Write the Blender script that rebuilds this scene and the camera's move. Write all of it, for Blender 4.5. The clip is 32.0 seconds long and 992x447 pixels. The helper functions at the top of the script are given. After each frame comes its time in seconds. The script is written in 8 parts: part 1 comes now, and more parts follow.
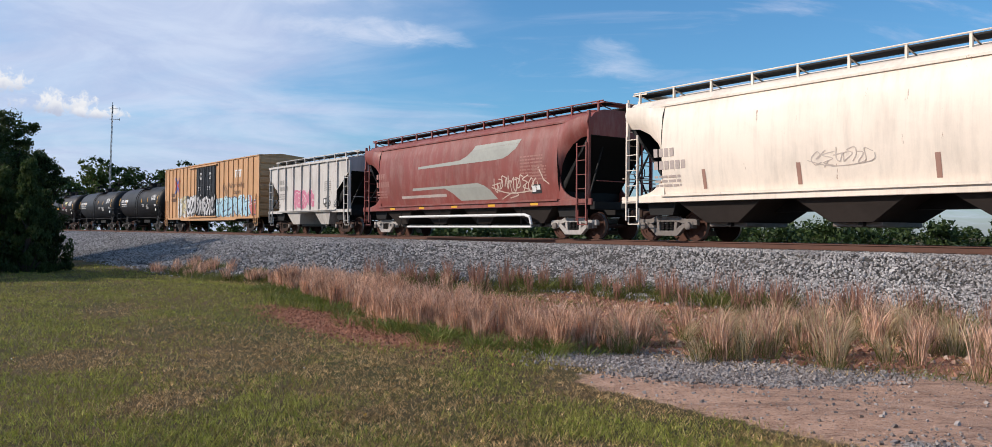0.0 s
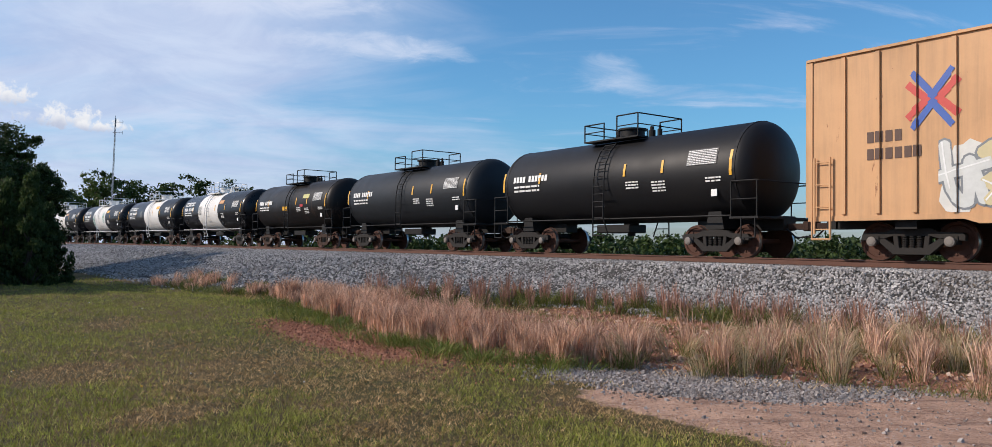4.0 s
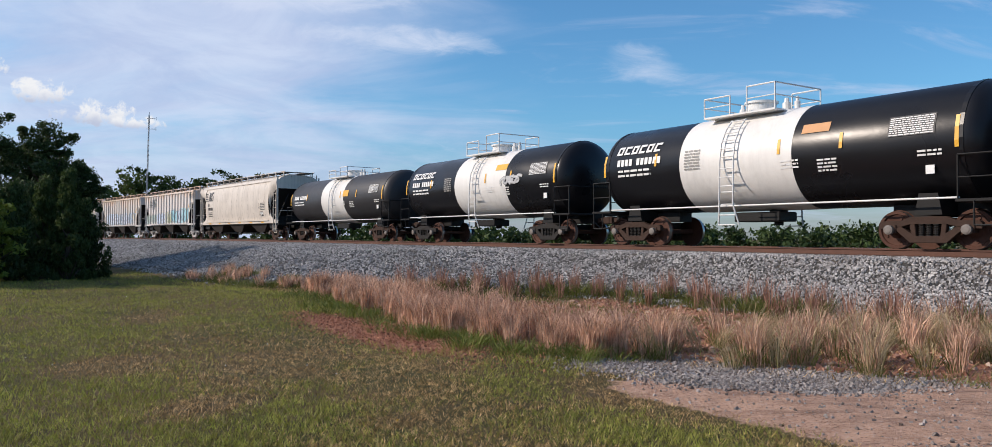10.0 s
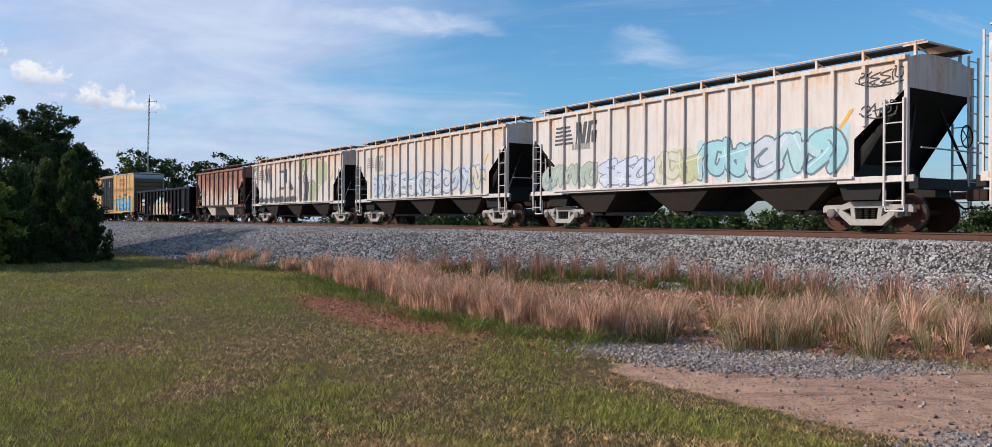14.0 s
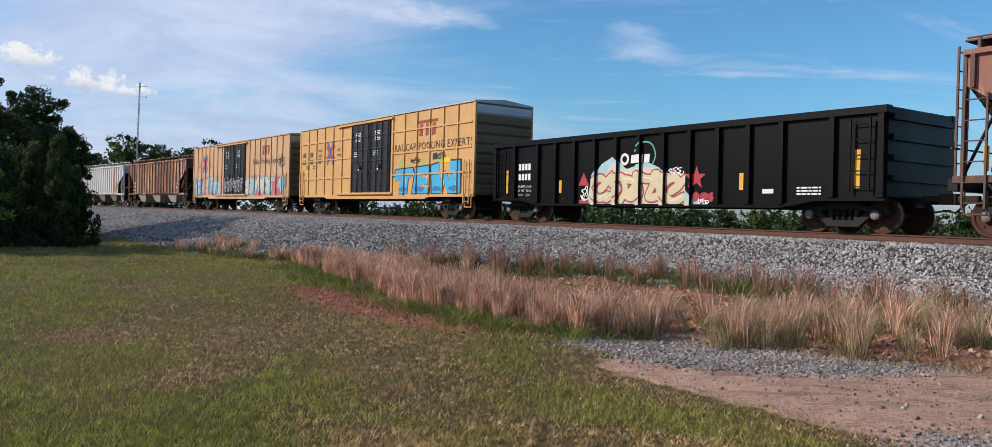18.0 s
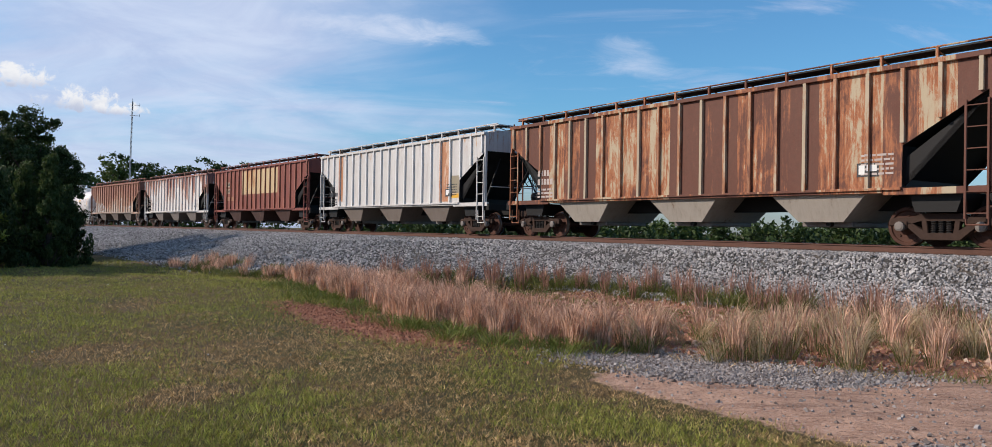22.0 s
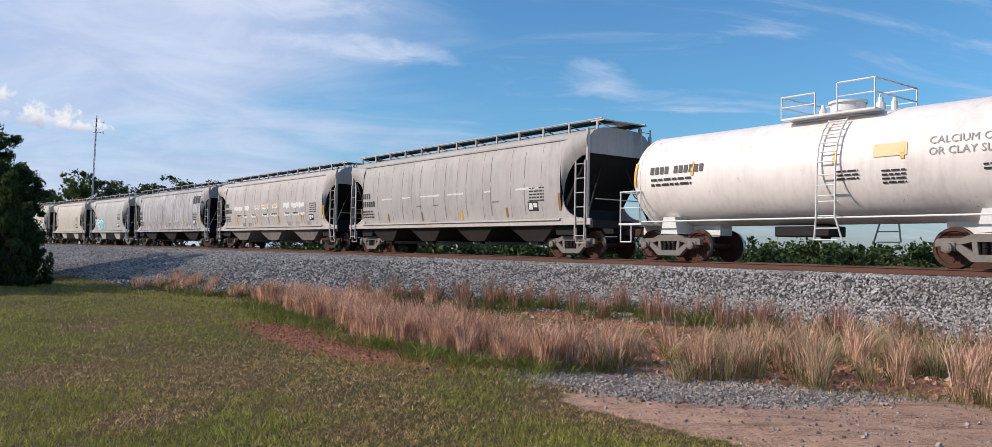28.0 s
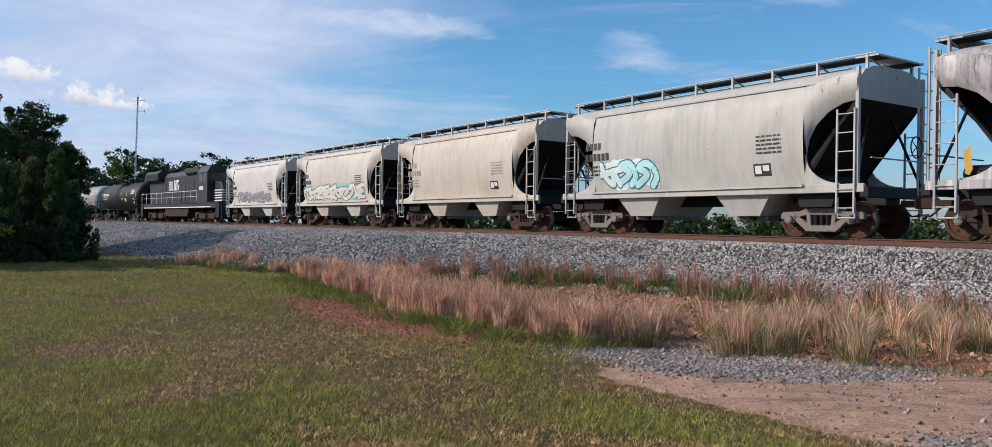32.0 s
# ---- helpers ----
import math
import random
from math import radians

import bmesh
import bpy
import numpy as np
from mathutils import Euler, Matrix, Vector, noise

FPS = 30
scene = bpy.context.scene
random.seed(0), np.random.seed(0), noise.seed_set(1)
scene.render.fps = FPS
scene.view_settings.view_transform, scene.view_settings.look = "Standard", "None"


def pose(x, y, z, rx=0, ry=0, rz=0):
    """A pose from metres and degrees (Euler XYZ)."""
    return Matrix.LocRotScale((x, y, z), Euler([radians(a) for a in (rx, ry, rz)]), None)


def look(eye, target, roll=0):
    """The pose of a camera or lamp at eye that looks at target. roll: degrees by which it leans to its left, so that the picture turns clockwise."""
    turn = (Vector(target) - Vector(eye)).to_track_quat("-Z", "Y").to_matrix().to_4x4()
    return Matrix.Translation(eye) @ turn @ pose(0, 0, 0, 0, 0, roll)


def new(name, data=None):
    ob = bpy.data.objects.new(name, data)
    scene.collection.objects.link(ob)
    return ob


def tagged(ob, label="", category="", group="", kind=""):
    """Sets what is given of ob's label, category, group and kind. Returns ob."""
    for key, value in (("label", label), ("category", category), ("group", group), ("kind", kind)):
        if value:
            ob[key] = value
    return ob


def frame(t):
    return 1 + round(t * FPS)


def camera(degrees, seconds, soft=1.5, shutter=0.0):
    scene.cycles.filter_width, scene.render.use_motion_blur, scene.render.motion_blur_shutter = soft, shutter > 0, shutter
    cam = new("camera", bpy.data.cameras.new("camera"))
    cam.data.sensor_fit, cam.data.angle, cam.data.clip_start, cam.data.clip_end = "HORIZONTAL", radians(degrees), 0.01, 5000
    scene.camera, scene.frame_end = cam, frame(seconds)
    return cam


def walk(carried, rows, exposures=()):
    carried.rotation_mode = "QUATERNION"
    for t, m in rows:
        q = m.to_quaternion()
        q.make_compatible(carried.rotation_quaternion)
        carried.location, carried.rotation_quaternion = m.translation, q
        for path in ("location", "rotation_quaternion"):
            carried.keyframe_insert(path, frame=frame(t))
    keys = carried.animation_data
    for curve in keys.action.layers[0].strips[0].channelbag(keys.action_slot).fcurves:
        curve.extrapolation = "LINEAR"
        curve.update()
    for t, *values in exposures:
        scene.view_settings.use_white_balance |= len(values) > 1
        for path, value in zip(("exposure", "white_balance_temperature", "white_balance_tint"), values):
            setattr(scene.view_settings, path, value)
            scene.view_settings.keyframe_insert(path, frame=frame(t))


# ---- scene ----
EYE = 1.6
RAIL = 1.35          # height of the rail heads over the lawn
CAM = [  # seconds, yaw, pitch, roll of the hand-held camera
    (0, -0, 0.55, -0.5), (0.5, 0.31, 1.42, -0.34), (1, 0.57, 1.49, -0.34), (1.5, 0.4, 1.55, -0.16), (2, 0.85, 1.84, 0.12),
    (2.5, 0.69, 1.3, 0.14), (4.5, 0.17, 1.78, -0.98), (5, 2.06, 1.93, -0.41), (5.5, 2.88, 1.52, 1.58), (6, 2.7, 2.03, 1.19),
    (6.5, 3.63, 1.48, 1.33), (7, 3.79, 1.21, 0.76), (7.5, 3.69, 1.2, 0.5), (8, 3.22, 1.3, -0.06), (8.5, 2.92, 1.32, -0.33),
    (9, 2.26, 1.21, 0.12), (9.5, 2.03, 1.13, 0.33), (10, 2.19, 0.97, -0.23), (10.5, 2.18, 1, -0.22), (11, 2.09, 1.14, -0.25),
    (11.5, 2.6, 0.8, 0.06), (12, 2.26, 0.73, -0.04), (12.5, 1.56, 0.39, -0.37), (13, 2.12, -0.02, 0.48), (13.5, 2.27, -0.09, -0.21),
    (14, 2.26, -0.24, -0.23), (14.5, 2.15, 0.3, -0.86), (16.5, 2.01, -0.02, -0.92), (17, 1.58, -0.34, -1.09), (17.5, 0.93, -0.35, -1.34),
    (18, 1.56, -0.7, -1.5), (18.5, 1.46, -0.39, -1.11), (19, 0.94, -0.73, -0.5), (19.5, 0.56, -0.37, -0.77), (20, 1.18, -0.19, -0.42),
    (20.5, 1.58, -0.2, -0.71), (21, 1.18, 0.16, -0.61), (21.5, 1.61, 0.15, -0.91), (22, 1.14, 0.39, -0.9), (22.5, 0.81, 1.02, -0.56),
    (23, 1.26, 1.07, -0.36), (23.5, 0.91, 1.43, -0.82), (24, 0.74, 1.69, -1), (24.5, -0.43, 0.98, 0.37), (25, 1.51, 0.81, -0.07),
    (25.5, 1.93, 1.21, -0.91), (27.5, -0.62, 1.91, -1.05), (28, -1.07, 1.84, -1.04), (28.5, -1.28, 1.39, -0.68), (29, -0.84, 1.26, -0.89),
    (29.5, -0.57, 1.84, -0.52), (30, 0.21, 1.39, -0.51), (30.5, -0.32, 0.68, -0.32), (31, 0.15, 0.54, -0.26), (31.5, 1.01, 1, 0.91),
    (32, 1.49, -0.01, -0.79)]
cam = camera(63.8, 32.0, soft=0.6)
walk(cam, [(t, pose(0, 0, EYE, 90 + p, r, y)) for t, y, p, r in CAM])

# ---- world, sun ----
SUN_TO = Vector((-0.985, -0.08, 0.0)).normalized()
SUN_EL = radians(31)
world = bpy.data.worlds.new("sky")
scene.world = world
world.use_nodes = True


class Tree:
    """A short way to write node trees."""

    def __init__(self, tree):
        self.t = tree
        tree.nodes.clear()

    def n(self, kind, **kw):
        nd = self.t.nodes.new(kind)
        for k, v in kw.items():
            if k == "op":
                nd.operation = v
            elif k == "blend":
                nd.data_type, nd.blend_type = "RGBA", v
            elif k == "sky":
                nd.sky_type = v
            elif k == "attr":
                nd.attribute_name = v
            elif k == "dims":
                nd.noise_dimensions = v
            elif k == "feature":
                nd.feature = v
            elif k == "vector_type":
                nd.vector_type = v
        return nd

    def link(self, a, b):
        self.t.links.new(a, b)

    def put(self, sock, v):
        if isinstance(v, bpy.types.NodeSocket):
            self.link(v, sock)
        elif v is not None:
            if isinstance(v, (tuple, list)) and len(v) == 3 and sock.type == "RGBA":
                v = (*v, 1)
            sock.default_value = v

    def math(self, op, a, b=None, clamp=False):
        nd = self.n("ShaderNodeMath", op=op)
        nd.use_clamp = clamp
        self.put(nd.inputs[0], a)
        self.put(nd.inputs[1], b)
        return nd.outputs[0]

    def mix(self, fac, a, b, blend="MIX"):
        nd = self.n("ShaderNodeMix", blend=blend)
        self.put(nd.inputs[0], fac)
        self.put(nd.inputs[6], a)
        self.put(nd.inputs[7], b)
        return nd.outputs[2]

    def ramp(self, v, lo, hi):
        nd = self.n("ShaderNodeMapRange")
        nd.interpolation_type = "SMOOTHSTEP"
        self.put(nd.inputs[0], v)
        nd.inputs[1].default_value, nd.inputs[2].default_value = lo, hi
        return nd.outputs[0]

    def noise(self, vec, scale, detail=4.0, rough=0.55, distort=0.0):
        nd = self.n("ShaderNodeTexNoise")
        self.put(nd.inputs["Vector"], vec)
        nd.inputs["Scale"].default_value = scale
        nd.inputs["Detail"].default_value = detail
        nd.inputs["Roughness"].default_value = rough
        nd.inputs["Distortion"].default_value = distort
        return nd.outputs["Fac"]

    def place(self, vec, loc=(0, 0, 0), scale=(1, 1, 1), rot=(0, 0, 0)):
        nd = self.n("ShaderNodeMapping")
        self.put(nd.inputs[0], vec)
        nd.inputs[1].default_value, nd.inputs[2].default_value, nd.inputs[3].default_value = loc, rot, scale
        return nd.outputs[0]


def sky():
    w = Tree(world.node_tree)
    tex = w.n("ShaderNodeTexSky", sky="NISHITA")
    tex.sun_disc = False
    tex.sun_elevation = SUN_EL
    tex.sun_rotation = math.atan2(SUN_TO.x, SUN_TO.y)
    tex.air_density, tex.dust_density, tex.ozone_density = 1.1, 0.6, 2.2
    way = w.n("ShaderNodeTexCoord").outputs["Generated"]
    sep = w.n("ShaderNodeSeparateXYZ")
    w.link(way, sep.inputs[0])
    x, y, z = sep.outputs
    up = w.math("ADD", w.math("MAXIMUM", z, 0.0), 0.16)
    com = w.n("ShaderNodeCombineXYZ")
    w.link(w.math("DIVIDE", x, up), com.inputs[0])
    w.link(w.math("DIVIDE", y, up), com.inputs[1])
    # cirrus: a broad soft veil with curled fibres on the one side, thin wisps on the other
    flat = com.outputs[0]
    bend = w.noise(w.place(flat, (0.3, 5.2, 0)), 0.55, 2, 0.5)
    fib = w.noise(w.place(flat, (3.1, 0.4, 0), (0.55, 1.1, 1), (0, 0, 0.42)), 1.15, 8, 0.6, 1.3)
    big = w.noise(w.place(flat, (1.7, 2.2, 0), (0.5, 0.6, 1)), 0.9, 4, 0.55, 0.8)
    side = w.ramp(w.math("ADD", w.math("MULTIPLY", x, -1.0), w.math("MULTIPLY", w.math("SUBTRACT", bend, 0.5), 0.5)), -0.14, 0.36)
    low = w.ramp(z, 0.2, 0.0)
    amount = w.math("ADD", w.math("ADD", w.math("MULTIPLY", fib, 0.95), w.math("MULTIPLY", big, 0.4)), w.math("MULTIPLY", side, 0.5))
    amount = w.math("ADD", amount, w.math("MULTIPLY", low, 0.1))
    veil = w.math("MULTIPLY", w.ramp(amount, 0.7, 1.42), 0.94)
    blue = w.mix(1.0, tex.outputs[0], w.mix(w.ramp(z, -0.02, 0.16), (0.74, 0.88, 1.28), (0.68, 1.18, 1.52)), "MULTIPLY")
    wisp = w.noise(w.place(flat, (5.3, 1.2, 0), (0.7, 1.5, 1), (0, 0, -0.45)), 1.5, 8, 0.62, 1.5)
    veil = w.math("MAXIMUM", veil, w.math("MULTIPLY", w.ramp(wisp, 0.5, 0.78), 0.55))
    lump = w.noise(w.place(flat, (2.2, 7.1, 0)), 2.6, 7, 0.6, 0.6)
    col = w.mix(veil, blue, w.mix(w.ramp(lump, 0.3, 0.7), (5.3, 6.2, 8.6), (6.7, 7.6, 9.6)))
    # three brighter streaks in the cirrus
    fray = w.noise(w.place(way, (0.4, 1.1, 0), (9, 9, 26), (0, 0.12, 0)), 1.0, 8, 0.66, 1.2)
    for az, el, wx, wz, tilt, most in ((-9.0, 13.9, 0.13, 0.016, -0.05, 0.75), (-17, 16.3, 0.17, 0.02, 0.03, 0.7), (8.0, 12.0, 0.05, 0.022, -0.25, 0.5)):
        a, e = math.sin(radians(az)), math.sin(radians(el))
        dx = w.math("SUBTRACT", x, a)
        dz = w.math("DIVIDE", w.math("SUBTRACT", w.math("SUBTRACT", z, e), w.math("MULTIPLY", dx, tilt)), wz)
        dx = w.math("DIVIDE", dx, wx)
        r = w.math("ADD", w.math("MULTIPLY", dx, dx), w.math("MULTIPLY", dz, dz))
        m = w.math("MULTIPLY", w.ramp(w.math("ADD", r, w.math("MULTIPLY", fray, 4.0)), 3.4, 1.3), most)
        col = w.mix(w.math("MULTIPLY", m, w.math("GREATER_THAN", y, 0.0)), col, (7.4, 8.1, 9.8))
    # two small fair-weather clouds low over the wood
    warp = w.noise(way, 58, 6, 0.62, 0.3)
    for az, el, wx, wz in ((-31.6, 0.152, 0.034, 0.021), (-28.3, 0.1335, 0.046, 0.021), (-26.3, 0.127, 0.034, 0.012), (-36, 0.17, 0.05, 0.03)):
        a = math.sin(radians(az))
        dx = w.math("DIVIDE", w.math("SUBTRACT", x, a), wx)
        dz = w.math("DIVIDE", w.math("SUBTRACT", z, el), wz)
        dz2 = w.math("MAXIMUM", dz, w.math("MULTIPLY", dz, -1.7))
        r = w.math("ADD", w.math("MULTIPLY", dx, dx), w.math("MULTIPLY", dz2, dz2))
        m = w.ramp(w.math("ADD", r, w.math("MULTIPLY", warp, 3.6)), 2.55, 1.85)
        tone = w.mix(w.ramp(w.math("ADD", dz, w.math("SUBTRACT", warp, 0.5)), -0.6, 0.35), (5.4, 6.0, 7.6), (9.3, 9.4, 9.7))
        col = w.mix(w.math("MULTIPLY", m, w.math("GREATER_THAN", y, 0.0)), col, tone)
    bg = w.n("ShaderNodeBackground")
    w.link(col, bg.inputs[0])
    bg.inputs[1].default_value = 0.095
    w.link(bg.outputs[0], w.n("ShaderNodeOutputWorld").inputs[0])


sky()
sun = new("sun", bpy.data.lights.new("sun", "SUN"))
sun.data.energy, sun.data.angle, sun.data.color = 4.3, radians(0.55), (1.0, 0.865, 0.75)
to = Vector((SUN_TO.x * math.cos(SUN_EL), SUN_TO.y * math.cos(SUN_EL), math.sin(SUN_EL)))
sun.matrix_world = look(to * 50, (0, 0, 0))


# ---- materials ----
def material(name):
    m = bpy.data.materials.new(name)
    m.use_nodes = True
    return m, Tree(m.node_tree)


def finish(w, colour, rough=0.6, metal=0.0, bump=None, strength=0.3, dist=0.01, spec=0.5):
    b = w.n("ShaderNodeBsdfPrincipled")
    w.put(b.inputs["Base Color"], colour)
    w.put(b.inputs["Roughness"], rough)
    w.put(b.inputs["Metallic"], metal)
    w.put(b.inputs["Specular IOR Level"], spec)
    if bump is not None:
        bp = w.n("ShaderNodeBump")
        bp.inputs["Strength"].default_value, bp.inputs["Distance"].default_value = strength, dist
        w.link(bump, bp.inputs["Height"])
        w.link(bp.outputs[0], b.inputs["Normal"])
    w.link(b.outputs[0], w.n("ShaderNodeOutputMaterial").inputs[0])


def scaled(c, k):
    return tuple(v * k for v in c)


def paint(name, col, rust=0.0, grime=0.35, rough=0.5, seed=0.0, rust_col=(0.17, 0.06, 0.025), pale=0.0, spec=0.4, runs=0.0):
    """Weathered car paint: grain, dirt streaks that run down, fading, rust in patches."""
    m, w = material(name)
    at = w.n("ShaderNodeTexCoord").outputs["Object"]
    at = w.place(at, (seed * 7.3, seed * 3.1, seed * 1.7))
    streak = w.noise(w.place(at, (0, 0, 0), (5.5, 5.5, 0.32)), 1.0, 6, 0.65)
    wide = w.noise(at, 0.55, 5, 0.6, 0.4)
    fine = w.noise(at, 26, 3, 0.6)
    c = w.mix(w.math("MULTIPLY", w.ramp(wide, 0.35, 0.75), 0.35), col, scaled(col, 0.72))
    if pale:
        c = w.mix(w.math("MULTIPLY", w.ramp(w.noise(w.place(at, (4, 1, 2), (1.6, 1.6, 0.5)), 1.2, 5, 0.7), 0.42, 0.68), pale), c, (0.62, 0.6, 0.55))
    if runs:
        down = w.noise(w.place(at, (3, 8, 2), (6.5, 6.5, 0.22)), 1.0, 7, 0.72, 0.25)
        c = w.mix(w.math("MULTIPLY", w.ramp(down, 0.5, 0.66), runs), c, scaled(col, 0.3))
        c = w.mix(w.math("MULTIPLY", w.ramp(down, 0.47, 0.36), runs * 0.7), c, (0.74, 0.72, 0.7))
    dirt = w.math("MULTIPLY", w.ramp(w.math("ADD", w.math("MULTIPLY", streak, 0.7), w.math("MULTIPLY", wide, 0.4)), 0.46, 0.8), grime)
    lum = sum(col) / 3
    c = w.mix(dirt, c, scaled((0.075, 0.06, 0.048), min(1.0, 0.25 + lum * 7)))
    if rust:
        r1 = w.noise(w.place(at, (9, 2, 5), (2.6, 2.6, 0.75)), 1.0, 8, 0.72, 0.5)
        r2 = w.noise(w.place(at, (1, 7, 3), (7, 7, 1.2)), 1.0, 6, 0.7)
        rr = w.math("ADD", w.math("MULTIPLY", r1, 0.65), w.math("MULTIPLY", r2, 0.4))
        lo = 0.655 - 0.26 * rust
        mask = w.ramp(rr, lo, lo + 0.04)
        tint = w.mix(w.noise(at, 9, 5, 0.7), scaled(rust_col, 0.6), scaled(rust_col, 1.75))
        c = w.mix(w.math("MULTIPLY", mask, 0.94), c, tint)
    c = w.mix(w.math("MULTIPLY", fine, 0.16), c, scaled(col, 0.5))
    rg = w.math("ADD", rough, w.math("MULTIPLY", w.math("SUBTRACT", wide, 0.5), 0.3))
    finish(w, c, rg, 0, w.math("ADD", w.math("MULTIPLY", wide, 3.0), w.math("MULTIPLY", fine, 0.15)), 0.25, 0.012, spec)
    return m


def weathered(name, base, edge, core, seed, amount=0.4, lift=0.0, panel=0.2, pitch=0.85, grime=0.35, rough=0.65):
    """Old car paint that rusts panel by panel: pale paint, orange at the rust's edge, red-brown in its core, more of it under the roof."""
    m, w = material(name)
    raw = w.n("ShaderNodeTexCoord").outputs["Object"]
    sep = w.n("ShaderNodeSeparateXYZ")
    w.link(raw, sep.inputs[0])
    at = w.place(raw, (seed * 7.3, seed * 3.1, seed * 1.7))
    streak = w.noise(w.place(at, (0, 0, 0), (9, 9, 0.45)), 1.0, 6, 0.7)
    cloud = w.noise(w.place(at, (9, 2, 5), (2.0, 2.0, 0.75)), 1.0, 8, 0.74, 0.6)
    fine = w.noise(at, 26, 3, 0.6)
    wn = w.n("ShaderNodeTexWhiteNoise")
    wn.noise_dimensions = "1D"
    w.link(w.math("FLOOR", w.math("ADD", w.math("DIVIDE", sep.outputs[0], pitch), seed * 13.7)), wn.inputs["W"])
    rr = w.math("ADD", w.math("MULTIPLY", cloud, 0.52), w.math("MULTIPLY", streak, 0.42))
    rr = w.math("ADD", rr, w.math("MULTIPLY", w.math("SUBTRACT", sep.outputs[2], 2.7), lift))
    rr = w.math("ADD", rr, w.math("MULTIPLY", w.math("SUBTRACT", wn.outputs["Value"], 0.5), panel))
    lo = 0.64 - 0.3 * amount
    dirt = w.math("MULTIPLY", w.ramp(w.math("ADD", w.math("MULTIPLY", streak, 0.8), w.math("MULTIPLY", cloud, 0.3)), 0.5, 0.82), grime)
    c = w.mix(w.math("MULTIPLY", w.ramp(cloud, 0.35, 0.7), 0.4), base, scaled(base, 0.74))
    c = w.mix(dirt, c, (0.1, 0.075, 0.055))
    mottle = w.noise(at, 7, 6, 0.7)
    t1 = w.mix(mottle, scaled(edge, 0.65), scaled(edge, 1.45))
    t2 = w.mix(mottle, scaled(core, 0.6), scaled(core, 1.5))
    tint = w.mix(w.ramp(rr, lo + 0.035, lo + 0.13), t1, t2)
    c = w.mix(w.math("MULTIPLY", w.ramp(rr, lo - 0.02, lo + 0.045), 0.95), c, tint)
    c = w.mix(w.math("MULTIPLY", fine, 0.2), c, scaled(base, 0.4))
    finish(w, c, w.math("ADD", rough, w.math("MULTIPLY", w.math("SUBTRACT", cloud, 0.5), 0.3)), 0, w.math("ADD", w.math("MULTIPLY", cloud, 2.5), w.math("MULTIPLY", fine, 0.3)), 0.3, 0.012, 0.3)
    return m


def plain(name, col, rough=0.6, metal=0.0, vary=0.3, scale=12.0, spec=0.5):
    m, w = material(name)
    at = w.n("ShaderNodeTexCoord").outputs["Object"]
    nz = w.noise(at, scale, 5, 0.65)
    lg = w.noise(at, scale * 0.11, 3, 0.6)
    k = w.math("MULTIPLY", w.ramp(w.math("ADD", w.math("MULTIPLY", nz, 0.5), w.math("MULTIPLY", lg, 0.5)), 0.3, 0.7), vary)
    finish(w, w.mix(k, col, scaled(col, 0.45)), rough, metal, nz, 0.2, 0.01, spec)
    return m


def by_island(name, a, b, c, rough=0.8, bump=True, trans=0.0, size=0.5, deep=0.4, fleck=0.0, grain=14.0):
    """Stones, blades and leaves: a tone for each piece."""
    m, w = material(name)
    rnd = w.n("ShaderNodeNewGeometry").outputs["Random Per Island"]
    at = w.n("ShaderNodeTexCoord").outputs["Object"]
    big = w.noise(at, size, 3, 0.6)
    c1 = w.mix(w.ramp(rnd, 0.0, 0.6), a, b)
    c1 = w.mix(w.ramp(rnd, 0.7, 1.0), c1, c)
    c1 = w.mix(w.math("MULTIPLY", w.ramp(big, 0.38, 0.66), deep), c1, scaled(a, 0.62))
    if fleck:
        f1 = w.noise(at, grain, 3, 0.6)
        c1 = w.mix(w.math("MULTIPLY", w.ramp(f1, 0.5, 0.36), fleck), c1, scaled(c, 0.35))
        c1 = w.mix(w.math("MULTIPLY", w.ramp(f1, 0.55, 0.7), fleck), c1, scaled(b, 1.5))
    b1 = w.n("ShaderNodeBsdfPrincipled")
    w.put(b1.inputs["Base Color"], c1)
    b1.inputs["Roughness"].default_value = rough
    b1.inputs["Specular IOR Level"].default_value = 0.25
    out = w.n("ShaderNodeOutputMaterial")
    if trans:
        tr = w.n("ShaderNodeBsdfTranslucent")
        w.put(tr.inputs[0], c1)
        mx = w.n("ShaderNodeMixShader")
        mx.inputs[0].default_value = trans
        w.link(b1.outputs[0], mx.inputs[1])
        w.link(tr.outputs[0], mx.inputs[2])
        w.link(mx.outputs[0], out.inputs[0])
    else:
        w.link(b1.outputs[0], out.inputs[0])
    return m


M = {}
# hopper bays: the shade under the sills put into a near-black colour
M["bay_shaded"] = plain("bay_shaded", (0.035, 0.027, 0.023), 0.8, 0, 0.7, 3, 0.25)
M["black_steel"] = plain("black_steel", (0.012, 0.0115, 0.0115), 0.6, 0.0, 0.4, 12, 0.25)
M["bogie_brown"] = plain("bogie_brown", (0.055, 0.031, 0.022), 0.8, 0.0, 0.8, 9, 0.25)
M["bogie_black"] = plain("bogie_black", (0.024, 0.021, 0.019), 0.7, 0.0, 0.6, 9, 0.25)
M["bogie_pale"] = plain("bogie_pale", (0.46, 0.43, 0.4), 0.6, 0.0, 0.7, 9)
M["bogie_grey"] = plain("bogie_grey", (0.2, 0.175, 0.155), 0.65, 0.0, 0.7, 9)
M["wheel"] = plain("wheel", (0.095, 0.042, 0.028), 0.75, 0.0, 0.7, 7, 0.25)
M["tread"] = plain("tread", (0.42, 0.41, 0.4), 0.3, 0.9, 0.3)
M["rail_rust"] = plain("rail_rust", (0.12, 0.052, 0.033), 0.75, 0.1, 0.5, 20)
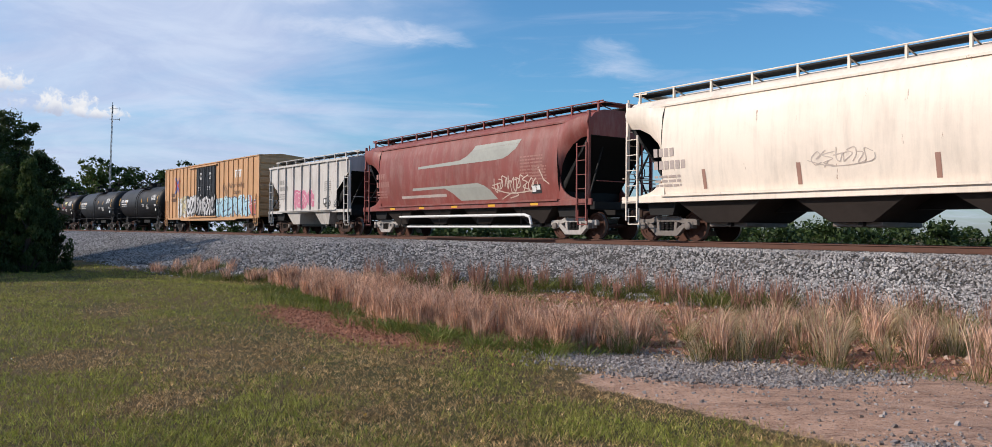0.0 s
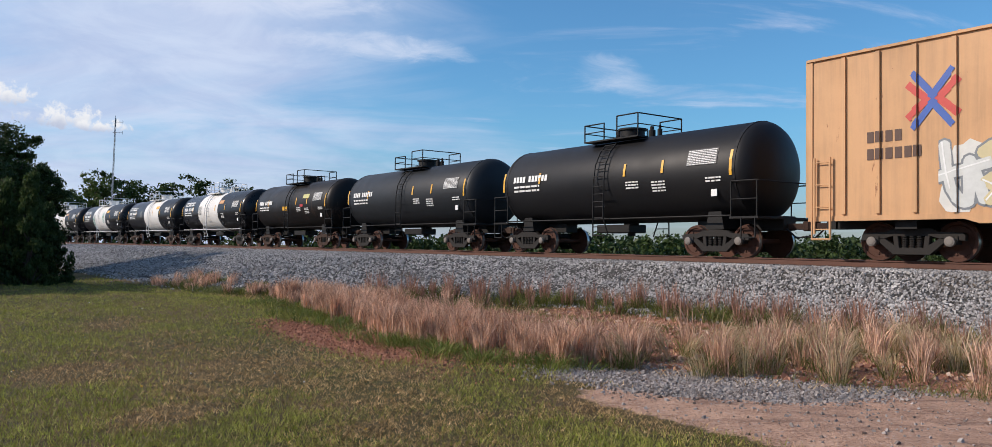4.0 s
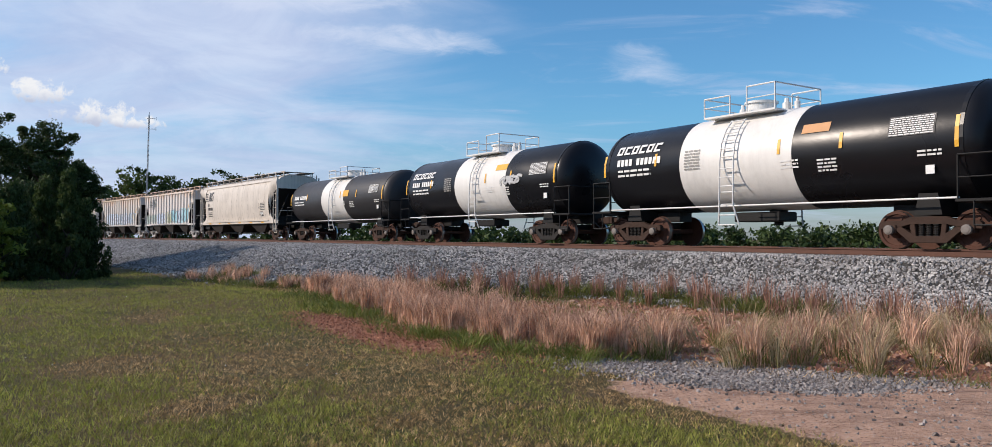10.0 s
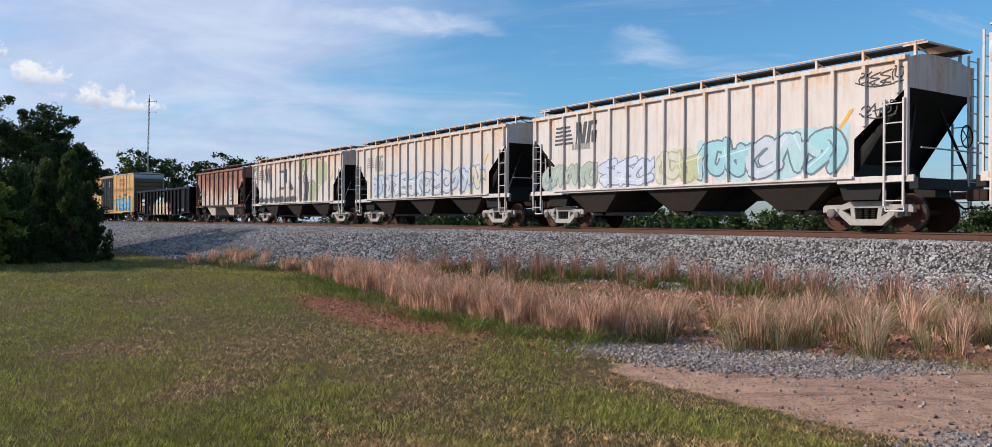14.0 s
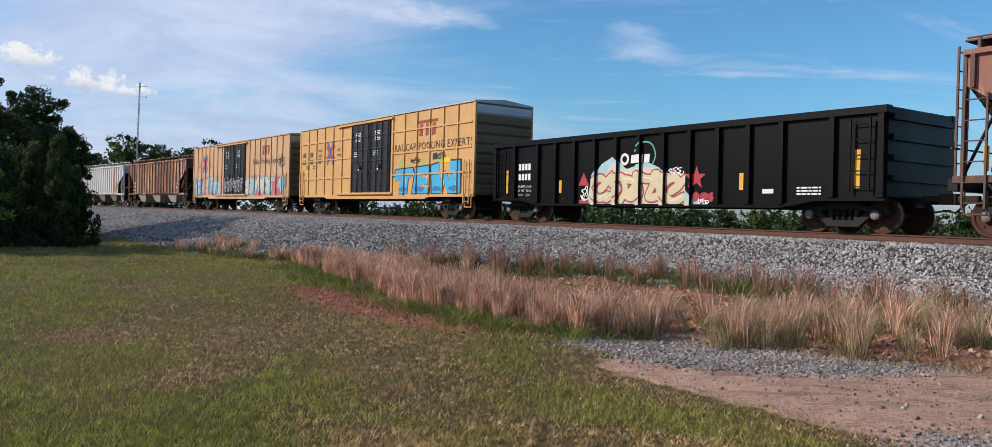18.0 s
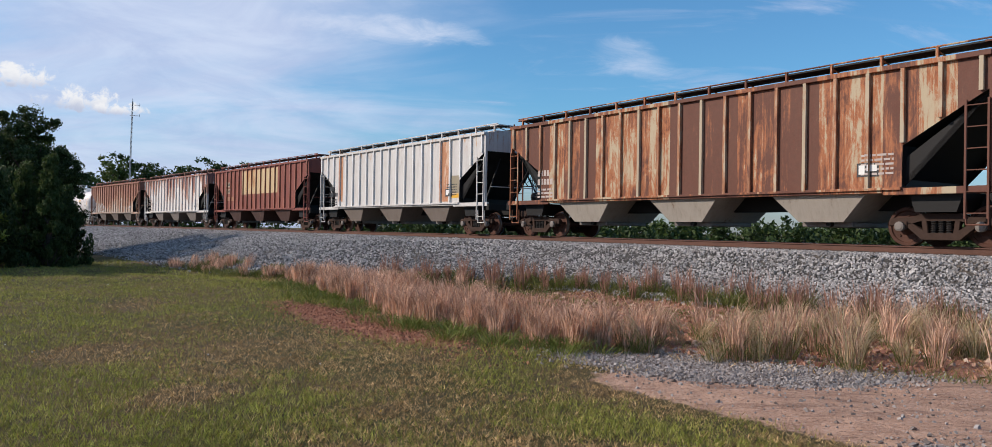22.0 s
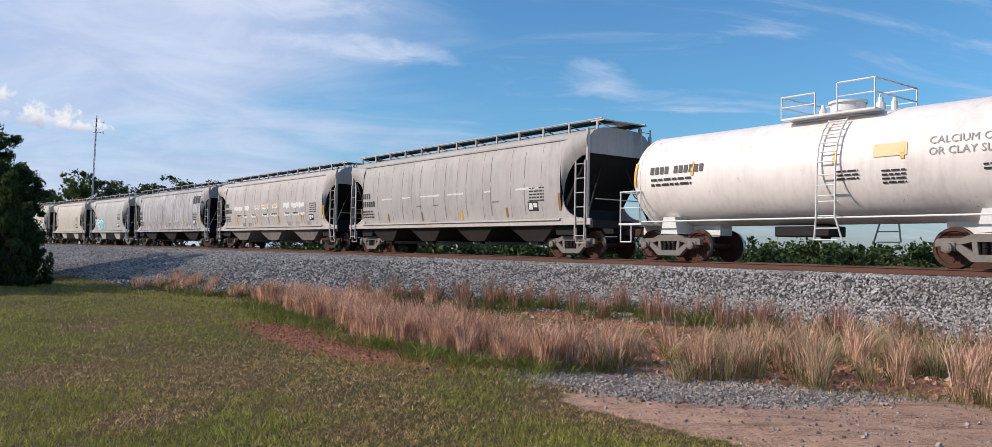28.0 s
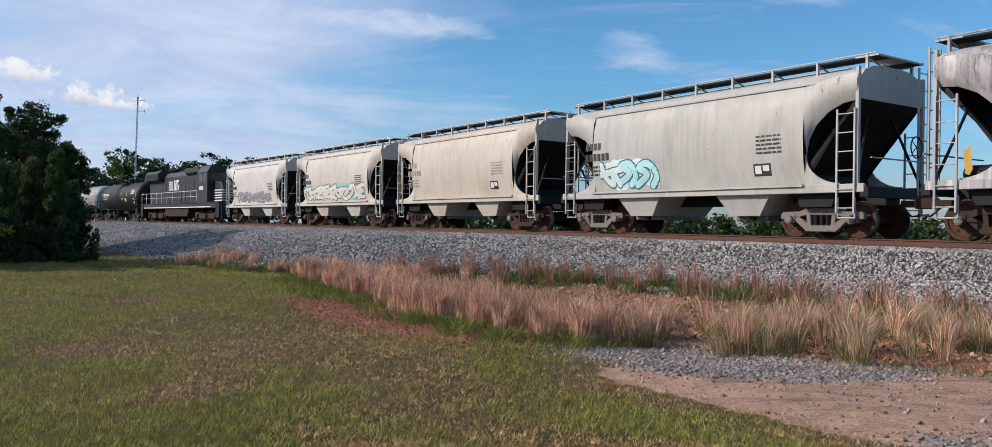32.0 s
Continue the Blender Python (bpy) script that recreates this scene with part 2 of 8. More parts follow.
M["rail_top"] = plain("rail_top", (0.4, 0.38, 0.36), 0.35, 0.9, 0.3)
M["wood_tie"] = plain("wood_tie", (0.085, 0.06, 0.045), 0.9, 0, 0.6, 8)
M["white_paint"] = plain("white_paint", (0.72, 0.72, 0.7), 0.5, 0, 0.25)
M["yellow_strip"] = plain("yellow_strip", (0.75, 0.4, 0.03), 0.45, 0, 0.2)
M["stencil_white"] = plain("stencil_white", (0.78, 0.78, 0.76), 0.55, 0, 0.3)
M["stencil_black"] = plain("stencil_black", (0.03, 0.03, 0.032), 0.55, 0, 0.2)
M["stencil_grey"] = plain("stencil_grey", (0.3, 0.29, 0.27), 0.6, 0, 0.3)
M["stencil_rose"] = plain("stencil_rose", (0.37, 0.17, 0.14), 0.6, 0, 0.5)
M["seam_brown"] = plain("seam_brown", (0.24, 0.19, 0.155), 0.7, 0, 0.4)
M["stencil_faint"] = plain("stencil_faint", (0.5, 0.42, 0.38), 0.6, 0, 0.5)
M["ballast"] = by_island("ballast", (0.2, 0.19, 0.185), (0.5, 0.48, 0.465), (0.085, 0.078, 0.074), 0.9, fleck=0.35, grain=30)
M["pole_steel"] = plain("pole_steel", (0.33, 0.34, 0.35), 0.5, 0.5, 0.2)


def ballast_sheet():
    m, w = material("ballast_sheet")
    at = w.n("ShaderNodeTexCoord").outputs["Object"]
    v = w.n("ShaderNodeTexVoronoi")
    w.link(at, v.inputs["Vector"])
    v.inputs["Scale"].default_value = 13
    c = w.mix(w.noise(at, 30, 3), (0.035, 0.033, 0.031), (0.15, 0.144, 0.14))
    # cell borders near-black: shade in the gaps between stones put into the colour
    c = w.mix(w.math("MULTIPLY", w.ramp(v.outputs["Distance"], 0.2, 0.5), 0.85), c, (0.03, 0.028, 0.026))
    c = w.mix(w.math("MULTIPLY", w.ramp(w.noise(at, 0.5, 4), 0.5, 0.7), 0.35), c, (0.2, 0.15, 0.11))
    finish(w, c, 0.95, 0, w.math("SUBTRACT", 1.0, v.outputs["Distance"]), 0.9, 0.05)
    return m


def ground_material():
    """Lawn, bare red clay, crushed stone and a dirt track, each where the soil says so."""
    m, w = material("ground_soil")
    at = w.n("ShaderNodeTexCoord").outputs["Object"]
    n1, n2, n3 = w.noise(at, 0.35, 4, 0.6), w.noise(at, 3.2, 5, 0.65), w.noise(at, 30, 4, 0.7)
    lawn = w.mix(w.ramp(n1, 0.38, 0.64), (0.1, 0.095, 0.026), (0.19, 0.125, 0.06))
    lawn = w.mix(w.math("MULTIPLY", w.ramp(n2, 0.45, 0.7), 0.6), lawn, (0.13, 0.095, 0.055))
    lawn = w.mix(w.math("MULTIPLY", w.ramp(n3, 0.36, 0.6), 0.75), lawn, (0.03, 0.026, 0.012))
    clay = w.mix(w.ramp(n2, 0.3, 0.7), (0.4, 0.18, 0.11), (0.25, 0.11, 0.07))
    clay = w.mix(w.math("MULTIPLY", w.ramp(n3, 0.52, 0.66), 0.8), clay, (0.46, 0.3, 0.22))
    clay = w.mix(w.math("MULTIPLY", w.ramp(n3, 0.46, 0.36), 0.85), clay, (0.07, 0.03, 0.022))
    track = w.mix(w.ramp(n2, 0.35, 0.7), (0.52, 0.325, 0.225), (0.37, 0.22, 0.15))
    track = w.mix(w.math("MULTIPLY", w.ramp(w.noise(w.place(at, (0, 0, 0), (0.5, 2.2, 1), (0, 0, 0.62)), 1.6, 6, 0.7), 0.48, 0.66), 0.7), track, (0.19, 0.11, 0.08))
    track = w.mix(w.math("MULTIPLY", w.ramp(n3, 0.52, 0.68), 0.6), track, (0.48, 0.41, 0.36))
    track = w.mix(w.math("MULTIPLY", w.ramp(n3, 0.46, 0.34), 0.7), track, (0.1, 0.06, 0.045))
    grit = w.mix(w.ramp(n3, 0.35, 0.65), (0.2, 0.175, 0.16), (0.4, 0.38, 0.36))
    c = lawn
    for key, tone in (("track", track), ("clay", clay), ("grit", grit)):
        a = w.n("ShaderNodeAttribute", attr=key).outputs["Fac"]
        a = w.math("ADD", a, w.math("MULTIPLY", w.math("SUBTRACT", n2, 0.5), 0.9))
        a = w.math("ADD", a, w.math("MULTIPLY", w.math("SUBTRACT", n3, 0.5), 0.35))
        c = w.mix(w.ramp(a, 0.4, 0.6), c, tone)
    finish(w, c, 0.95, 0, w.math("ADD", w.math("MULTIPLY", n2, 1.5), n3), 0.8, 0.04, 0.2)
    return m


M["ballast_sheet"] = ballast_sheet()
M["soil"] = ground_material()


# ---- the railway's line ----
LINE_S = np.arange(-560.0, 760.0, 0.5)
_kap = np.clip((LINE_S - 14.6) / 12.8, 0, 1) * 0.00161 * np.clip((260 - LINE_S) / 60, 0, 1)
_head = np.cumsum(_kap) * 0.5
_head = 0.62371 + _head - np.interp(0, LINE_S, _head)
_lx, _ly = np.cumsum(-np.sin(_head)) * 0.5, np.cumsum(np.cos(_head)) * 0.5
LINE_X = _lx - np.interp(0, LINE_S, _lx) + math.cos(0.62371) * 19.436
LINE_Y = _ly - np.interp(0, LINE_S, _ly) + math.sin(0.62371) * 19.436


def on_line(s, d=0.0):
    """Place and heading at s metres along the line, d metres towards the lawn."""
    x, y, a = (np.interp(s, LINE_S, v) for v in (LINE_X, LINE_Y, _head))
    return x - np.cos(a) * d, y - np.sin(a) * d, a


def off_line(x, y):
    """s and d of places (arrays)."""
    s, d = np.empty(len(x)), np.empty(len(x))
    cs, cx, cy, ca = LINE_S[::4], LINE_X[::4], LINE_Y[::4], _head[::4]
    for i in range(0, len(x), 4000):
        dx, dy = x[i:i + 4000, None] - cx, y[i:i + 4000, None] - cy
        k = (dx * dx + dy * dy).argmin(1)
        j = np.arange(len(k))
        ddx, ddy = dx[j, k], dy[j, k]
        s[i:i + 4000] = cs[k] - ddx * np.sin(ca[k]) + ddy * np.cos(ca[k])
        d[i:i + 4000] = -ddx * np.cos(ca[k]) - ddy * np.sin(ca[k])
    return s, d


def smooth(a, lo, hi):
    t = np.clip((a - lo) / (hi - lo), 0, 1)
    return t * t * (3 - 2 * t)


def toe(s):
    return 3.7 + 7.4 * smooth(s, 15, 31)


TOP = RAIL - 0.17


def brow(s):
    """Where the bank's level top ends; it widens along the line."""
    return 2.0 + 4.6 * smooth(s, 20, 34)


def height(s, d, x, y):
    """The ground's height over the lawn."""
    t, b = toe(s), brow(s)
    bank = np.interp(d, [-400, -60, -9, -4.2, -2.0, 2.0], [-8, -6, -1.2, -0.1, TOP, TOP])
    edge = TOP - 0.03 * (b - 2.0)
    front = np.where(d < t, edge + (0.02 - edge) * np.clip((d - b) / (t - b), 0, 1), 0.0)
    front = np.where(d < b, TOP - 0.03 * (d - 2.0), front)
    z = np.where(d > 2.0, front, bank)
    dip = -0.16 * np.exp(-((d - t - 2.2) / 1.8) ** 2) * (d > t - 1)
    bumps = 0.035 * np.sin(x * 0.9 + 1.3) * np.sin(y * 0.7) + 0.02 * np.sin(x * 2.3 + y * 1.9)
    z = z + dip + bumps * smooth(d, t, t + 1.5) * (d > 0)
    return z


def crushed(s, d):
    low = np.interp(s, [2, 4, 5, 7, 8, 9], [9.0, 9.8, 10.9, 11.5, 11.9, 12.9])
    high = np.interp(s, [3, 4.5, 5.2, 6, 7.5], [10.9, 11.7, 12.5, 13.2, 13.4])
    return smooth(d, low - 0.7, low + 0.1) * (1 - smooth(d, high - 0.75, high + 0.35)) * (1 - smooth(s, 7.5, 8.5))


def low_edge(s):
    return np.interp(s, [1, 4, 5, 7, 8, 9.5, 12, 17, 24, 34], [9.7, 10.1, 10.9, 11.7, 12.9, 13.4, 13.3, 12.4, 11.6, 12.4])


def soils(s, d):
    track = smooth(d, 8.0, 9.6) * (1 - smooth(d, 13.45, 14.0)) * (1 - smooth(s, 6.1, 7.3))
    grit = crushed(s, d) * smooth(s, 4.0, 5.2) + smooth(1.2 - np.abs(d - 13.6), 0.3, 1.2) * (1 - smooth(s, 2.6, 3.6))
    clay = np.exp(-(((s - 12.2) / 3.5) ** 2 + ((d - 13.75) / 0.66) ** 2) ** 1.5)
    clay = np.maximum(clay, 0.66 * smooth(d, toe(s), toe(s) + 0.8) * (1 - smooth(d, low_edge(s) - 0.6, low_edge(s) + 0.1)) * (1 - smooth(s, 15, 20)))
    return track, np.clip(grit, 0, 1), clay


def sheet(name, verts, faces, mat, parent=None, label=""):
    me = bpy.data.meshes.new(name)
    me.from_pydata(verts, [], faces)
    me.materials.append(mat)
    me.update()
    ob = new(name, me)
    if parent:
        ob.parent = parent
    if label:
        tagged(ob, label)
    return ob


def raw_mesh(name, verts, tris, mat, smooth_it=False):
    """A mesh from big numpy arrays of corners and triangles."""
    me = bpy.data.meshes.new(name)
    me.vertices.add(len(verts))
    me.vertices.foreach_set("co", np.ascontiguousarray(verts, dtype=np.float32).ravel())
    me.loops.add(len(tris) * 3)
    me.loops.foreach_set("vertex_index", np.ascontiguousarray(tris, dtype=np.int32).ravel())
    me.polygons.add(len(tris))
    me.polygons.foreach_set("loop_start", np.arange(0, len(tris) * 3, 3, dtype=np.int32))
    me.update(calc_edges=True)
    me.validate()
    me.polygons.foreach_set("use_smooth", [smooth_it] * len(me.polygons))
    me.materials.append(mat)
    return new(name, me)


# ---- ground ----
def ground():
    def axis(lo, hi, step):
        mid = list(np.arange(lo, hi, step))
        out, s, v = [], step, hi
        while v < 4200:
            out.append(v)
            s *= 1.22
            v += s
        neg, s, v = [], step, lo - step
        while v > -4200:
            neg.append(v)
            s *= 1.22
            v -= s
        return np.array(neg[::-1] + mid + out)

    ax, ay = axis(-34, 24, 0.3), axis(2, 62, 0.3)
    gx, gy = np.meshgrid(ax, ay)
    x, y = gx.ravel(), gy.ravel()
    s, d = off_line(x, y)
    z = height(s, d, x, y)
    z = z - 0.07 * (np.abs(d) < toe(s))
    nx, ny = len(ax), len(ay)
    i = (np.arange(ny - 1)[:, None] * nx + np.arange(nx - 1)).ravel()
    tris = np.concatenate([np.stack([i, i + 1, i + nx + 1], 1), np.stack([i, i + nx + 1, i + nx], 1)])
    ob = raw_mesh("ground", np.stack([x, y, z], 1), tris, M["soil"], True)
    for key, v in zip(("track", "grit", "clay"), soils(s, d)):
        at = ob.data.attributes.new(key, "FLOAT", "POINT")
        at.data.foreach_set("value", v.astype(np.float32))
    tagged(ob, "mown grass lawn with red clay, grit and a dirt track", "ground", kind="structure")


ground()


def sweep(name, profile, svals, mat, label, kind="structure"):
    """A profile of (d, z) drawn along the line; profile may be a function of s."""
    verts, faces = [], []
    n = None
    for s in svals:
        p = profile(s) if callable(profile) else profile
        n = len(p)
        for d, z in p:
            x, y, _ = on_line(s, d)
            verts.append((x, y, z))
    for k in range(len(svals) - 1):
        for j in range(n - 1):
            a = k * n + j
            faces.append((a, a + 1, a + n + 1, a + n))
    ob = sheet(name, verts, faces, mat)
    return tagged(ob, label, name.replace("_", " "), kind=kind)


LONG = np.concatenate([np.arange(-540, 0, 12), np.arange(0, 130, 1.5), np.arange(130, 740, 10)])


def shoulder(s):
    t, b = float(toe(s)), float(brow(s))
    e = TOP - 0.03 * (b - 2.0)
    return [(-4.6, -0.3), (-2.05, TOP - 0.03), (-1.0, TOP - 0.03), (1.0, TOP - 0.03), (2.0, TOP - 0.03), (b + 0.02, e - 0.03), (b + 0.3, e - 0.08),
            (b + (t - b) * 0.5, e * 0.5), (t, 0.03), (t + 0.5, -0.12)]


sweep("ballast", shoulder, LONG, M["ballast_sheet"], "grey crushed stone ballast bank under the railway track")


def rails():
    for side in (-1, 1):
        c = 0.7525 * side
        foot = [(-0.07, 0), (-0.07, 0.012), (-0.012, 0.03), (-0.012, 0.13), (-0.036, 0.142), (-0.036, 0.172), (0.036, 0.172), (0.036, 0.142),
                (0.012, 0.13), (0.012, 0.03), (0.07, 0.012), (0.07, 0)]
        ob = sweep("rail", [(c + a, RAIL - 0.172 + b) for a, b in foot], LONG, M["rail_rust"], "rust-brown steel rail on wooden sleepers", "structure")
        head = sweep("rail_head", [(c - 0.03, RAIL + 0.002), (c + 0.03, RAIL + 0.002)], LONG, M["rail_top"], "worn bright running face of the rail", "structure")
        head.parent = ob


rails()


# ---- building helpers ----
def part(name, bm, mat, parent, label="", bevel=0.0, smooth_it=False):
    """One mesh object under a thing or a part. bm: a bmesh, or a mesh that is shared."""
    if isinstance(bm, bpy.types.Mesh):
        me = bm
    else:
        if bevel:
            bmesh.ops.bevel(bm, geom=bm.edges[:], offset=bevel, segments=1, affect="EDGES", clamp_overlap=True)
        bmesh.ops.recalc_face_normals(bm, faces=bm.faces[:])
        me = bpy.data.meshes.new(name)
        bm.to_mesh(me)
        bm.free()
        for m in (mat if isinstance(mat, (list, tuple)) else (mat,)):
            me.materials.append(m)
        if smooth_it:
            me.polygons.foreach_set("use_smooth", [True] * len(me.polygons))
            me.set_sharp_from_angle(angle=radians(40))
    ob = new(name, me)
    ob.parent = parent
    if label:
        tagged(ob, label)
    return ob


def thing(name, label, category, group=""):
    return tagged(new(name), label, category, group)


def box(bm, x0, x1, y0, y1, z0, z1):
    v = [bm.verts.new((x, y, z)) for x in (x0, x1) for y in (y0, y1) for z in (z0, z1)]
    for f in ((0, 1, 3, 2), (4, 6, 7, 5), (0, 4, 5, 1), (2, 3, 7, 6), (0, 2, 6, 4), (1, 5, 7, 3)):
        bm.faces.new([v[i] for i in f])
    return bm


def boxed(*a):
    return box(bmesh.new(), *a)


def prism(bm, pts, y0, y1):
    """Outline in x, z drawn from y0 to y1."""
    a = [bm.verts.new((x, y0, z)) for x, z in pts]
    b = [bm.verts.new((x, y1, z)) for x, z in pts]
    n = len(pts)
    bm.faces.new(a)
    bm.faces.new(b[::-1])
    for i in range(n):
        bm.faces.new((a[i], b[i], b[(i + 1) % n], a[(i + 1) % n]))
    return bm


def pipe(bm, p, q, r=0.02, n=6):
    p, q = Vector(p), Vector(q)
    m = (q - p).to_track_quat("Z", "Y").to_matrix()
    ring = [m @ Vector((r * math.cos(2 * math.pi * i / n), r * math.sin(2 * math.pi * i / n), 0)) for i in range(n)]
    a, b = [bm.verts.new(p + o) for o in ring], [bm.verts.new(q + o) for o in ring]
    for i in range(n):
        bm.faces.new((a[i], a[(i + 1) % n], b[(i + 1) % n], b[i]))
    bm.faces.new(a[::-1])
    bm.faces.new(b)
    return bm


def tube(bm, pts, r=0.02, n=6):
    for p, q in zip(pts, pts[1:]):
        pipe(bm, p, q, r, n)
    return bm


def lathe(bm, prof, n=24, axis="y"):
    """Profile of (along, radius) turned about an axis."""
    rings = []
    for a, r in prof:
        ring = []
        for i in range(n):
            t = 2 * math.pi * i / n
            c, s = r * math.cos(t), r * math.sin(t)
            ring.append(bm.verts.new({"y": (c, a, s), "z": (c, s, a), "x": (a, c, s)}[axis]))
        rings.append(ring)
    for u, v in zip(rings, rings[1:]):
        for i in range(n):
            bm.faces.new((u[i], u[(i + 1) % n], v[(i + 1) % n], v[i]))
    bm.faces.new(rings[0][::-1])
    bm.faces.new(rings[-1])
    return bm


def loft(rings, closed=True, caps=True):
    bm = bmesh.new()
    vs = [[bm.verts.new(p) for p in r] for r in rings]
    n = len(vs[0])
    for u, v in zip(vs, vs[1:]):
        for i in range(n if closed else n - 1):
            bm.faces.new((u[i], u[(i + 1) % n], v[(i + 1) % n], v[i]))
    if caps:
        bm.faces.new(vs[0][::-1])
        bm.faces.new(vs[-1])
    return bm


def ladder(x, y, z0, z1, width, mat, parent, along="x", rungs=0):
    bm = bmesh.new()
    n = rungs or max(3, int((z1 - z0) / 0.38))
    for k in (-1, 1):
        o = (x + k * width / 2, y) if along == "x" else (x, y + k * width / 2)
        box(bm, o[0] - 0.022, o[0] + 0.022, o[1] - 0.022, o[1] + 0.022, z0, z1)
    for i in range(n):
        z = z0 + 0.12 + (z1 - z0 - 0.24) * i / (n - 1)
        if along == "x":
            pipe(bm, (x - width / 2, y, z), (x + width / 2, y, z), 0.016, 5)
        else:
            pipe(bm, (x, y - width / 2, z), (x, y + width / 2, z), 0.016, 5)
    return part("ladder", bm, mat, parent)


# ---- lettering and paint marks, laid on a car's near side ----
LETTERS = {}


def outline_text(words, size, spacing=1.0):
    key = (words, round(size, 3))
    if key not in LETTERS:
        cu = bpy.data.curves.new("letters", "FONT")
        cu.body, cu.size, cu.space_character, cu.resolution_u = words, size, spacing, 2
        ob = bpy.data.objects.new("letters", cu)
        me = bpy.data.meshes.new_from_object(ob)
        polys = [[tuple(me.vertices[i].co[:2]) for i in p.vertices] for p in me.polygons]
        bpy.data.objects.remove(ob)
        bpy.data.meshes.remove(me)
        bpy.data.curves.remove(cu)
        LETTERS[key] = polys
    return LETTERS[key]


def bar_word(n, h, gap=0.22, wide=0.62):
    """A word that is not spelled out: one block for each character."""
    out, x = [], 0.0
    for _ in range(n):
        out.append([(x, 0), (x + h * wide, 0), (x + h * wide, h), (x, h)])
        x += h * (wide + gap)
    return out


def bar_lines(rng, n, width, h, step):
    out = []
    for i in range(n):
        x = 0.0
        while x < width:
            w = h * rng.uniform(1.5, 5)
            out.append([(x, -i * step), (min(x + w, width), -i * step), (min(x + w, width), -i * step + h), (x, -i * step + h)])
            x += w + h * 0.7
    return out


def moved(polys, x, z, k=1.0, slant=0.0):
    return [[(x + k * (a + slant * b), z + k * b) for a, b in p] for p in polys]


def rect(x0, x1, z0, z1):
    return [[(x0, z0), (x1, z0), (x1, z1), (x0, z1)]]


def blob(rng, cx, cz, rx, rz, n=12, rough=0.25):
    ph = rng.uniform(0, 6)
    return [(cx + rx * math.cos(t) * (1 + rough * rng.uniform(-1, 1)), cz + rz * math.sin(t) * (1 + rough * rng.uniform(-1, 1)))
            for t in (ph + 2 * math.pi * i / n for i in range(n))]


def stroke(pts, w):
    """A brush line of width w as a strip of quads."""
    out = []
    for (x0, z0), (x1, z1) in zip(pts, pts[1:]):
        dx, dz = x1 - x0, z1 - z0
        k = w / 2 / max(1e-6, math.hypot(dx, dz))
        nx, nz = -dz * k, dx * k
        ex, ez = dx * 0.15, dz * 0.15
        out.append([(x0 - nx - ex, z0 - nz - ez), (x1 - nx + ex, z1 - nz + ez), (x1 + nx + ex, z1 + nz + ez), (x0 + nx - ex, z0 + nz - ez)])
    return out


PROUD = {}          # for a side's surface: the ribs that stand out of it, as (x0, x1, depth)


def decal(name, polys, mat, parent, surf, off=0.006, label="", cut=0.3):
    """Flat shapes in (x, z) laid on the near side; surf(x, z) gives the side's y there."""
    bm = bmesh.new()
    for k, p in enumerate(polys):
        q = [bm.verts.new((x, k * 1e-4 % 3e-3, z)) for x, z in p]
        try:
            bm.faces.new(q)
        except ValueError:
            pass
    zs = [v.co.z for v in bm.verts]
    if cut and zs and max(zs) - min(zs) > cut:
        z = min(zs) + cut / 2
        while z < max(zs):
            bmesh.ops.bisect_plane(bm, geom=bm.verts[:] + bm.edges[:] + bm.faces[:], plane_co=(0, 0, z), plane_no=(0, 0, 1))
            z += cut
    for v in bm.verts:
        v.co.y = surf(v.co.x, v.co.z) - off - v.co.y
    xs = [v.co.x for v in bm.verts]
    for x0, x1, deep in PROUD.get(surf, ()):
        if x1 < min(xs) or x0 > max(xs):
            continue
        for x in (x0, x1):
            bmesh.ops.bisect_plane(bm, geom=bm.verts[:] + bm.edges[:] + bm.faces[:], plane_co=(x, 0, 0), plane_no=(1, 0, 0))
        over = [f for f in bm.faces if x0 < f.calc_center_median().x < x1]
        if over:
            out = bmesh.ops.split(bm, geom=over)["geom"]
            bmesh.ops.translate(bm, verts=[g for g in out if isinstance(g, bmesh.types.BMVert)], vec=(0, -deep, 0))
    me = bpy.data.meshes.new(name)
    for f in bm.faces:
        f.normal_update()
        if f.normal.y > 0:
            f.normal_flip()
    bm.to_mesh(me)
    bm.free()
    me.materials.append(mat)
    ob = new(name, me)
    ob.parent = parent
    if label:
        tagged(ob, label)
    return ob


GLYPHS = [  # abstract strokes in a unit box: hooks, barbs and coils that spell nothing
    [[(0.0, 0.35), (0.3, 0.95), (0.5, 0.2), (0.8, 0.75), (1.05, 0.55)], [(0.55, 1.05), (0.7, 0.6)]],
    [[(0.9, 0.2), (0.35, 0.0), (0.0, 0.45), (0.4, 0.9), (0.75, 0.6), (0.4, 0.4), (1.1, 0.95)]],
    [[(-0.1, 0.8), (0.45, 0.7), (0.15, 0.1), (0.7, 0.3), (0.5, 1.0), (1.05, 0.85)]],
    [[(0.1, 1.0), (0.25, 0.3), (0.6, 0.05), (0.65, 0.7), (0.95, 0.1)], [(0.05, 0.55), (1.0, 0.7)]],
    [[(0.0, 0.1), (0.55, 0.55), (0.1, 0.8), (0.6, 1.0), (0.9, 0.45), (0.65, 0.0)]],
    [[(0.2, 0.0), (0.05, 0.6), (0.5, 1.0), (0.45, 0.35), (0.85, 0.15), (1.0, 0.8), (0.7, 0.95)]],
    [[(1.0, 0.05), (0.1, 0.25), (0.85, 0.5), (0.0, 0.75), (0.9, 1.0)], [(0.3, -0.05), (0.5, 0.3)]]]


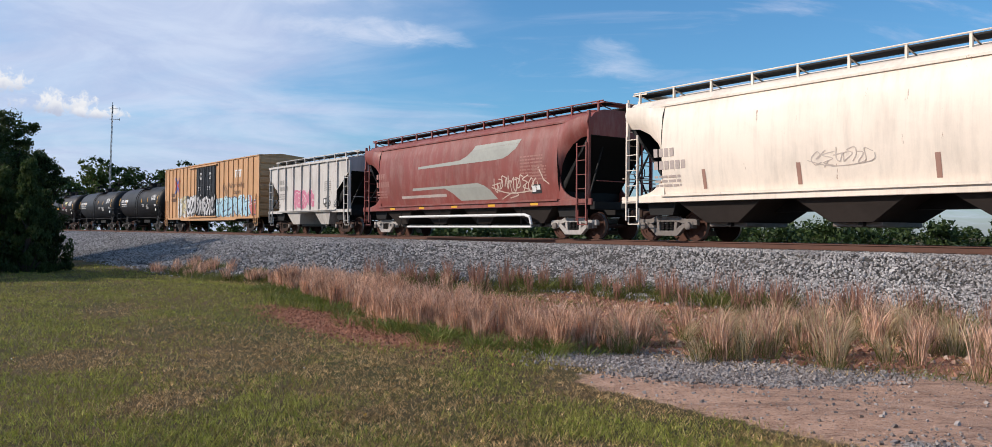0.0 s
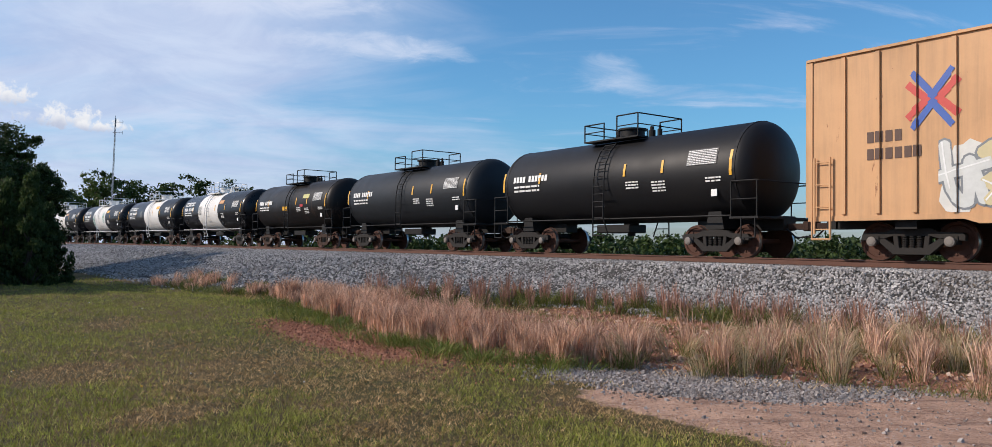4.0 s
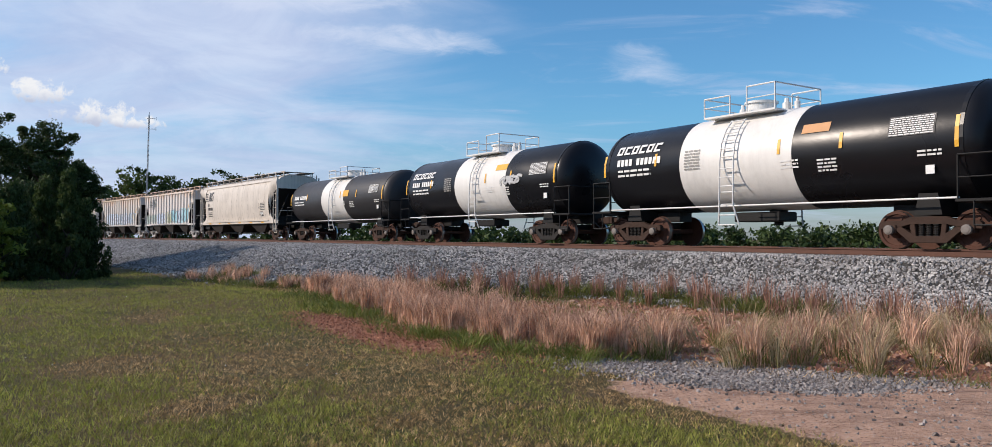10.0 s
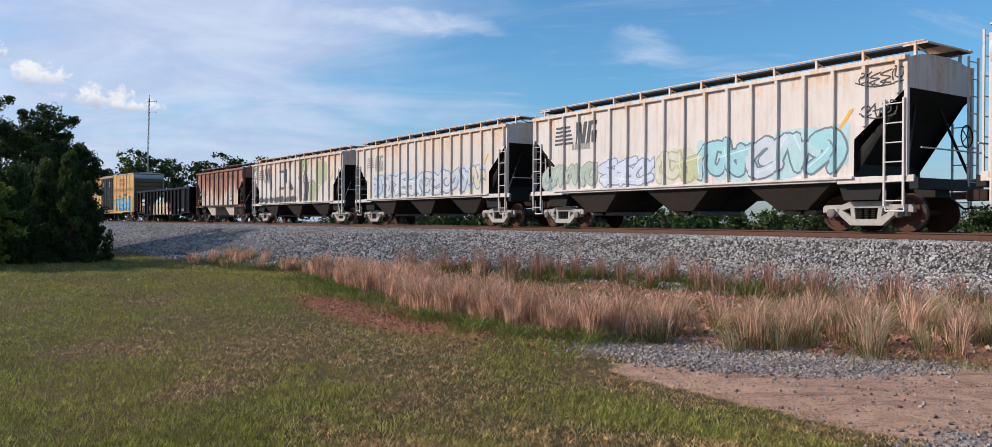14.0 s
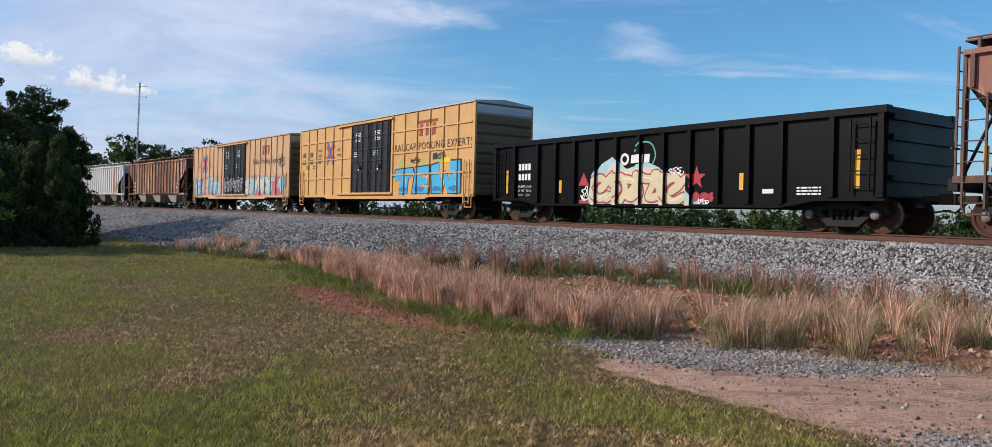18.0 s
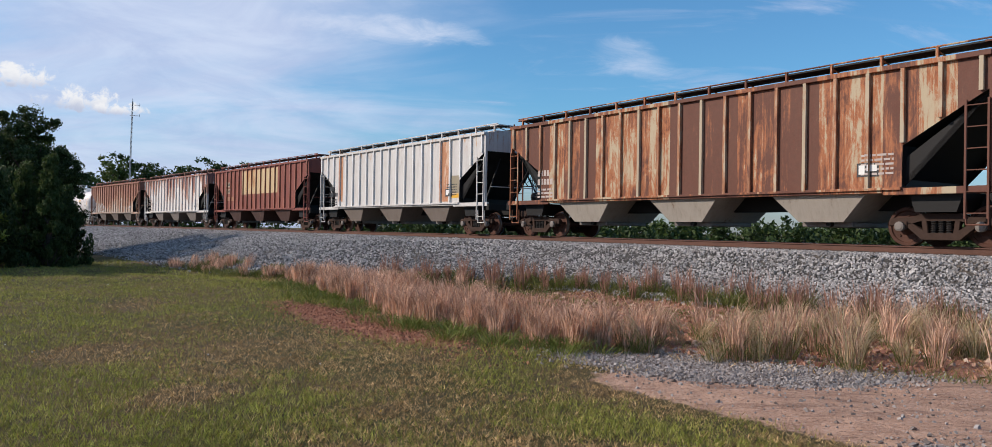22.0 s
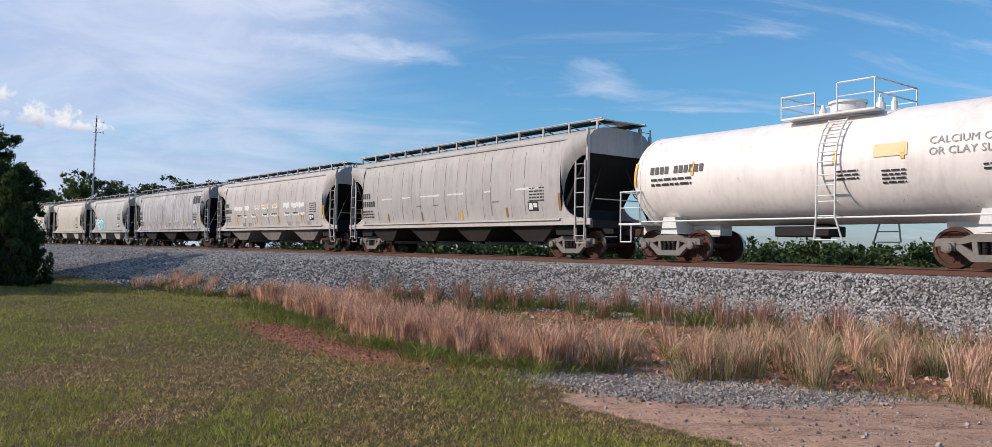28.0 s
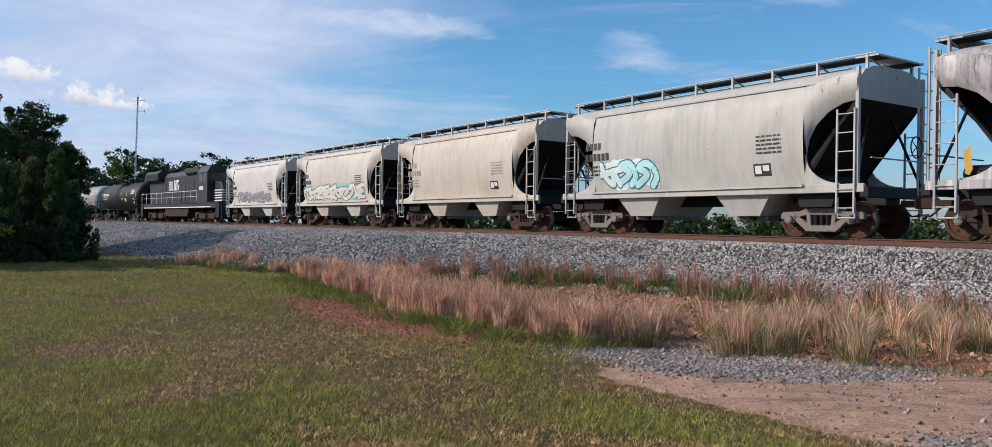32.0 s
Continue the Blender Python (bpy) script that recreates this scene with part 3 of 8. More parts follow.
def bowed(pts, n=5):
    """A curve through points."""
    if len(pts) < 3:
        return pts
    p = [pts[0]] + list(pts) + [pts[-1]]
    out = []
    for a, b, c, d in zip(p, p[1:], p[2:], p[3:]):
        for i in range(n):
            t = i / n
            out.append(tuple(0.5 * (2 * b[q] + (c[q] - a[q]) * t + (2 * a[q] - 5 * b[q] + 4 * c[q] - d[q]) * t * t + (3 * b[q] - a[q] - 3 * c[q] + d[q]) * t ** 3) for q in (0, 1)))
    return out + [pts[-1]]


def scrawl(x0, x1, z, h, count, width, seed=0):
    """A quick sprayed tag: angular letter strokes that lean, and a line under them."""
    rng = random.Random(seed)
    w = (x1 - x0) / count
    pol = []
    for i in range(count):
        lift = 0.12 * h * math.sin(i * 1.9 + seed)
        for line in GLYPHS[rng.randrange(len(GLYPHS))]:
            pts = [(x0 + w * (i + 1.05 * a + 0.18 * b) + rng.uniform(-0.06, 0.06) * w, z + lift + h * (b * 0.9 + rng.uniform(-0.05, 0.05))) for a, b in line]
            pol += stroke(bowed(pts, 4), width)
    pol += stroke(bowed([(x0 - 0.2 * w, z + 0.3 * h), (x0 + w * count * 0.4, z - 0.12 * h), (x1 + 0.2 * w, z + 0.05 * h), (x1 + 0.5 * w, z + 0.5 * h)], 4), width)
    return pol


SPRAY = {}


def spray(col):
    key = tuple(col)
    if key not in SPRAY:
        SPRAY[key] = plain("spray_paint", key, 0.5, 0, 0.35, 5)
    return SPRAY[key]


def graffiti(parent, surf, x0, x1, z0, z1, fill, edge, seed, letters=5, extra=(), off=0.008, cloud=None):
    """Sprayed lettering that cannot be read: swollen letter forms over a cloud of colour, with an outline, shine marks and drips."""
    rng = random.Random(seed)
    w, h = (x1 - x0) / letters, z1 - z0
    tk = min(w * 0.3, h * 0.22)
    fills = [fill] + list(extra)
    edges, shine, back, inner = [], [], [], [[] for _ in fills]
    for i in range(letters):
        lift = h * rng.uniform(-0.05, 0.05)
        lean = rng.uniform(-0.1, 0.18)
        kind = 0 if rng.random() < 0.6 else rng.randrange(len(fills))
        for line in GLYPHS[rng.randrange(len(GLYPHS))]:
            pts = [(x0 + w * (i - 0.05 + 1.1 * a + lean * (b - 0.5) + rng.uniform(-0.07, 0.07)), z0 + lift + tk * 0.6 + (h - tk * 1.2) * min(1, max(0, b + rng.uniform(-0.06, 0.06)))) for a, b in line]
            pts = bowed(pts, 3)
            edges += stroke(pts, tk * 1.42) + [disc(p, tk * 0.71) for p in pts]
            inner[kind] += stroke(pts, tk) + [disc(p, tk * 0.5) for p in pts]
            shine += stroke([(a - tk * 0.18, b + tk * 0.16) for a, b in pts[:4]], tk * 0.14)
        for k in range(3):
            back.append(blob(rng, x0 + w * (i + rng.random()), z0 + h * rng.uniform(0.2, 0.8), w * rng.uniform(0.4, 0.7), h * rng.uniform(0.25, 0.42), 12, 0.18))
    clip = lambda ps: [[(min(max(a, x0 - 0.08), x1 + 0.08), min(max(c, z0 - 0.02), z1 + 0.06)) for a, c in p] for p in ps]
    if cloud or extra:
        decal("graffiti_cloud", clip(back), spray(cloud or extra[0]), parent, surf, off - 0.003, "sprayed cloud of colour behind letters")
    decal("graffiti_outline", clip(edges), spray(edge), parent, surf, off + 0.001, "sprayed graffiti outline")
    for col, polys in zip(fills, inner):
        if polys:
            decal("graffiti_fill", clip(polys), spray(col), parent, surf, off + 0.0065, "sprayed graffiti letter forms that cannot be read")
    pale = tuple(min(0.8, 0.35 + 0.7 * c) for c in fill)
    decal("graffiti_shine", clip(shine), spray(pale), parent, surf, off + 0.012)


def disc(p, r, n=8):
    return [(p[0] + r * math.cos(2 * math.pi * i / n), p[1] + r * math.sin(2 * math.pi * i / n)) for i in range(n)]


# ---- bogies ----
BOGIES = {}
WHEELSETS = {0.89: [], -0.89: []}


def bogie_meshes(tone):
    if tone in BOGIES:
        return BOGIES[tone]
    mat = M[tone]

    def done(bm, name, m=mat, bevel=0.0, sm=False):
        ob = part(name, bm, m, None, "", bevel, sm)
        me = ob.data
        bpy.data.objects.remove(ob)
        return me

    out = {}
    # side frame: a truss with a window for the springs on either side of the bolster
    bm = bmesh.new()
    top = [(-1.18, 0.60), (-1.12, 0.66), (-0.62, 0.66), (-0.42, 0.76), (0.42, 0.76), (0.62, 0.66), (1.12, 0.66), (1.18, 0.60)]
    y0, y1 = -0.075, 0.075
    prism(bm, top + [(1.18, 0.47), (0.7, 0.5), (0.42, 0.6), (-0.42, 0.6), (-0.7, 0.5), (-1.18, 0.47)], y0, y1)
    prism(bm, [(-0.86, 0.53), (-0.66, 0.55), (-0.3, 0.3), (0.3, 0.3), (0.66, 0.55), (0.86, 0.53), (0.42, 0.15), (-0.42, 0.15)], y0, y1)
    for k in (-1, 1):
        prism(bm, [(k * 0.27, 0.29), (k * 0.39, 0.29), (k * 0.43, 0.62), (k * 0.31, 0.62)], y0 * 0.9, y1 * 0.9)
        box(bm, *sorted((k * 0.74, k * 1.04)), -0.1, 0.1, 0.38, 0.58)
    out["side_frame"] = done(bm, "side_frame", bevel=0.012)
    bm = bmesh.new()
    coil = []
    for i in range(6):
        z = 0.3 + i * 0.05
        coil += [(z, 0.05), (z + 0.008, 0.074), (z + 0.026, 0.074), (z + 0.034, 0.05)]
    lathe(bm, coil, 8, "z")
    out["springs"] = done(bm, "spring", M["bogie_black"])
    out["bolster"] = done(boxed(-0.2, 0.2, -1.0, 1.0, 0.56, 0.74), "bolster", bevel=0.02)
    bm = bmesh.new()
    for k in (-1, 1):
        c = 0.7525 * k
        sub = bmesh.new()
        lathe(sub, [(c - 0.07 * k, 0.1), (c - 0.07 * k, 0.455 + 0.026), (c - 0.045 * k, 0.457), (c + 0.06 * k, 0.45), (c + 0.062 * k, 0.38), (c + 0.03 * k, 0.36),
                    (c + 0.015 * k, 0.2), (c + 0.07 * k, 0.13), (c + 0.07 * k, 0.02)], 32, "y")
        me = bpy.data.meshes.new("tmp")
        sub.to_mesh(me)
        sub.free()
        bm.from_mesh(me)
        bpy.data.meshes.remove(me)
        for i in range(5):
            t = i * 2 * math.pi / 5
            pipe(bm, (0.28 * math.cos(t), c + 0.02 * k, 0.28 * math.sin(t)), (0.28 * math.cos(t), c + 0.045 * k, 0.28 * math.sin(t)), 0.035, 6)
        lathe(bm, [(k * 0.9, 0.09), (k * 1.1, 0.09), (k * 1.12, 0.05)], 10, "y")
    lathe(bm, [(-0.9, 0.075), (0.9, 0.075)], 10, "y")
    for f in bm.faces:
        cz = f.calc_center_median()
        if 0.44 < math.hypot(cz.x, cz.z) and abs(abs(cz.y) - 0.7525) < 0.056:
            f.material_index = 1
    out["wheelset"] = done(bm, "wheelset", [M["wheel"], M["tread"]], sm=True)
    out["cap"] = done(lathe(bmesh.new(), [(-0.05, 0.115), (0.05, 0.115), (0.07, 0.07)], 12, "y"), "bearing_cap", M["bogie_grey"])
    BOGIES[tone] = out
    return out


def bogie(parent, x, tone):
    me = bogie_meshes(tone)
    b = part("bogie", me["bolster"], None, parent)
    b.location = (x, 0, 0)
    for k in (-1, 1):
        f = part("side_frame", me["side_frame"], None, b)
        f.location = (0, k * 1.0, 0)
        for x in (-0.17, 0, 0.17):
            sp = part("spring", me["springs"], None, b)
            sp.location = (x, k * 1.0, 0)
        for e in (-1, 1):
            c = part("bearing_cap", me["cap"], None, b)
            c.location = (e * 0.89, k * 1.13, 0.457)
            c.rotation_euler = (0 if k > 0 else math.pi, 0, 0)
    for e in (0.89, -0.89):
        w = part("wheelset", me["wheelset"], None, b)
        w.location = (e, 0, 0.457)
        WHEELSETS[e].append(w)


def coupler(parent, x, k):
    bm = boxed(*sorted((x, x + k * 0.75)), -0.09, 0.09, 0.78, 0.95)
    box(bm, *sorted((x + k * 0.55, x + k * 0.85)), -0.16, 0.16, 0.74, 1.0)
    part("coupler", bm, M["bogie_brown"], parent, "", 0.02)
    h = tube(bmesh.new(), [(x + k * 0.1, -0.3, 0.8), (x + k * 0.4, -0.28, 0.55), (x + k * 0.75, -0.15, 0.6)], 0.025)
    part("air_hose", h, M["black_steel"], parent)


# ---- cars ----
TRAIN = "cars of the freight train"
WHITE_INK = M["stencil_white"]


def tank_car(L, shell, label, tone="bogie_black", band=None, fit="black_steel", seed=0, R=1.42, zc=2.47, trim=None, dome=0.0, rail_k=0.8, ladder_x=0.0, panel=True):
    car = thing("tank_car", label, "tank car", TRAIN)
    rng = random.Random(seed)
    H = L / 2 - 0.8            # tank half length
    mat_fit = M[fit]
    left = [(-H + 0.62 - 0.62 * math.cos(t), max(0.02, R * math.sin(t))) for t in (math.pi / 2 * i / 7 for i in range(8))]
    bm = lathe(bmesh.new(), left + [(-a, r) for a, r in left[::-1]], 64, "x")
    bmesh.ops.translate(bm, verts=bm.verts[:], vec=(0, 0, zc))
    part("tank", bm, shell, car, "", 0, True)
    surf = lambda x, z: -math.sqrt(max(0.01, R * R - min(R * 0.98, abs(z - zc)) ** 2)) - 0.008
    if band:
        bx0, bx1, bmat = band
        bm = lathe(bmesh.new(), [(bx0, R + 0.002), (bx0, R + 0.009), (bx1, R + 0.009), (bx1, R + 0.002)], 48, "x")
        bmesh.ops.translate(bm, verts=bm.verts[:], vec=(0, 0, zc))
        part("painted_band", bm, bmat, car, "band of white paint round the tank", 0, True)
    # frame: stub sills, end platforms, saddles, side pipes
    for k in (-1, 1):
        e = k * (L / 2 - 0.62)
        part("end_platform", boxed(*sorted((e, e - k * 0.95)), -1.42, 1.42, 1.06, 1.13), mat_fit, car, "", 0.01)
        part("stub_sill", boxed(*sorted((e, e - k * 3.0)), -0.28, 0.28, 0.76, 1.16), mat_fit, car, "", 0.015)
        coupler(car, e, k)
        tx = k * (L / 2 - 2.35)
        bm = prism(bmesh.new(), [(tx - 0.32, 0.8), (tx + 0.32, 0.8), (tx + 0.22, 1.3), (tx - 0.22, 1.3)], -1.05, 1.05)
        part("saddle", bm, mat_fit, car)
        bogie(car, tx, tone)
        bm = bmesh.new()
        for y in (-1.4, 1.4):
            tube(bm, [(e - k * 0.06, y, 1.1), (e - k * 0.06, y, 2.1), (e - k * 0.9, y, 2.1), (e - k * 0.9, y, 1.1)], 0.022)
            pipe(bm, (e - k * 0.06, y, 1.6), (e - k * 0.9, y, 1.6), 0.018)
        tube(bm, [(e - k * 0.03, -1.4, 2.1), (e - k * 0.03, 1.4, 2.1)], 0.02)
        part("end_railing", bm, M["white_paint"] if fit == "white_paint" else mat_fit, car)
        part("step", tube(bmesh.new(), [(e - k * 0.1, -1.42, 1.08), (e - k * 0.1, -1.42, 0.55), (e - k * 0.55, -1.42, 0.55), (e - k * 0.55, -1.42, 1.08)], 0.022), mat_fit, car)
        part("head_shield_band", lathe_band(-k * 0.0 + k * (H - 0.64), R, zc, 0.05), shell, car)
    for y in (-1, 1):
        part("side_pipe", pipe(bmesh.new(), (-L / 2 + 1.5, y * 1.36, 1.16), (L / 2 - 1.5, y * 1.36, 1.16), 0.024, 8), trim or mat_fit, car)
    part("brake_rigging", boxed(-1.2, 0.4, -0.5, 0.3, 0.72, 1.0), M["black_steel"], car, "", 0.03)
    part("bottom_outlet", lathe(bmesh.new(), [(0.62, 0.13), (0.8, 0.13), (0.82, 0.24), (1.12, 0.26)], 14, "z"), M["black_steel"], car)
    # manway, platform and railings on the top
    before = set(car.children)
    part("manway", lathe(bmesh.new(), [(zc + R - 0.08, 0.42), (zc + R + 0.3, 0.42), (zc + R + 0.3, 0.48), (zc + R + 0.36, 0.48), (zc + R + 0.4, 0.2)], 20, "z"), trim or mat_fit, car, "", 0, True)
    for a, s in ((0.8, 0.12), (-0.75, 0.1), (1.15, 0.08)):
        bm = lathe(bmesh.new(), [(0, s), (0.28, s), (0.3, s * 0.6), (0.42, s * 0.5)], 10, "z")
        bmesh.ops.translate(bm, verts=bm.verts[:], vec=(a, 0.1, zc + R - 0.04))
        part("valve", bm, trim or mat_fit, car)
    pz = zc + R - 0.1
    for y in (-1, 1):
        part("platform", boxed(-1.25, 1.25, *sorted((y * 0.55, y * 1.05)), pz, pz + 0.05), trim or mat_fit, car)
        bm = bmesh.new()
        yy = y * 1.03
        for a0, a1, tall in ((-1.25, -0.3, 0.75 * rail_k), (0.3, 1.25, 0.95 * rail_k)):
            tube(bm, [(a0, yy, pz), (a0, yy, pz + tall), (a1, yy, pz + tall), (a1, yy, pz)], 0.024)
            pipe(bm, (a0, yy, pz + tall * 0.55), (a1, yy, pz + tall * 0.55), 0.018)
            e = a0 if a0 < 0 else a1
            if y < 0:
                tube(bm, [(e, -1.03, pz + tall), (e, 1.03, pz + tall)], 0.022)
                pipe(bm, (e, -1.03, pz + tall * 0.55), (e, 1.03, pz + tall * 0.55), 0.018)
        part("platform_railing", bm, trim or mat_fit, car)
        # ladder bent round the tank's side
        bm = bmesh.new()
        for xx in (-0.24, 0.24):
            pts = [(xx, y * (R + 0.12) * math.cos(t), zc + (R + 0.12) * math.sin(t)) for t in (radians(v) for v in (50, 35, 18, 0))]
            pts += [(xx, y * (R + 0.14), 1.2), (xx * 1.5, y * (R + 0.02), 0.62)]
            tube(bm, pts, 0.024)
        for i in range(9):
            t = radians(48 - 9 * i)
            r = R + 0.12
            z, yv = (zc + r * math.sin(t), r * math.cos(t)) if t > 0 else (zc - 0.25 * (i - 5), r + 0.01)
            pipe(bm, (-0.24, y * yv, z), (0.24, y * yv, z), 0.018)
        for z in (1.55, 1.2, 0.9, 0.62):
            pipe(bm, (-0.3, y * (R + 0.1), z), (0.3, y * (R + 0.1), z), 0.018)
        bmesh.ops.translate(bm, verts=bm.verts[:], vec=(ladder_x, 0, 0))
        part("ladder", bm, trim or mat_fit, car)
    for o in set(car.children) - before:
        o.location.x = dome
    part("placard_holder", boxed(H - 1.45, H - 1.25, -R + 0.08, -R + 0.1, 1.72, 1.92), M["stencil_white"], car)
    # marks
    for k, x in enumerate((-H + 0.5, -H * 0.55, 1.05, H * 0.45, H - 0.72)):
        zz = zc + (0.1 if k in (0, 4) else 0.22)
        decal("reflector", rect(x - 0.045, x + 0.045, zz - (0.3 if k in (0, 4) else 0.2), zz + (0.42 if k in (0, 4) else 0.2)), M["yellow_strip"], car, surf, 0.014, "yellow reflective strip")
    ink = M["stencil_black"] if fit == "white_paint" else M["stencil_white"]
    decal("owner_mark", moved(bar_word(4, 0.22), -H + 1.1, zc + 0.12) + moved(bar_word(6, 0.22), -H + 2.0, zc + 0.12), ink, car, surf, 0.013, "car number stencil as plain bars")
    decal("weight_stencil", moved(bar_lines(rng, 2, 1.5, 0.07, 0.15), -H + 1.15, zc - 0.08), ink, car, surf, 0.013)
    if panel:
        decal("data_panel", rect(H - 2.3, H - 1.2, zc + 0.16, zc + 0.64), M["stencil_black"] if fit != "white_paint" else M["stencil_grey"], car, surf, 0.010, "stencil panel with small print")
        decal("data_print", moved(bar_lines(rng, 9, 1.04, 0.026, 0.05), H - 2.27, zc + 0.58), WHITE_INK, car, surf, 0.014)
    for x, z, n in ((1.1, zc - 0.2, 3), (2.2, zc - 0.25, 4), (H - 1.6, zc - 0.25, 2)):
        decal("small_stencil", moved(bar_lines(rng, n, 0.55, 0.045, 0.09), x, z), ink, car, surf, 0.013)
    return car, surf, H, zc


def lathe_band(x, r, zc, w):
    bm = lathe(bmesh.new(), [(x - w, r), (x - w, r + 0.012), (x + w, r + 0.012), (x + w, r)], 32, "x")
    bmesh.ops.translate(bm, verts=bm.verts[:], vec=(0, 0, zc))
    return bm


def swoop_mark(parent, surf, x, z, k, mat, name="maker_mark"):
    """Heavy slanted blocks for the owner's name."""
    pol = []
    for i in range(6):
        a = i * 0.34
        pol += moved([[(a, 0), (a + 0.27, 0), (a + 0.27, 0.07), (a, 0.07)], [(a, 0.21), (a + 0.27, 0.21), (a + 0.27, 0.28), (a, 0.28)],
                      [(a, 0.075), (a + 0.08, 0.075), (a + 0.08, 0.205), (a, 0.205)]] +
                     ([[(a + 0.19, 0.075), (a + 0.27, 0.075), (a + 0.27, 0.205), (a + 0.19, 0.205)]] if i % 2 == 0 else []), x, z, k, 0.15)
    decal(name, pol, mat, parent, surf, 0.015, "owner's sign as plain white blocks")


def hopper_car(L, skin, label, tone="bogie_brown", bays=3, curved=True, ribs=0, top=4.32, notch=2.0, sill=None, dark=None, welds=0, rails_mat=None,
               seed=0, half=1.55, low=1.32, bay_mat=None, reflect=0, rib_mat=None,
               cut_low=None, bay_w=0.44, bay_foot=0.32):
    """Covered hopper: a lofted body with sloped ends, discharge bays, sills, end frames, ladders, roof hatch and running boards."""
    car = thing("hopper_car", label, "hopper car", TRAIN)
    rng = random.Random(seed)
    E = L / 2 - 0.62          # end sill
    B = E - 0.28              # body's end at the top
    sill = sill or skin
    rails_mat = rails_mat or sill
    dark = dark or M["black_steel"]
    bay_mat = bay_mat or skin
    roof = top

    def section(x, zb):
        pts = []
        if curved:
            side = [(half - 0.16, zb), (half - 0.02, zb + (roof - zb) * 0.22), (half + 0.02, zb + (roof - zb) * 0.45), (half - 0.03, zb + (roof - zb) * 0.7),
                    (half - 0.15, roof - 0.36), (half - 0.34, roof - 0.16), (half - 0.75, roof - 0.03), (0.35, roof)]
        else:
            side = [(half - 0.05, zb), (half - 0.05, zb + (roof - zb) * 0.3), (half - 0.05, zb + (roof - zb) * 0.5), (half - 0.05, zb + (roof - zb) * 0.8),
                    (half - 0.05, roof - 0.2), (half - 0.09, roof - 0.17), (half - 0.7, roof - 0.04), (0.35, roof)]
        pts = [(x, -a, z) for a, z in side] + [(x, a, z) for a, z in side[::-1]]
        return pts

    def surf(x, z):
        f = (z - low) / (roof - low)
        if curved:
            return -float(np.interp(f, [0, 0.22, 0.45, 0.7, (roof - 0.36 - low) / (roof - low), 1], [half - 0.16, half - 0.02, half + 0.02, half - 0.03, half - 0.15, half - 0.5]))
        return -(half - 0.05)

    nk = B - notch
    hi = low + (roof - low) * 0.7
    corner = low + 0.8 if curved else (cut_low or low + 0.9)     # where the end's cut begins
    st = [(-B, hi), (-B + 0.02, hi - 0.02)]
    for i in range(1, 6):
        f = math.sin(i / 5 * math.pi / 2) if curved else i / 5
        st.append((-B + notch * f, hi + (corner - hi) * (1 - math.sqrt(max(0.0, 1 - f * f)) if curved else f)))
    st += [(-nk + 0.01, low), (-nk * 0.33, low)]
    st += [(-a, z) for a, z in st[::-1]]
    body = loft([section(x, z) for x, z in st])
    bmesh.ops.recalc_face_normals(body, faces=body.faces[:])
    # undersides and inner end faces in black: grime and shade put into the colour
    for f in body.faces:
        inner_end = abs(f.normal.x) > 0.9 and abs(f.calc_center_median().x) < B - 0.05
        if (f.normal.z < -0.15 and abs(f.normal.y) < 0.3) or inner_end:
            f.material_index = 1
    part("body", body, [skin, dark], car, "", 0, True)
    if curved:
        for k in (-1, 1):
            for y in (-1, 1):
                arc = [(k * (nk + 0.95 * (1 - math.cos(a))), low + 0.04 + 0.78 * (1 - math.sin(a))) for a in (math.pi / 2 * q / 7 for q in range(8))]
                part("corner_gusset", prism(bmesh.new(), [(k * (nk - 0.02), low)] + arc + [(k * (nk + 0.95), low)], *sorted((y * (half - 0.15), y * (half - 0.1)))), skin, car)
    # slope sheets' undersides, in black that carries grime and shade, and end plates
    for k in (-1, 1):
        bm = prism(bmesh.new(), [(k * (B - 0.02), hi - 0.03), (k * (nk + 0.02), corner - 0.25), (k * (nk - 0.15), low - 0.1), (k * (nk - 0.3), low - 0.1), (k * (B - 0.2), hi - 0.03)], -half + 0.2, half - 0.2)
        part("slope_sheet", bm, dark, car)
        e = k * E
        part("end_sill", boxed(*sorted((e, e - k * 0.22)), -1.5, 1.5, 1.0, 1.26), dark, car, "", 0.01)
        part("end_deck", boxed(*sorted((e - k * 0.22, k * (nk - 0.3))), -0.32, 0.32, 0.82, 1.2), dark, car, "", 0.02)
        coupler(car, e, k)
        for y in (-1, 1):
            yy = y * (half - 0.08)
            part("corner_post", boxed(*sorted((e - k * 0.34, e - k * 0.26)), yy - 0.05, yy + 0.05, 1.2, roof - 0.12), sill, car)
            ladder(e - k * 0.56, y * (half - 0.0), 0.62, 1.32 + (roof - 1.32) * (0.62 if y < 0 else 0.5), 0.46, rails_mat, car)
            part("end_brace", pipe(bmesh.new(), (e - k * 0.3, yy, 1.3), (k * (B - 0.35), y * 0.5, hi - 0.2), 0.035), dark, car)
            part("step", tube(bmesh.new(), [(e - k * 0.35, yy, 1.0), (e - k * 0.35, yy, 0.5), (e - k * 0.8, yy, 0.5), (e - k * 0.8, yy, 1.0)], 0.022), sill, car)
        ladder(e + k * 0.0, 0.95 * (1 if k > 0 else -1), 1.1, roof + 0.05, 0.46, rails_mat, car, "y")
        part("handrail", pipe(bmesh.new(), (e, -1.4, 1.95), (e, 1.4, 1.95), 0.02), rails_mat, car)
        part("bolster_body", prism(bmesh.new(), [(k * (L / 2 - 2.6), 0.78), (k * (L / 2 - 1.7), 0.78), (k * (L / 2 - 1.55), 1.2), (k * (L / 2 - 2.75), 1.2)], -1.3, 1.3), dark, car)
        bogie(car, k * (L / 2 - 2.15), tone)
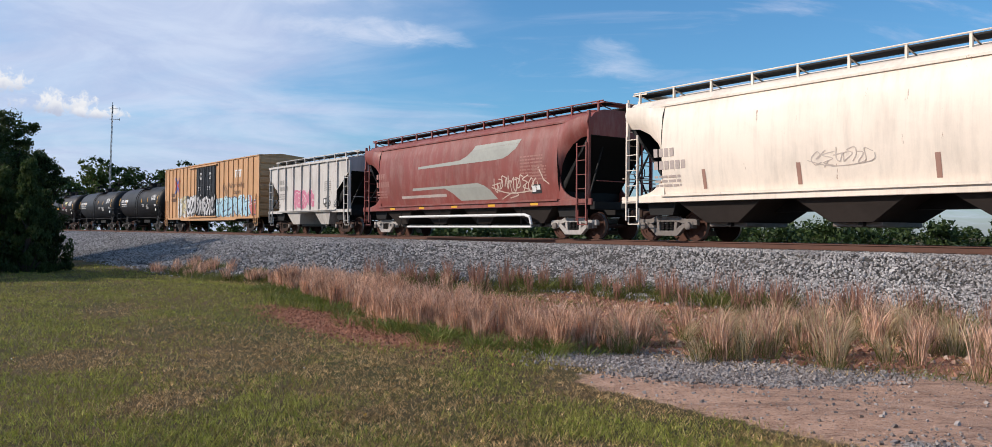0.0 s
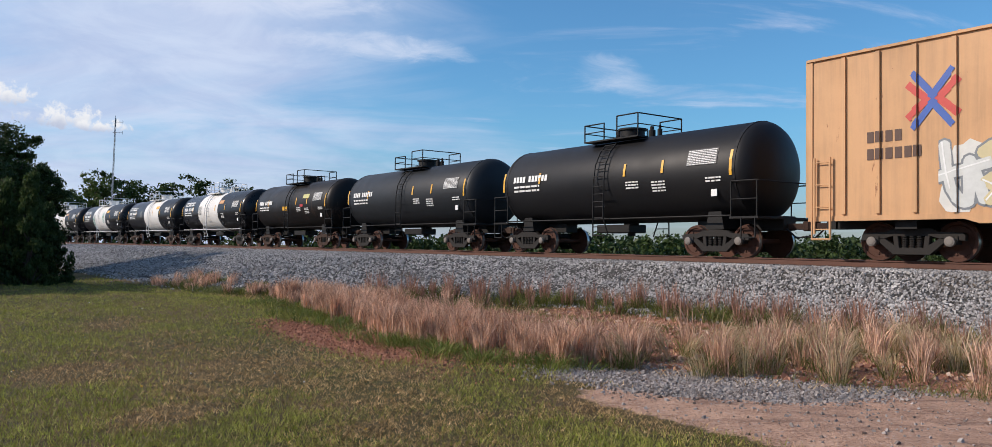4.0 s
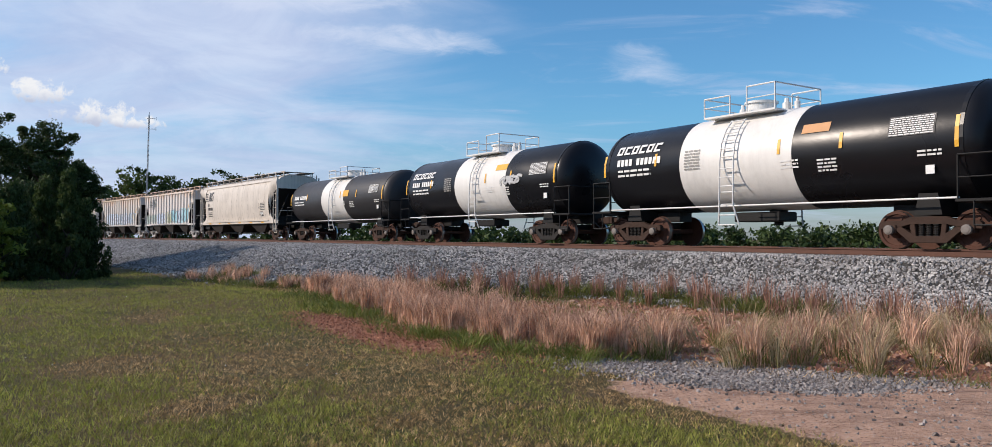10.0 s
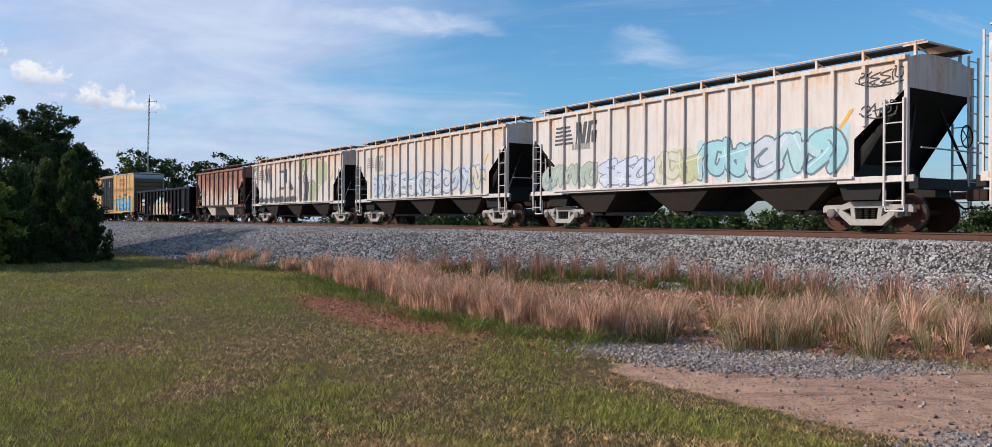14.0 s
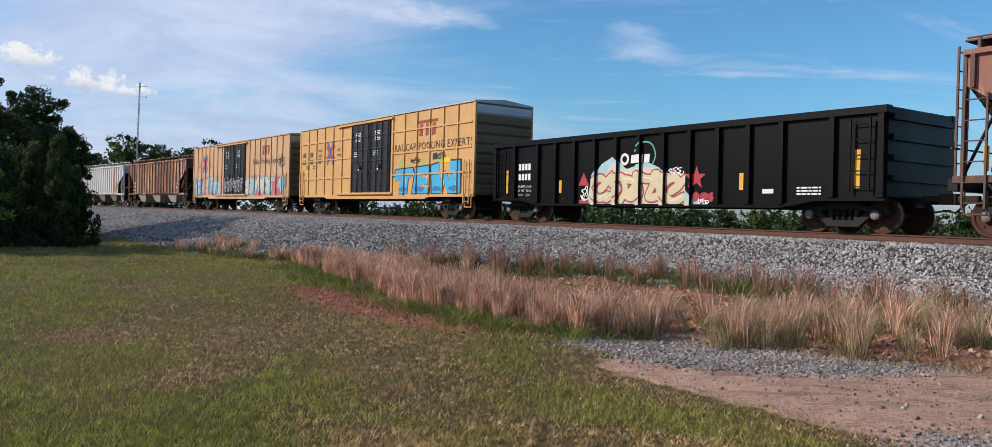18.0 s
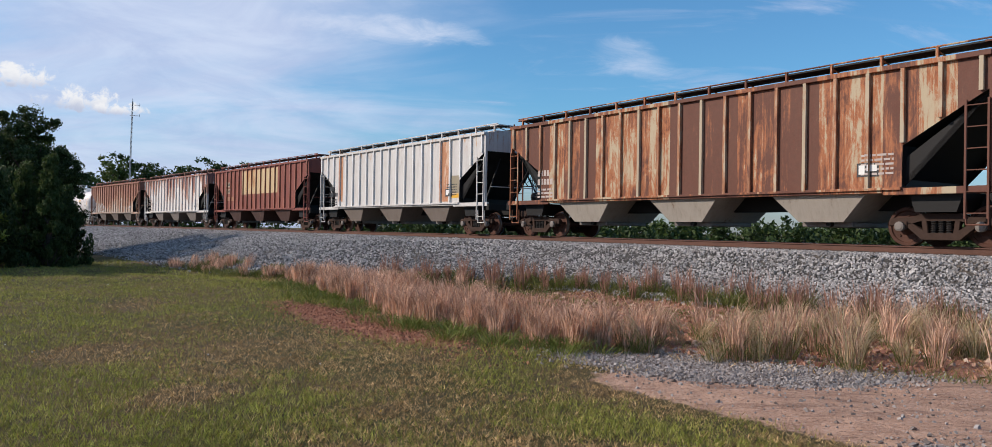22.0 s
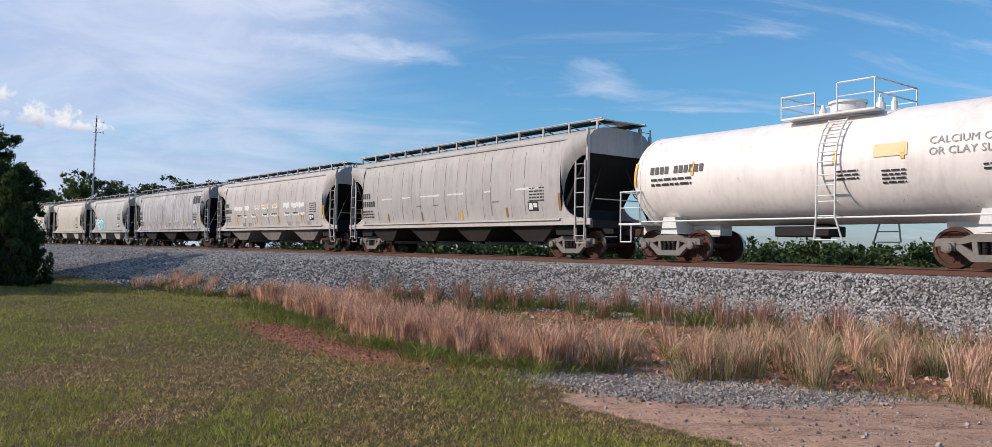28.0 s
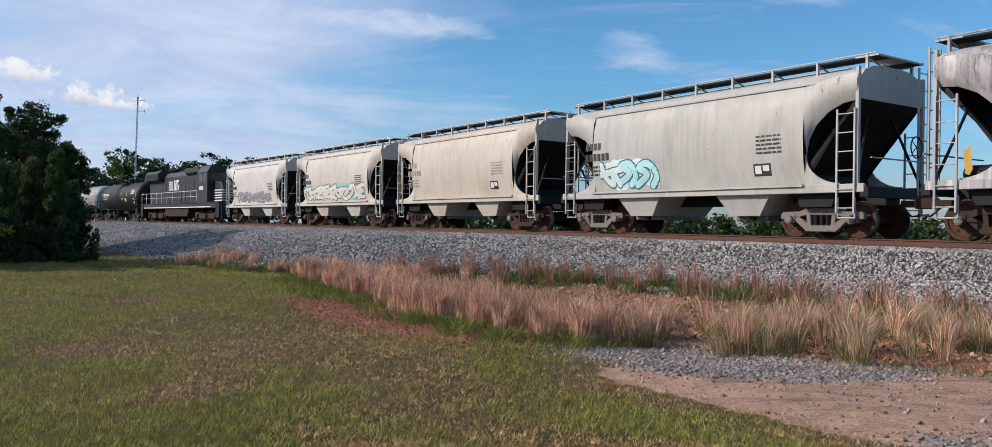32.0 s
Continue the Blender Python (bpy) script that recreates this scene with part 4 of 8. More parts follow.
    part("brake_wheel", lathe_wheel(E + 0.05, 0.55, 2.3), dark, car, "hand brake wheel at the car's end")
    part("air_reservoir", lathe_x(-E + 0.5, -E + 1.25, 0.2, -0.55, 1.5), dark, car)
    for y in (-1, 1):
        if ribs:
            for k in (-1, 1):
                part("side_sill", boxed(*sorted((k * (nk - 0.45), k * (E - 0.1))), *sorted((y * (half - 0.12), y * (half - 0.03))), low - 0.15, low + 0.01), sill, car, "", 0.012)
            part("side_sill", boxed(-nk + 0.46, nk - 0.46, *sorted((y * (half - 0.12), y * (half - 0.03))), low - 0.1, low + 0.01), sill, car, "", 0.012)
        else:
            part("side_sill", boxed(-E + 0.1, E - 0.1, *sorted((y * (half - 0.12), y * (half - 0.03))), low - 0.2, low + 0.01), sill, car, "", 0.012)
        part("sill_flange", boxed(-nk, nk, *sorted((y * (half - 0.12), y * (half + 0.03))), low - 0.03, low + 0.03), sill, car)
    part("centre_sill", boxed(-nk, nk, -0.2, 0.2, 0.85, 1.25), dark, car)
    # discharge bays
    step = 2 * nk / bays
    for i in range(bays):
        c = -nk + step * (i + 0.5)
        hw = step * bay_w
        rings = [[(c + sx * hw * k, sy * (half - 0.12) * (0.74 + 0.26 * k), z) for sx, sy in ((-1, -1), (1, -1), (1, 1), (-1, 1))] for k, z in ((1, low - 0.02), (bay_foot, 0.55))]
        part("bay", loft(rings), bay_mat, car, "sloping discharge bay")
        part("gate", boxed(c - hw * (bay_foot + 0.06), c + hw * (bay_foot + 0.06), -0.95, 0.95, 0.43, 0.55), M["bogie_grey"], car, "", 0.015)
        part("gate_shaft", pipe(bmesh.new(), (c + hw * 0.1, -1.0, 0.5), (c + hw * 0.1, 1.0, 0.5), 0.03), dark, car)
        part("capstan", lathe_y(c + hw * 0.1, -1.0, 0.5, 0.07, 0.09), dark, car)
    # roof hatches and running boards
    part("hatch_trough", boxed(-B + 1.0, B - 1.0, -0.3, 0.3, roof - 0.02, roof + 0.14), skin, car, "", 0.04)
    n = max(6, int(L / 1.45))
    for y in (-1, 1):
        part("running_board", boxed(-E + 0.1, E - 0.1, *sorted((y * 0.42, y * 1.02)), roof + 0.16, roof + 0.2), dark, car)
        yy = y * 1.04
        bm = bmesh.new()
        pipe(bm, (-E + 0.1, yy, roof + 0.24), (E - 0.1, yy, roof + 0.24), 0.022)
        part("board_edge", bm, rails_mat, car)
        for i in range(n + 1):
            x = -E + 0.35 + (2 * E - 0.7) * i / n
            part("board_bracket", bracket(x, y, roof, half), rails_mat, car)
    for k in (-1, 1):
        part("crosswalk", boxed(*sorted((k * (E - 0.05), k * (E - 0.65))), -1.04, 1.04, roof + 0.165, roof + 0.205), rails_mat, car)
    if ribs:
        pitch = 2 * (B - 0.2) / ribs
        bands = PROUD[surf] = []
        for y in (-1, 1):
            yy = y * (half - 0.05)
            for i in range(ribs + 1):
                x = -B + 0.2 + pitch * i
                zb = low if abs(x) < nk else corner + (hi - corner) * (abs(x) - nk) / notch + 0.05
                if zb < roof - 0.9:
                    part("rib", boxed(x - 0.045, x + 0.045, *sorted((yy, yy + y * 0.085)), zb, roof - 0.22), rib_mat or skin, car)
                    if y < 0:
                        bands.append((x - 0.046, x + 0.046, 0.085))
        for y in (-1, 1):
            yy = y * (half - 0.05)
            part("top_chord", boxed(-B, B, *sorted((yy, yy + y * 0.09)), roof - 0.24, roof - 0.12), skin, car, "", 0.01)
    for i in range(welds):
        x = -nk * 0.98 + 2 * nk * 0.98 * (i + 0.5) / welds
        decal("weld_seam", rect(x - 0.012, x + 0.012, low + 0.1, roof - 0.5), M["seam_brown"], car, surf, 0.003)
    if curved:
        for y in (-1, 1):
            part("roof_seam", boxed(-B + 0.05, B - 0.05, *sorted((y * (half - 0.2), y * (half - 0.1))), roof - 0.4, roof - 0.34), skin, car)
    for i in range(reflect):
        x = -nk + 2 * nk * (i + 0.5) / reflect
        decal("reflector", rect(x - 0.22, x + 0.22, low - 0.16, low - 0.07), M["yellow_strip"], car, lambda a, b: -(half - 0.03), 0.006)
    return car, surf, B, roof


def bracket(x, y, roof, half):
    bm = boxed(x - 0.03, x + 0.03, *sorted((y * 0.98, y * 1.05)), roof - 0.12, roof + 0.25)
    pipe(bm, (x, y * 0.45, roof + 0.02), (x, y * 1.0, roof + 0.15), 0.02)
    return bm


def lathe_wheel(x, y, z):
    bm = bmesh.new()
    pts = [(x, y + 0.27 * math.cos(t), z + 0.27 * math.sin(t)) for t in (2 * math.pi * i / 14 for i in range(15))]
    tube(bm, pts, 0.018, 5)
    for i in range(5):
        t = 2 * math.pi * i / 5
        pipe(bm, (x, y, z), (x, y + 0.27 * math.cos(t), z + 0.27 * math.sin(t)), 0.012, 5)
    return bm


def lathe_x(x0, x1, r, y, z):
    bm = lathe(bmesh.new(), [(x0, r * 0.5), (x0 + 0.06, r), (x1 - 0.06, r), (x1, r * 0.5)], 12, "x")
    bmesh.ops.translate(bm, verts=bm.verts[:], vec=(0, y, z))
    return bm


def lathe_y(x, y, z, r, h):
    bm = lathe(bmesh.new(), [(-h, r), (h, r)], 10, "y")
    bmesh.ops.translate(bm, verts=bm.verts[:], vec=(x, y, z))
    return bm


def box_car(L, skin, label, tone="bogie_black", ribs=16, roof=5.0, door=(-1.9, 1.9), seed=0, horizontals=(), roof_mat=None, end_mat=None):
    car = thing("boxcar", label, "boxcar", TRAIN)
    E = L / 2 - 0.93
    half, low = 1.5, 1.06
    ink = M["black_steel"]
    bm = boxed(-E, E, -half, half, low, roof - 0.06)
    part("body", bm, skin, car)
    bm = loft([[(x, -half - 0.06, roof - 0.08), (x, -half - 0.06, roof - 0.02), (x, 0, roof + 0.12), (x, half + 0.06, roof - 0.02), (x, half + 0.06, roof - 0.08)] for x in (-E - 0.03, E + 0.03)])
    part("roof", bm, roof_mat or skin, car)
    for i in range(18):
        x = -E + 0.4 + (2 * E - 0.8) * i / 17
        bm = prism(bmesh.new(), [(x - 0.04, 0), (x + 0.04, 0), (x + 0.03, 0.03), (x - 0.03, 0.03)], -half, half)
        for v in bm.verts:
            v.co.z += roof - 0.02 + 0.14 * (1 - abs(v.co.y) / (half + 0.06)) - 0.005
        part("roof_rib", bm, roof_mat or skin, car)
    for k in (-1, 1):
        for i in range(9):
            z = low + 0.2 + i * 0.42
            em = roof_mat if (roof_mat and i == 8) else (end_mat or skin)
            part("end_corrugation", prism(bmesh.new(), [(k * E, z - 0.21), (k * (E + 0.03), z - 0.209), (k * (E + 0.09), z - 0.12), (k * (E + 0.09), z + 0.09), (k * (E + 0.03), z + 0.209), (k * E, z + 0.21)], -half + 0.06, half - 0.06), em, car)
        for y in (-1, 1):
            part("corner_post", boxed(*sorted((k * (E - 0.12), k * (E + 0.06))), *sorted((y * (half - 0.06), y * (half + 0.03))), low - 0.02, roof - 0.05), skin, car)
            ladder(k * (E - 0.42), y * (half + 0.09), 0.62, 2.5 if y < 0 else 2.9, 0.42, skin, car)
            part("sill_step", tube(bmesh.new(), [(k * (E - 0.1), y * (half + 0.02), 1.05), (k * (E - 0.1), y * (half + 0.02), 0.5), (k * (E - 0.6), y * (half + 0.02), 0.5), (k * (E - 0.6), y * (half + 0.02), 1.05)], 0.025), skin, car)
        ladder(k * (E + 0.14), 0.9 * k, 1.0, 2.6, 0.42, end_mat or skin, car, "y")
        part("end_deck", boxed(*sorted((k * E, k * (E + 0.25))), -0.3, 0.3, 0.78, 1.1), ink, car)
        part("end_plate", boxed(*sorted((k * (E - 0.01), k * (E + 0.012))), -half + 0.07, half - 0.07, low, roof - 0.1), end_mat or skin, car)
        coupler(car, k * (E + 0.2), k)
        part("body_bolster", boxed(*sorted((k * (L / 2 - 3.0), k * (L / 2 - 3.5))), -1.3, 1.3, 0.74, 1.06), ink, car)
        bogie(car, k * (L / 2 - 3.25), tone)
    for y in (-1, 1):
        bm = prism(bmesh.new(), [(-E, low), (-E, low - 0.12), (-L / 2 + 4.6, low - 0.12), (-L / 2 + 4.9, low - 0.22), (L / 2 - 4.9, low - 0.22), (L / 2 - 4.6, low - 0.12), (E, low - 0.12), (E, low)],
                   *sorted((y * (half - 0.1), y * (half + 0.02))))
        part("side_sill", bm, skin, car)
    part("centre_sill", boxed(-E, E, -0.25, 0.25, 0.78, 1.05), ink, car)
    pitch = (2 * E - 0.2) / ribs
    bands = []
    for y in (-1, 1):
        for i in range(ribs + 1):
            x = -E + 0.1 + pitch * i
            if door[0] - 0.05 < x < door[1] + 0.05 or i in (0, ribs):
                continue
            part("rib", prism(bmesh.new(), [(x - 0.05, low + 0.04), (x + 0.05, low + 0.04), (x + 0.05, roof - 0.12), (x - 0.05, roof - 0.12)], *sorted((y * half, y * (half + 0.055)))), skin, car)
            if y < 0:
                bands.append((x - 0.051, x + 0.051, 0.055))
        for z in horizontals:
            for a, b in ((-E + 0.15, door[0] - 0.1), (door[1] + 0.1, E - 0.15)):
                part("stringer", boxed(a, b, *sorted((y * half, y * (half + 0.045))), z - 0.035, z + 0.035), skin, car)
        for dz in (low + 0.06, roof - 0.2):
            part("door_track", boxed(door[0] - 1.8, door[1] + 0.3, *sorted((y * half, y * (half + 0.13))), dz - 0.05, dz + 0.03), skin, car)
        w = (door[1] - door[0]) / 2
        for i in range(2):
            x0, x1 = door[0] + w * i + 0.02, door[0] + w * (i + 1) - 0.02
            d = part("door", boxed(x0, x1, *sorted((y * half, y * (half + 0.07))), low + 0.16, roof - 0.3), M["door_black"], car, "black plug door with bars and latches", 0.01)
            yy = y * (half + 0.07)
            for f in (0.06, 0.36, 0.64, 0.94):
                part("door_bar", pipe(bmesh.new(), (x0 + (x1 - x0) * f, yy + y * 0.04, low + 0.1), (x0 + (x1 - x0) * f, yy + y * 0.04, roof - 0.28), 0.025), M["door_black"], d)
            for z in (low + 0.5, low + 1.15, low + 1.75, low + 2.35, low + 3.0):
                part("door_rib", boxed(x0 + 0.03, x1 - 0.03, *sorted((yy, yy + y * 0.04)), z - 0.035, z + 0.035), M["door_black"], d)
            part("door_crank", lathe_y((x0 + x1) / 2, yy + y * 0.08, low + 1.45, 0.13, 0.02), M["door_black"], d)
    surf = lambda x, z: -(half + 0.002)
    PROUD[surf] = bands
    rng = random.Random(seed)
    for x0 in (door[0] + 0.25, door[0] + w + 0.3):
        face = lambda a, b: -(half + 0.075)
        decal("door_print", moved(bar_lines(rng, 6, 0.6, 0.05, 0.085), x0 + 0.25, roof - 0.75), M["stencil_white"], car, face, 0.006)
        decal("door_print", moved(bar_lines(rng, 3, 0.5, 0.04, 0.1), x0 + 0.1, low + 2.2), M["stencil_white"], car, face, 0.006)
        decal("placard", rect(x0 + 0.55, x0 + 0.68, low + 1.25, low + 1.5), M["stencil_white"], car, face, 0.006)
        decal("placard", rect(x0 + 0.35, x0 + 0.47, low + 0.9, low + 1.05), spray((0.6, 0.06, 0.03)), car, face, 0.006)
    return car, surf, E


def cross_mark(parent, surf, x, z, k=1.0):
    """Red chevrons from the sides and blue ones from above and below that meet as a cross."""
    red, blue = spray((0.55, 0.05, 0.04)), spray((0.03, 0.1, 0.4))
    pol = [q for m in (-1, 1) for q in stroke([(x + m * 0.5 * k, z + 0.34 * k), (x + m * 0.12 * k, z), (x + m * 0.5 * k, z - 0.34 * k)], 0.17 * k)]
    decal("crossed_sign", pol, red, parent, surf, 0.010, "red side chevrons of a crossed sign")
    pol = [q for m in (-1, 1) for q in stroke([(x - 0.38 * k, z + m * 0.56 * k), (x, z + m * 0.09 * k), (x + 0.38 * k, z + m * 0.56 * k)], 0.15 * k)]
    decal("crossed_sign", pol, blue, parent, surf, 0.014, "blue upper and lower chevrons of a crossed sign")


def slogan(parent, surf, words, x, z, size, mat, spacing=1.0):
    decal("lettering", moved(outline_text(words, size, spacing), x, z), mat, parent, surf, 0.01, "painted words on the car's side", 0)


def tri_mark(parent, surf, x, z, k, mat):
    """The owner's sign as three plain slanted blocks under a bar."""
    pol = moved(rect(0, 1.5, 0.5, 0.62), x, z, k, 0.1)
    for o in (0.12, 0.62, 1.1):
        pol += moved(rect(o, o + 0.26, 0, 0.47), x, z, k, 0.1)
    decal("owner_sign", pol, mat, parent, surf, 0.009, "owner's sign as plain blocks")


def horse_mark(parent, surf, x, z, k, mat):
    """Speed stripes that run into two slanted blocks."""
    pol = []
    for i in range(5):
        pol += moved(rect(0, 0.85 - 0.05 * i, 0.02 + 0.115 * i, 0.08 + 0.115 * i), x, z, k, 0.12)
    for o in (0.95, 1.42):
        pol += moved([[(o, 0), (o + 0.14, 0), (o + 0.14, 0.6), (o, 0.6)], [(o + 0.145, 0.38), (o + 0.25, 0.0), (o + 0.25, 0.25), (o + 0.145, 0.6)] if o < 1
                      else [(o + 0.145, 0.48), (o + 0.36, 0.48), (o + 0.36, 0.6), (o + 0.145, 0.6)],
                      [(o + 0.26, 0), (o + 0.4, 0), (o + 0.4, 0.6 if o < 1 else 0.32), (o + 0.26, 0.6 if o < 1 else 0.32)]], x, z, k, 0.18)
    decal("owner_sign", pol, mat, parent, surf, 0.009, "owner's sign as stripes and slanted blocks")


STAKES = [-6.7, -5.25, -4.2, -3.15, -2.1, -1.05, 0.0, 1.05, 2.1, 3.15, 4.2, 5.25, 6.7]


def gondola_car(L, skin, label):
    car = thing("gondola_car", label, "gondola car", TRAIN)
    E, half, low, top = L / 2 - 0.75, 1.52, 0.98, 3.0
    stakes = [-E + 0.12] + STAKES + [E - 0.12]
    for y in (-1, 1):
        belly = [(-E, top - 0.02), (-E, 0.8), (-6.2, 0.8), (-5.2, 0.62), (5.2, 0.62), (6.2, 0.8), (E, 0.8), (E, top - 0.02)]
        part("side_wall", prism(bmesh.new(), belly, *sorted((y * (half - 0.08), y * half))), skin, car)
        part("top_chord", boxed(-E - 0.02, E + 0.02, *sorted((y * (half - 0.12), y * (half + 0.1))), top - 0.16, top + 0.03), skin, car, "", 0.015)
        part("side_sill", prism(bmesh.new(), [(-E, 0.78), (-6.25, 0.78), (-5.2, 0.6), (5.2, 0.6), (6.25, 0.78), (E, 0.78), (E, 0.86), (6.2, 0.86), (5.2, 0.68), (-5.2, 0.68), (-6.2, 0.86), (-E, 0.86)],
                                *sorted((y * (half - 0.1), y * (half + 0.08)))), skin, car)
        for x in stakes:
            z0 = 0.87 if abs(x) > 5.8 else 0.69
            part("stake", prism(bmesh.new(), [(x - 0.09, z0), (x + 0.09, z0), (x + 0.07, top - 0.16), (x - 0.07, top - 0.16)], *sorted((y * half, y * (half + 0.12)))), skin, car)
        for k in (-1, 1):
            ladder(k * (E - 0.62), y * (half + 0.13), 1.0, 2.75, 0.5, skin, car, rungs=5)
    part("deck", boxed(-E, E, -half + 0.08, half - 0.08, low - 0.1, low), skin, car)
    part("load", scrap_heap(E, half, top), M["bogie_brown"], car, "rusty scrap load below the rim")
    for k in (-1, 1):
        part("end_wall", boxed(*sorted((k * E, k * (E - 0.1))), -half + 0.08, half - 0.08, low, top), skin, car)
        for i in range(4):
            z = low + 0.35 + 0.48 * i
            part("end_rib", boxed(*sorted((k * E, k * (E + 0.09))), -half + 0.1, half - 0.1, z - 0.07, z + 0.07), skin, car)
        coupler(car, k * (E + 0.05), k)
        part("stub_sill", boxed(*sorted((k * E, k * (E - 3.2))), -0.3, 0.3, 0.76, 0.88), M["black_steel"], car)
        bogie(car, k * (L / 2 - 2.12), "bogie_black")
    part("centre_sill", boxed(-E, E, -0.22, 0.22, 0.66, 0.87), M["black_steel"], car)
    surf = lambda x, z: -half - 0.002
    PROUD[surf] = [(x - 0.082, x + 0.082, 0.12) for x in stakes]
    decal("owner_mark", moved(bar_word(4, 0.24), -6.5, 1.93) + moved(bar_word(4, 0.24), -6.5, 1.55), M["stencil_white"], car, surf, 0.008, "car number stencil as plain bars")
    slogan(car, surf, "LD LMT 215600", -6.5, 1.27, 0.125, M["stencil_white"])
    slogan(car, surf, "LT WT    70400", -6.5, 1.11, 0.125, M["stencil_white"])
    slogan(car, surf, "CU FT    3267", -6.5, 0.95, 0.125, M["stencil_white"])
    for x, z0, z1 in ((-E + 0.85, 1.05, 1.95), (-3.95, 1.05, 1.5), (3.95, 1.08, 1.55), (7.35, 1.09, 2.02)):
        decal("reflector", rect(x - 0.07, x + 0.07, z0, z1), M["yellow_strip"], car, surf, 0.008)
    rng = random.Random(8)
    decal("small_stencil", rect(4.65, 5.0, 0.98, 1.1) + moved(bar_lines(rng, 3, 0.7, 0.04, 0.08), 5.7, 1.1), M["stencil_white"], car, surf, 0.008)
    return car, surf, E


def scrap_heap(E, half, top):
    rng = random.Random(5)
    bm = bmesh.new()
    nx, ny = 24, 5
    g = [[bm.verts.new((-E + 0.15 + (2 * E - 0.3) * i / nx, -half + 0.1 + (2 * half - 0.2) * j / ny, top - 0.45 + rng.uniform(-0.2, 0.2))) for j in range(ny + 1)] for i in range(nx + 1)]
    for i in range(nx):
        for j in range(ny):
            bm.faces.new((g[i][j], g[i + 1][j], g[i + 1][j + 1], g[i][j + 1]))
    return bm


def locomotive(L, skin, label):
    car = thing("locomotive", label, "locomotive", TRAIN)
    E = L / 2 - 0.6
    white = M["stencil_white"]
    part("frame", boxed(-E, E, -1.5, 1.5, 1.15, 1.55), skin, car, "", 0.02)
    part("walkway", boxed(-E + 0.2, E - 0.2, -1.55, 1.55, 1.55, 1.62), skin, car)
    part("frame_stripe", boxed(-E + 1.0, E - 2.0, -1.515, -1.508, 1.2, 1.27), white, car)
    hood = [(-1.0, 1.62), (-1.0, 3.95), (-0.75, 4.35), (0.75, 4.35), (1.0, 3.95), (1.0, 1.62)]
    part("long_hood", loft([[(x, y, z) for y, z in hood] for x in (-E + 1.2, E - 5.2)]), skin, car)
    rad = [(-1.0, 3.5), (-1.5, 3.75), (-1.5, 4.35), (-1.2, 4.62), (1.2, 4.62), (1.5, 4.35), (1.5, 3.75), (1.0, 3.5)]
    part("radiator_wing", loft([[(x, y, z) for y, z in rad] for x in (-E + 1.3, -E + 5.4)]), skin, car)
    dyn = [(-1.0, 3.9), (-1.3, 4.1), (-1.3, 4.5), (1.3, 4.5), (1.3, 4.1), (1.0, 3.9)]
    part("brake_housing", loft([[(x, y, z) for y, z in dyn] for x in (E - 9.0, E - 5.4)]), skin, car)
    cab = [(-1.5, 1.62), (-1.5, 4.0), (-1.2, 4.5), (1.2, 4.5), (1.5, 4.0), (1.5, 1.62)]
    part("cab", loft([[(x, y, z) for y, z in cab] for x in (E - 5.2, E - 2.9)]), skin, car)
    part("cab_window", boxed(E - 4.8, E - 4.1, -1.51, -1.5, 3.2, 3.85), M["glass_dark"], car)
    part("cab_window", boxed(E - 3.9, E - 3.2, -1.51, -1.5, 3.2, 3.85), M["glass_dark"], car)
    part("windscreen", boxed(E - 2.9, E - 2.89, -1.15, 1.15, 3.35, 3.95), M["glass_dark"], car)
    nose = [(E - 2.9, 1.62), (E - 0.9, 1.62), (E - 0.9, 2.7), (E - 1.5, 3.2), (E - 2.9, 3.3)]
    part("nose", prism(bmesh.new(), nose, -1.0, 1.0), skin, car, "", 0.05)
    for i in range(5):
        part("nose_stripe", prism(bmesh.new(), [(E - 0.895, 1.7 + 0.2 * i), (E - 0.88, 1.7 + 0.2 * i), (E - 0.88, 1.8 + 0.2 * i), (E - 0.895, 1.8 + 0.2 * i)], -0.95, 0.95), white, car)
        part("cab_stripe", boxed(E - 2.85, E - 0.95, -1.012, -1.003, 1.7 + 0.2 * i, 1.78 + 0.2 * i), white, car)
    part("fuel_tank", prism(bmesh.new(), [(-3.0, 0.45), (2.6, 0.45), (2.9, 0.8), (2.9, 1.15), (-3.3, 1.15), (-3.3, 0.8)], -1.4, 1.4), M["bogie_brown"], car, "", 0.05)
    part("pilot", prism(bmesh.new(), [(E, 0.3), (E + 0.12, 0.3), (E + 0.12, 1.15), (E, 1.5)], -1.45, 1.45), skin, car)
    part("pilot", prism(bmesh.new(), [(-E, 0.3), (-E - 0.12, 0.3), (-E - 0.12, 1.15), (-E, 1.5)], -1.45, 1.45), skin, car)
    for k in (-1, 1):
        coupler(car, k * E, k)
        c = k * (L / 2 - 4.6)
        bg = part("bogie", boxed(c - 2.5, c + 2.5, -0.6, 0.6, 0.55, 0.95), M["bogie_brown"], car)
        for y in (-1, 1):
            bm = prism(bmesh.new(), [(c - 2.6, 0.45), (c - 2.3, 0.3), (c + 2.3, 0.3), (c + 2.6, 0.45), (c + 2.6, 0.85), (c + 1.0, 0.72), (c - 1.0, 0.72), (c - 2.6, 0.85)], *sorted((y * 1.0, y * 1.18)))
            part("side_frame", bm, M["bogie_brown"], bg, "", 0.03)
            for e in (-2, 0, 2):
                part("journal_box", boxed(c + e - 0.22, c + e + 0.22, *sorted((y * 1.18, y * 1.3)), 0.3, 0.7), M["bogie_brown"], bg, "", 0.03)
            for e in (-2, 0, 2):
                part("wheel", lathe_y(c + e, y * 0.75, 0.53, 0.53, 0.065), M["wheel"], bg)
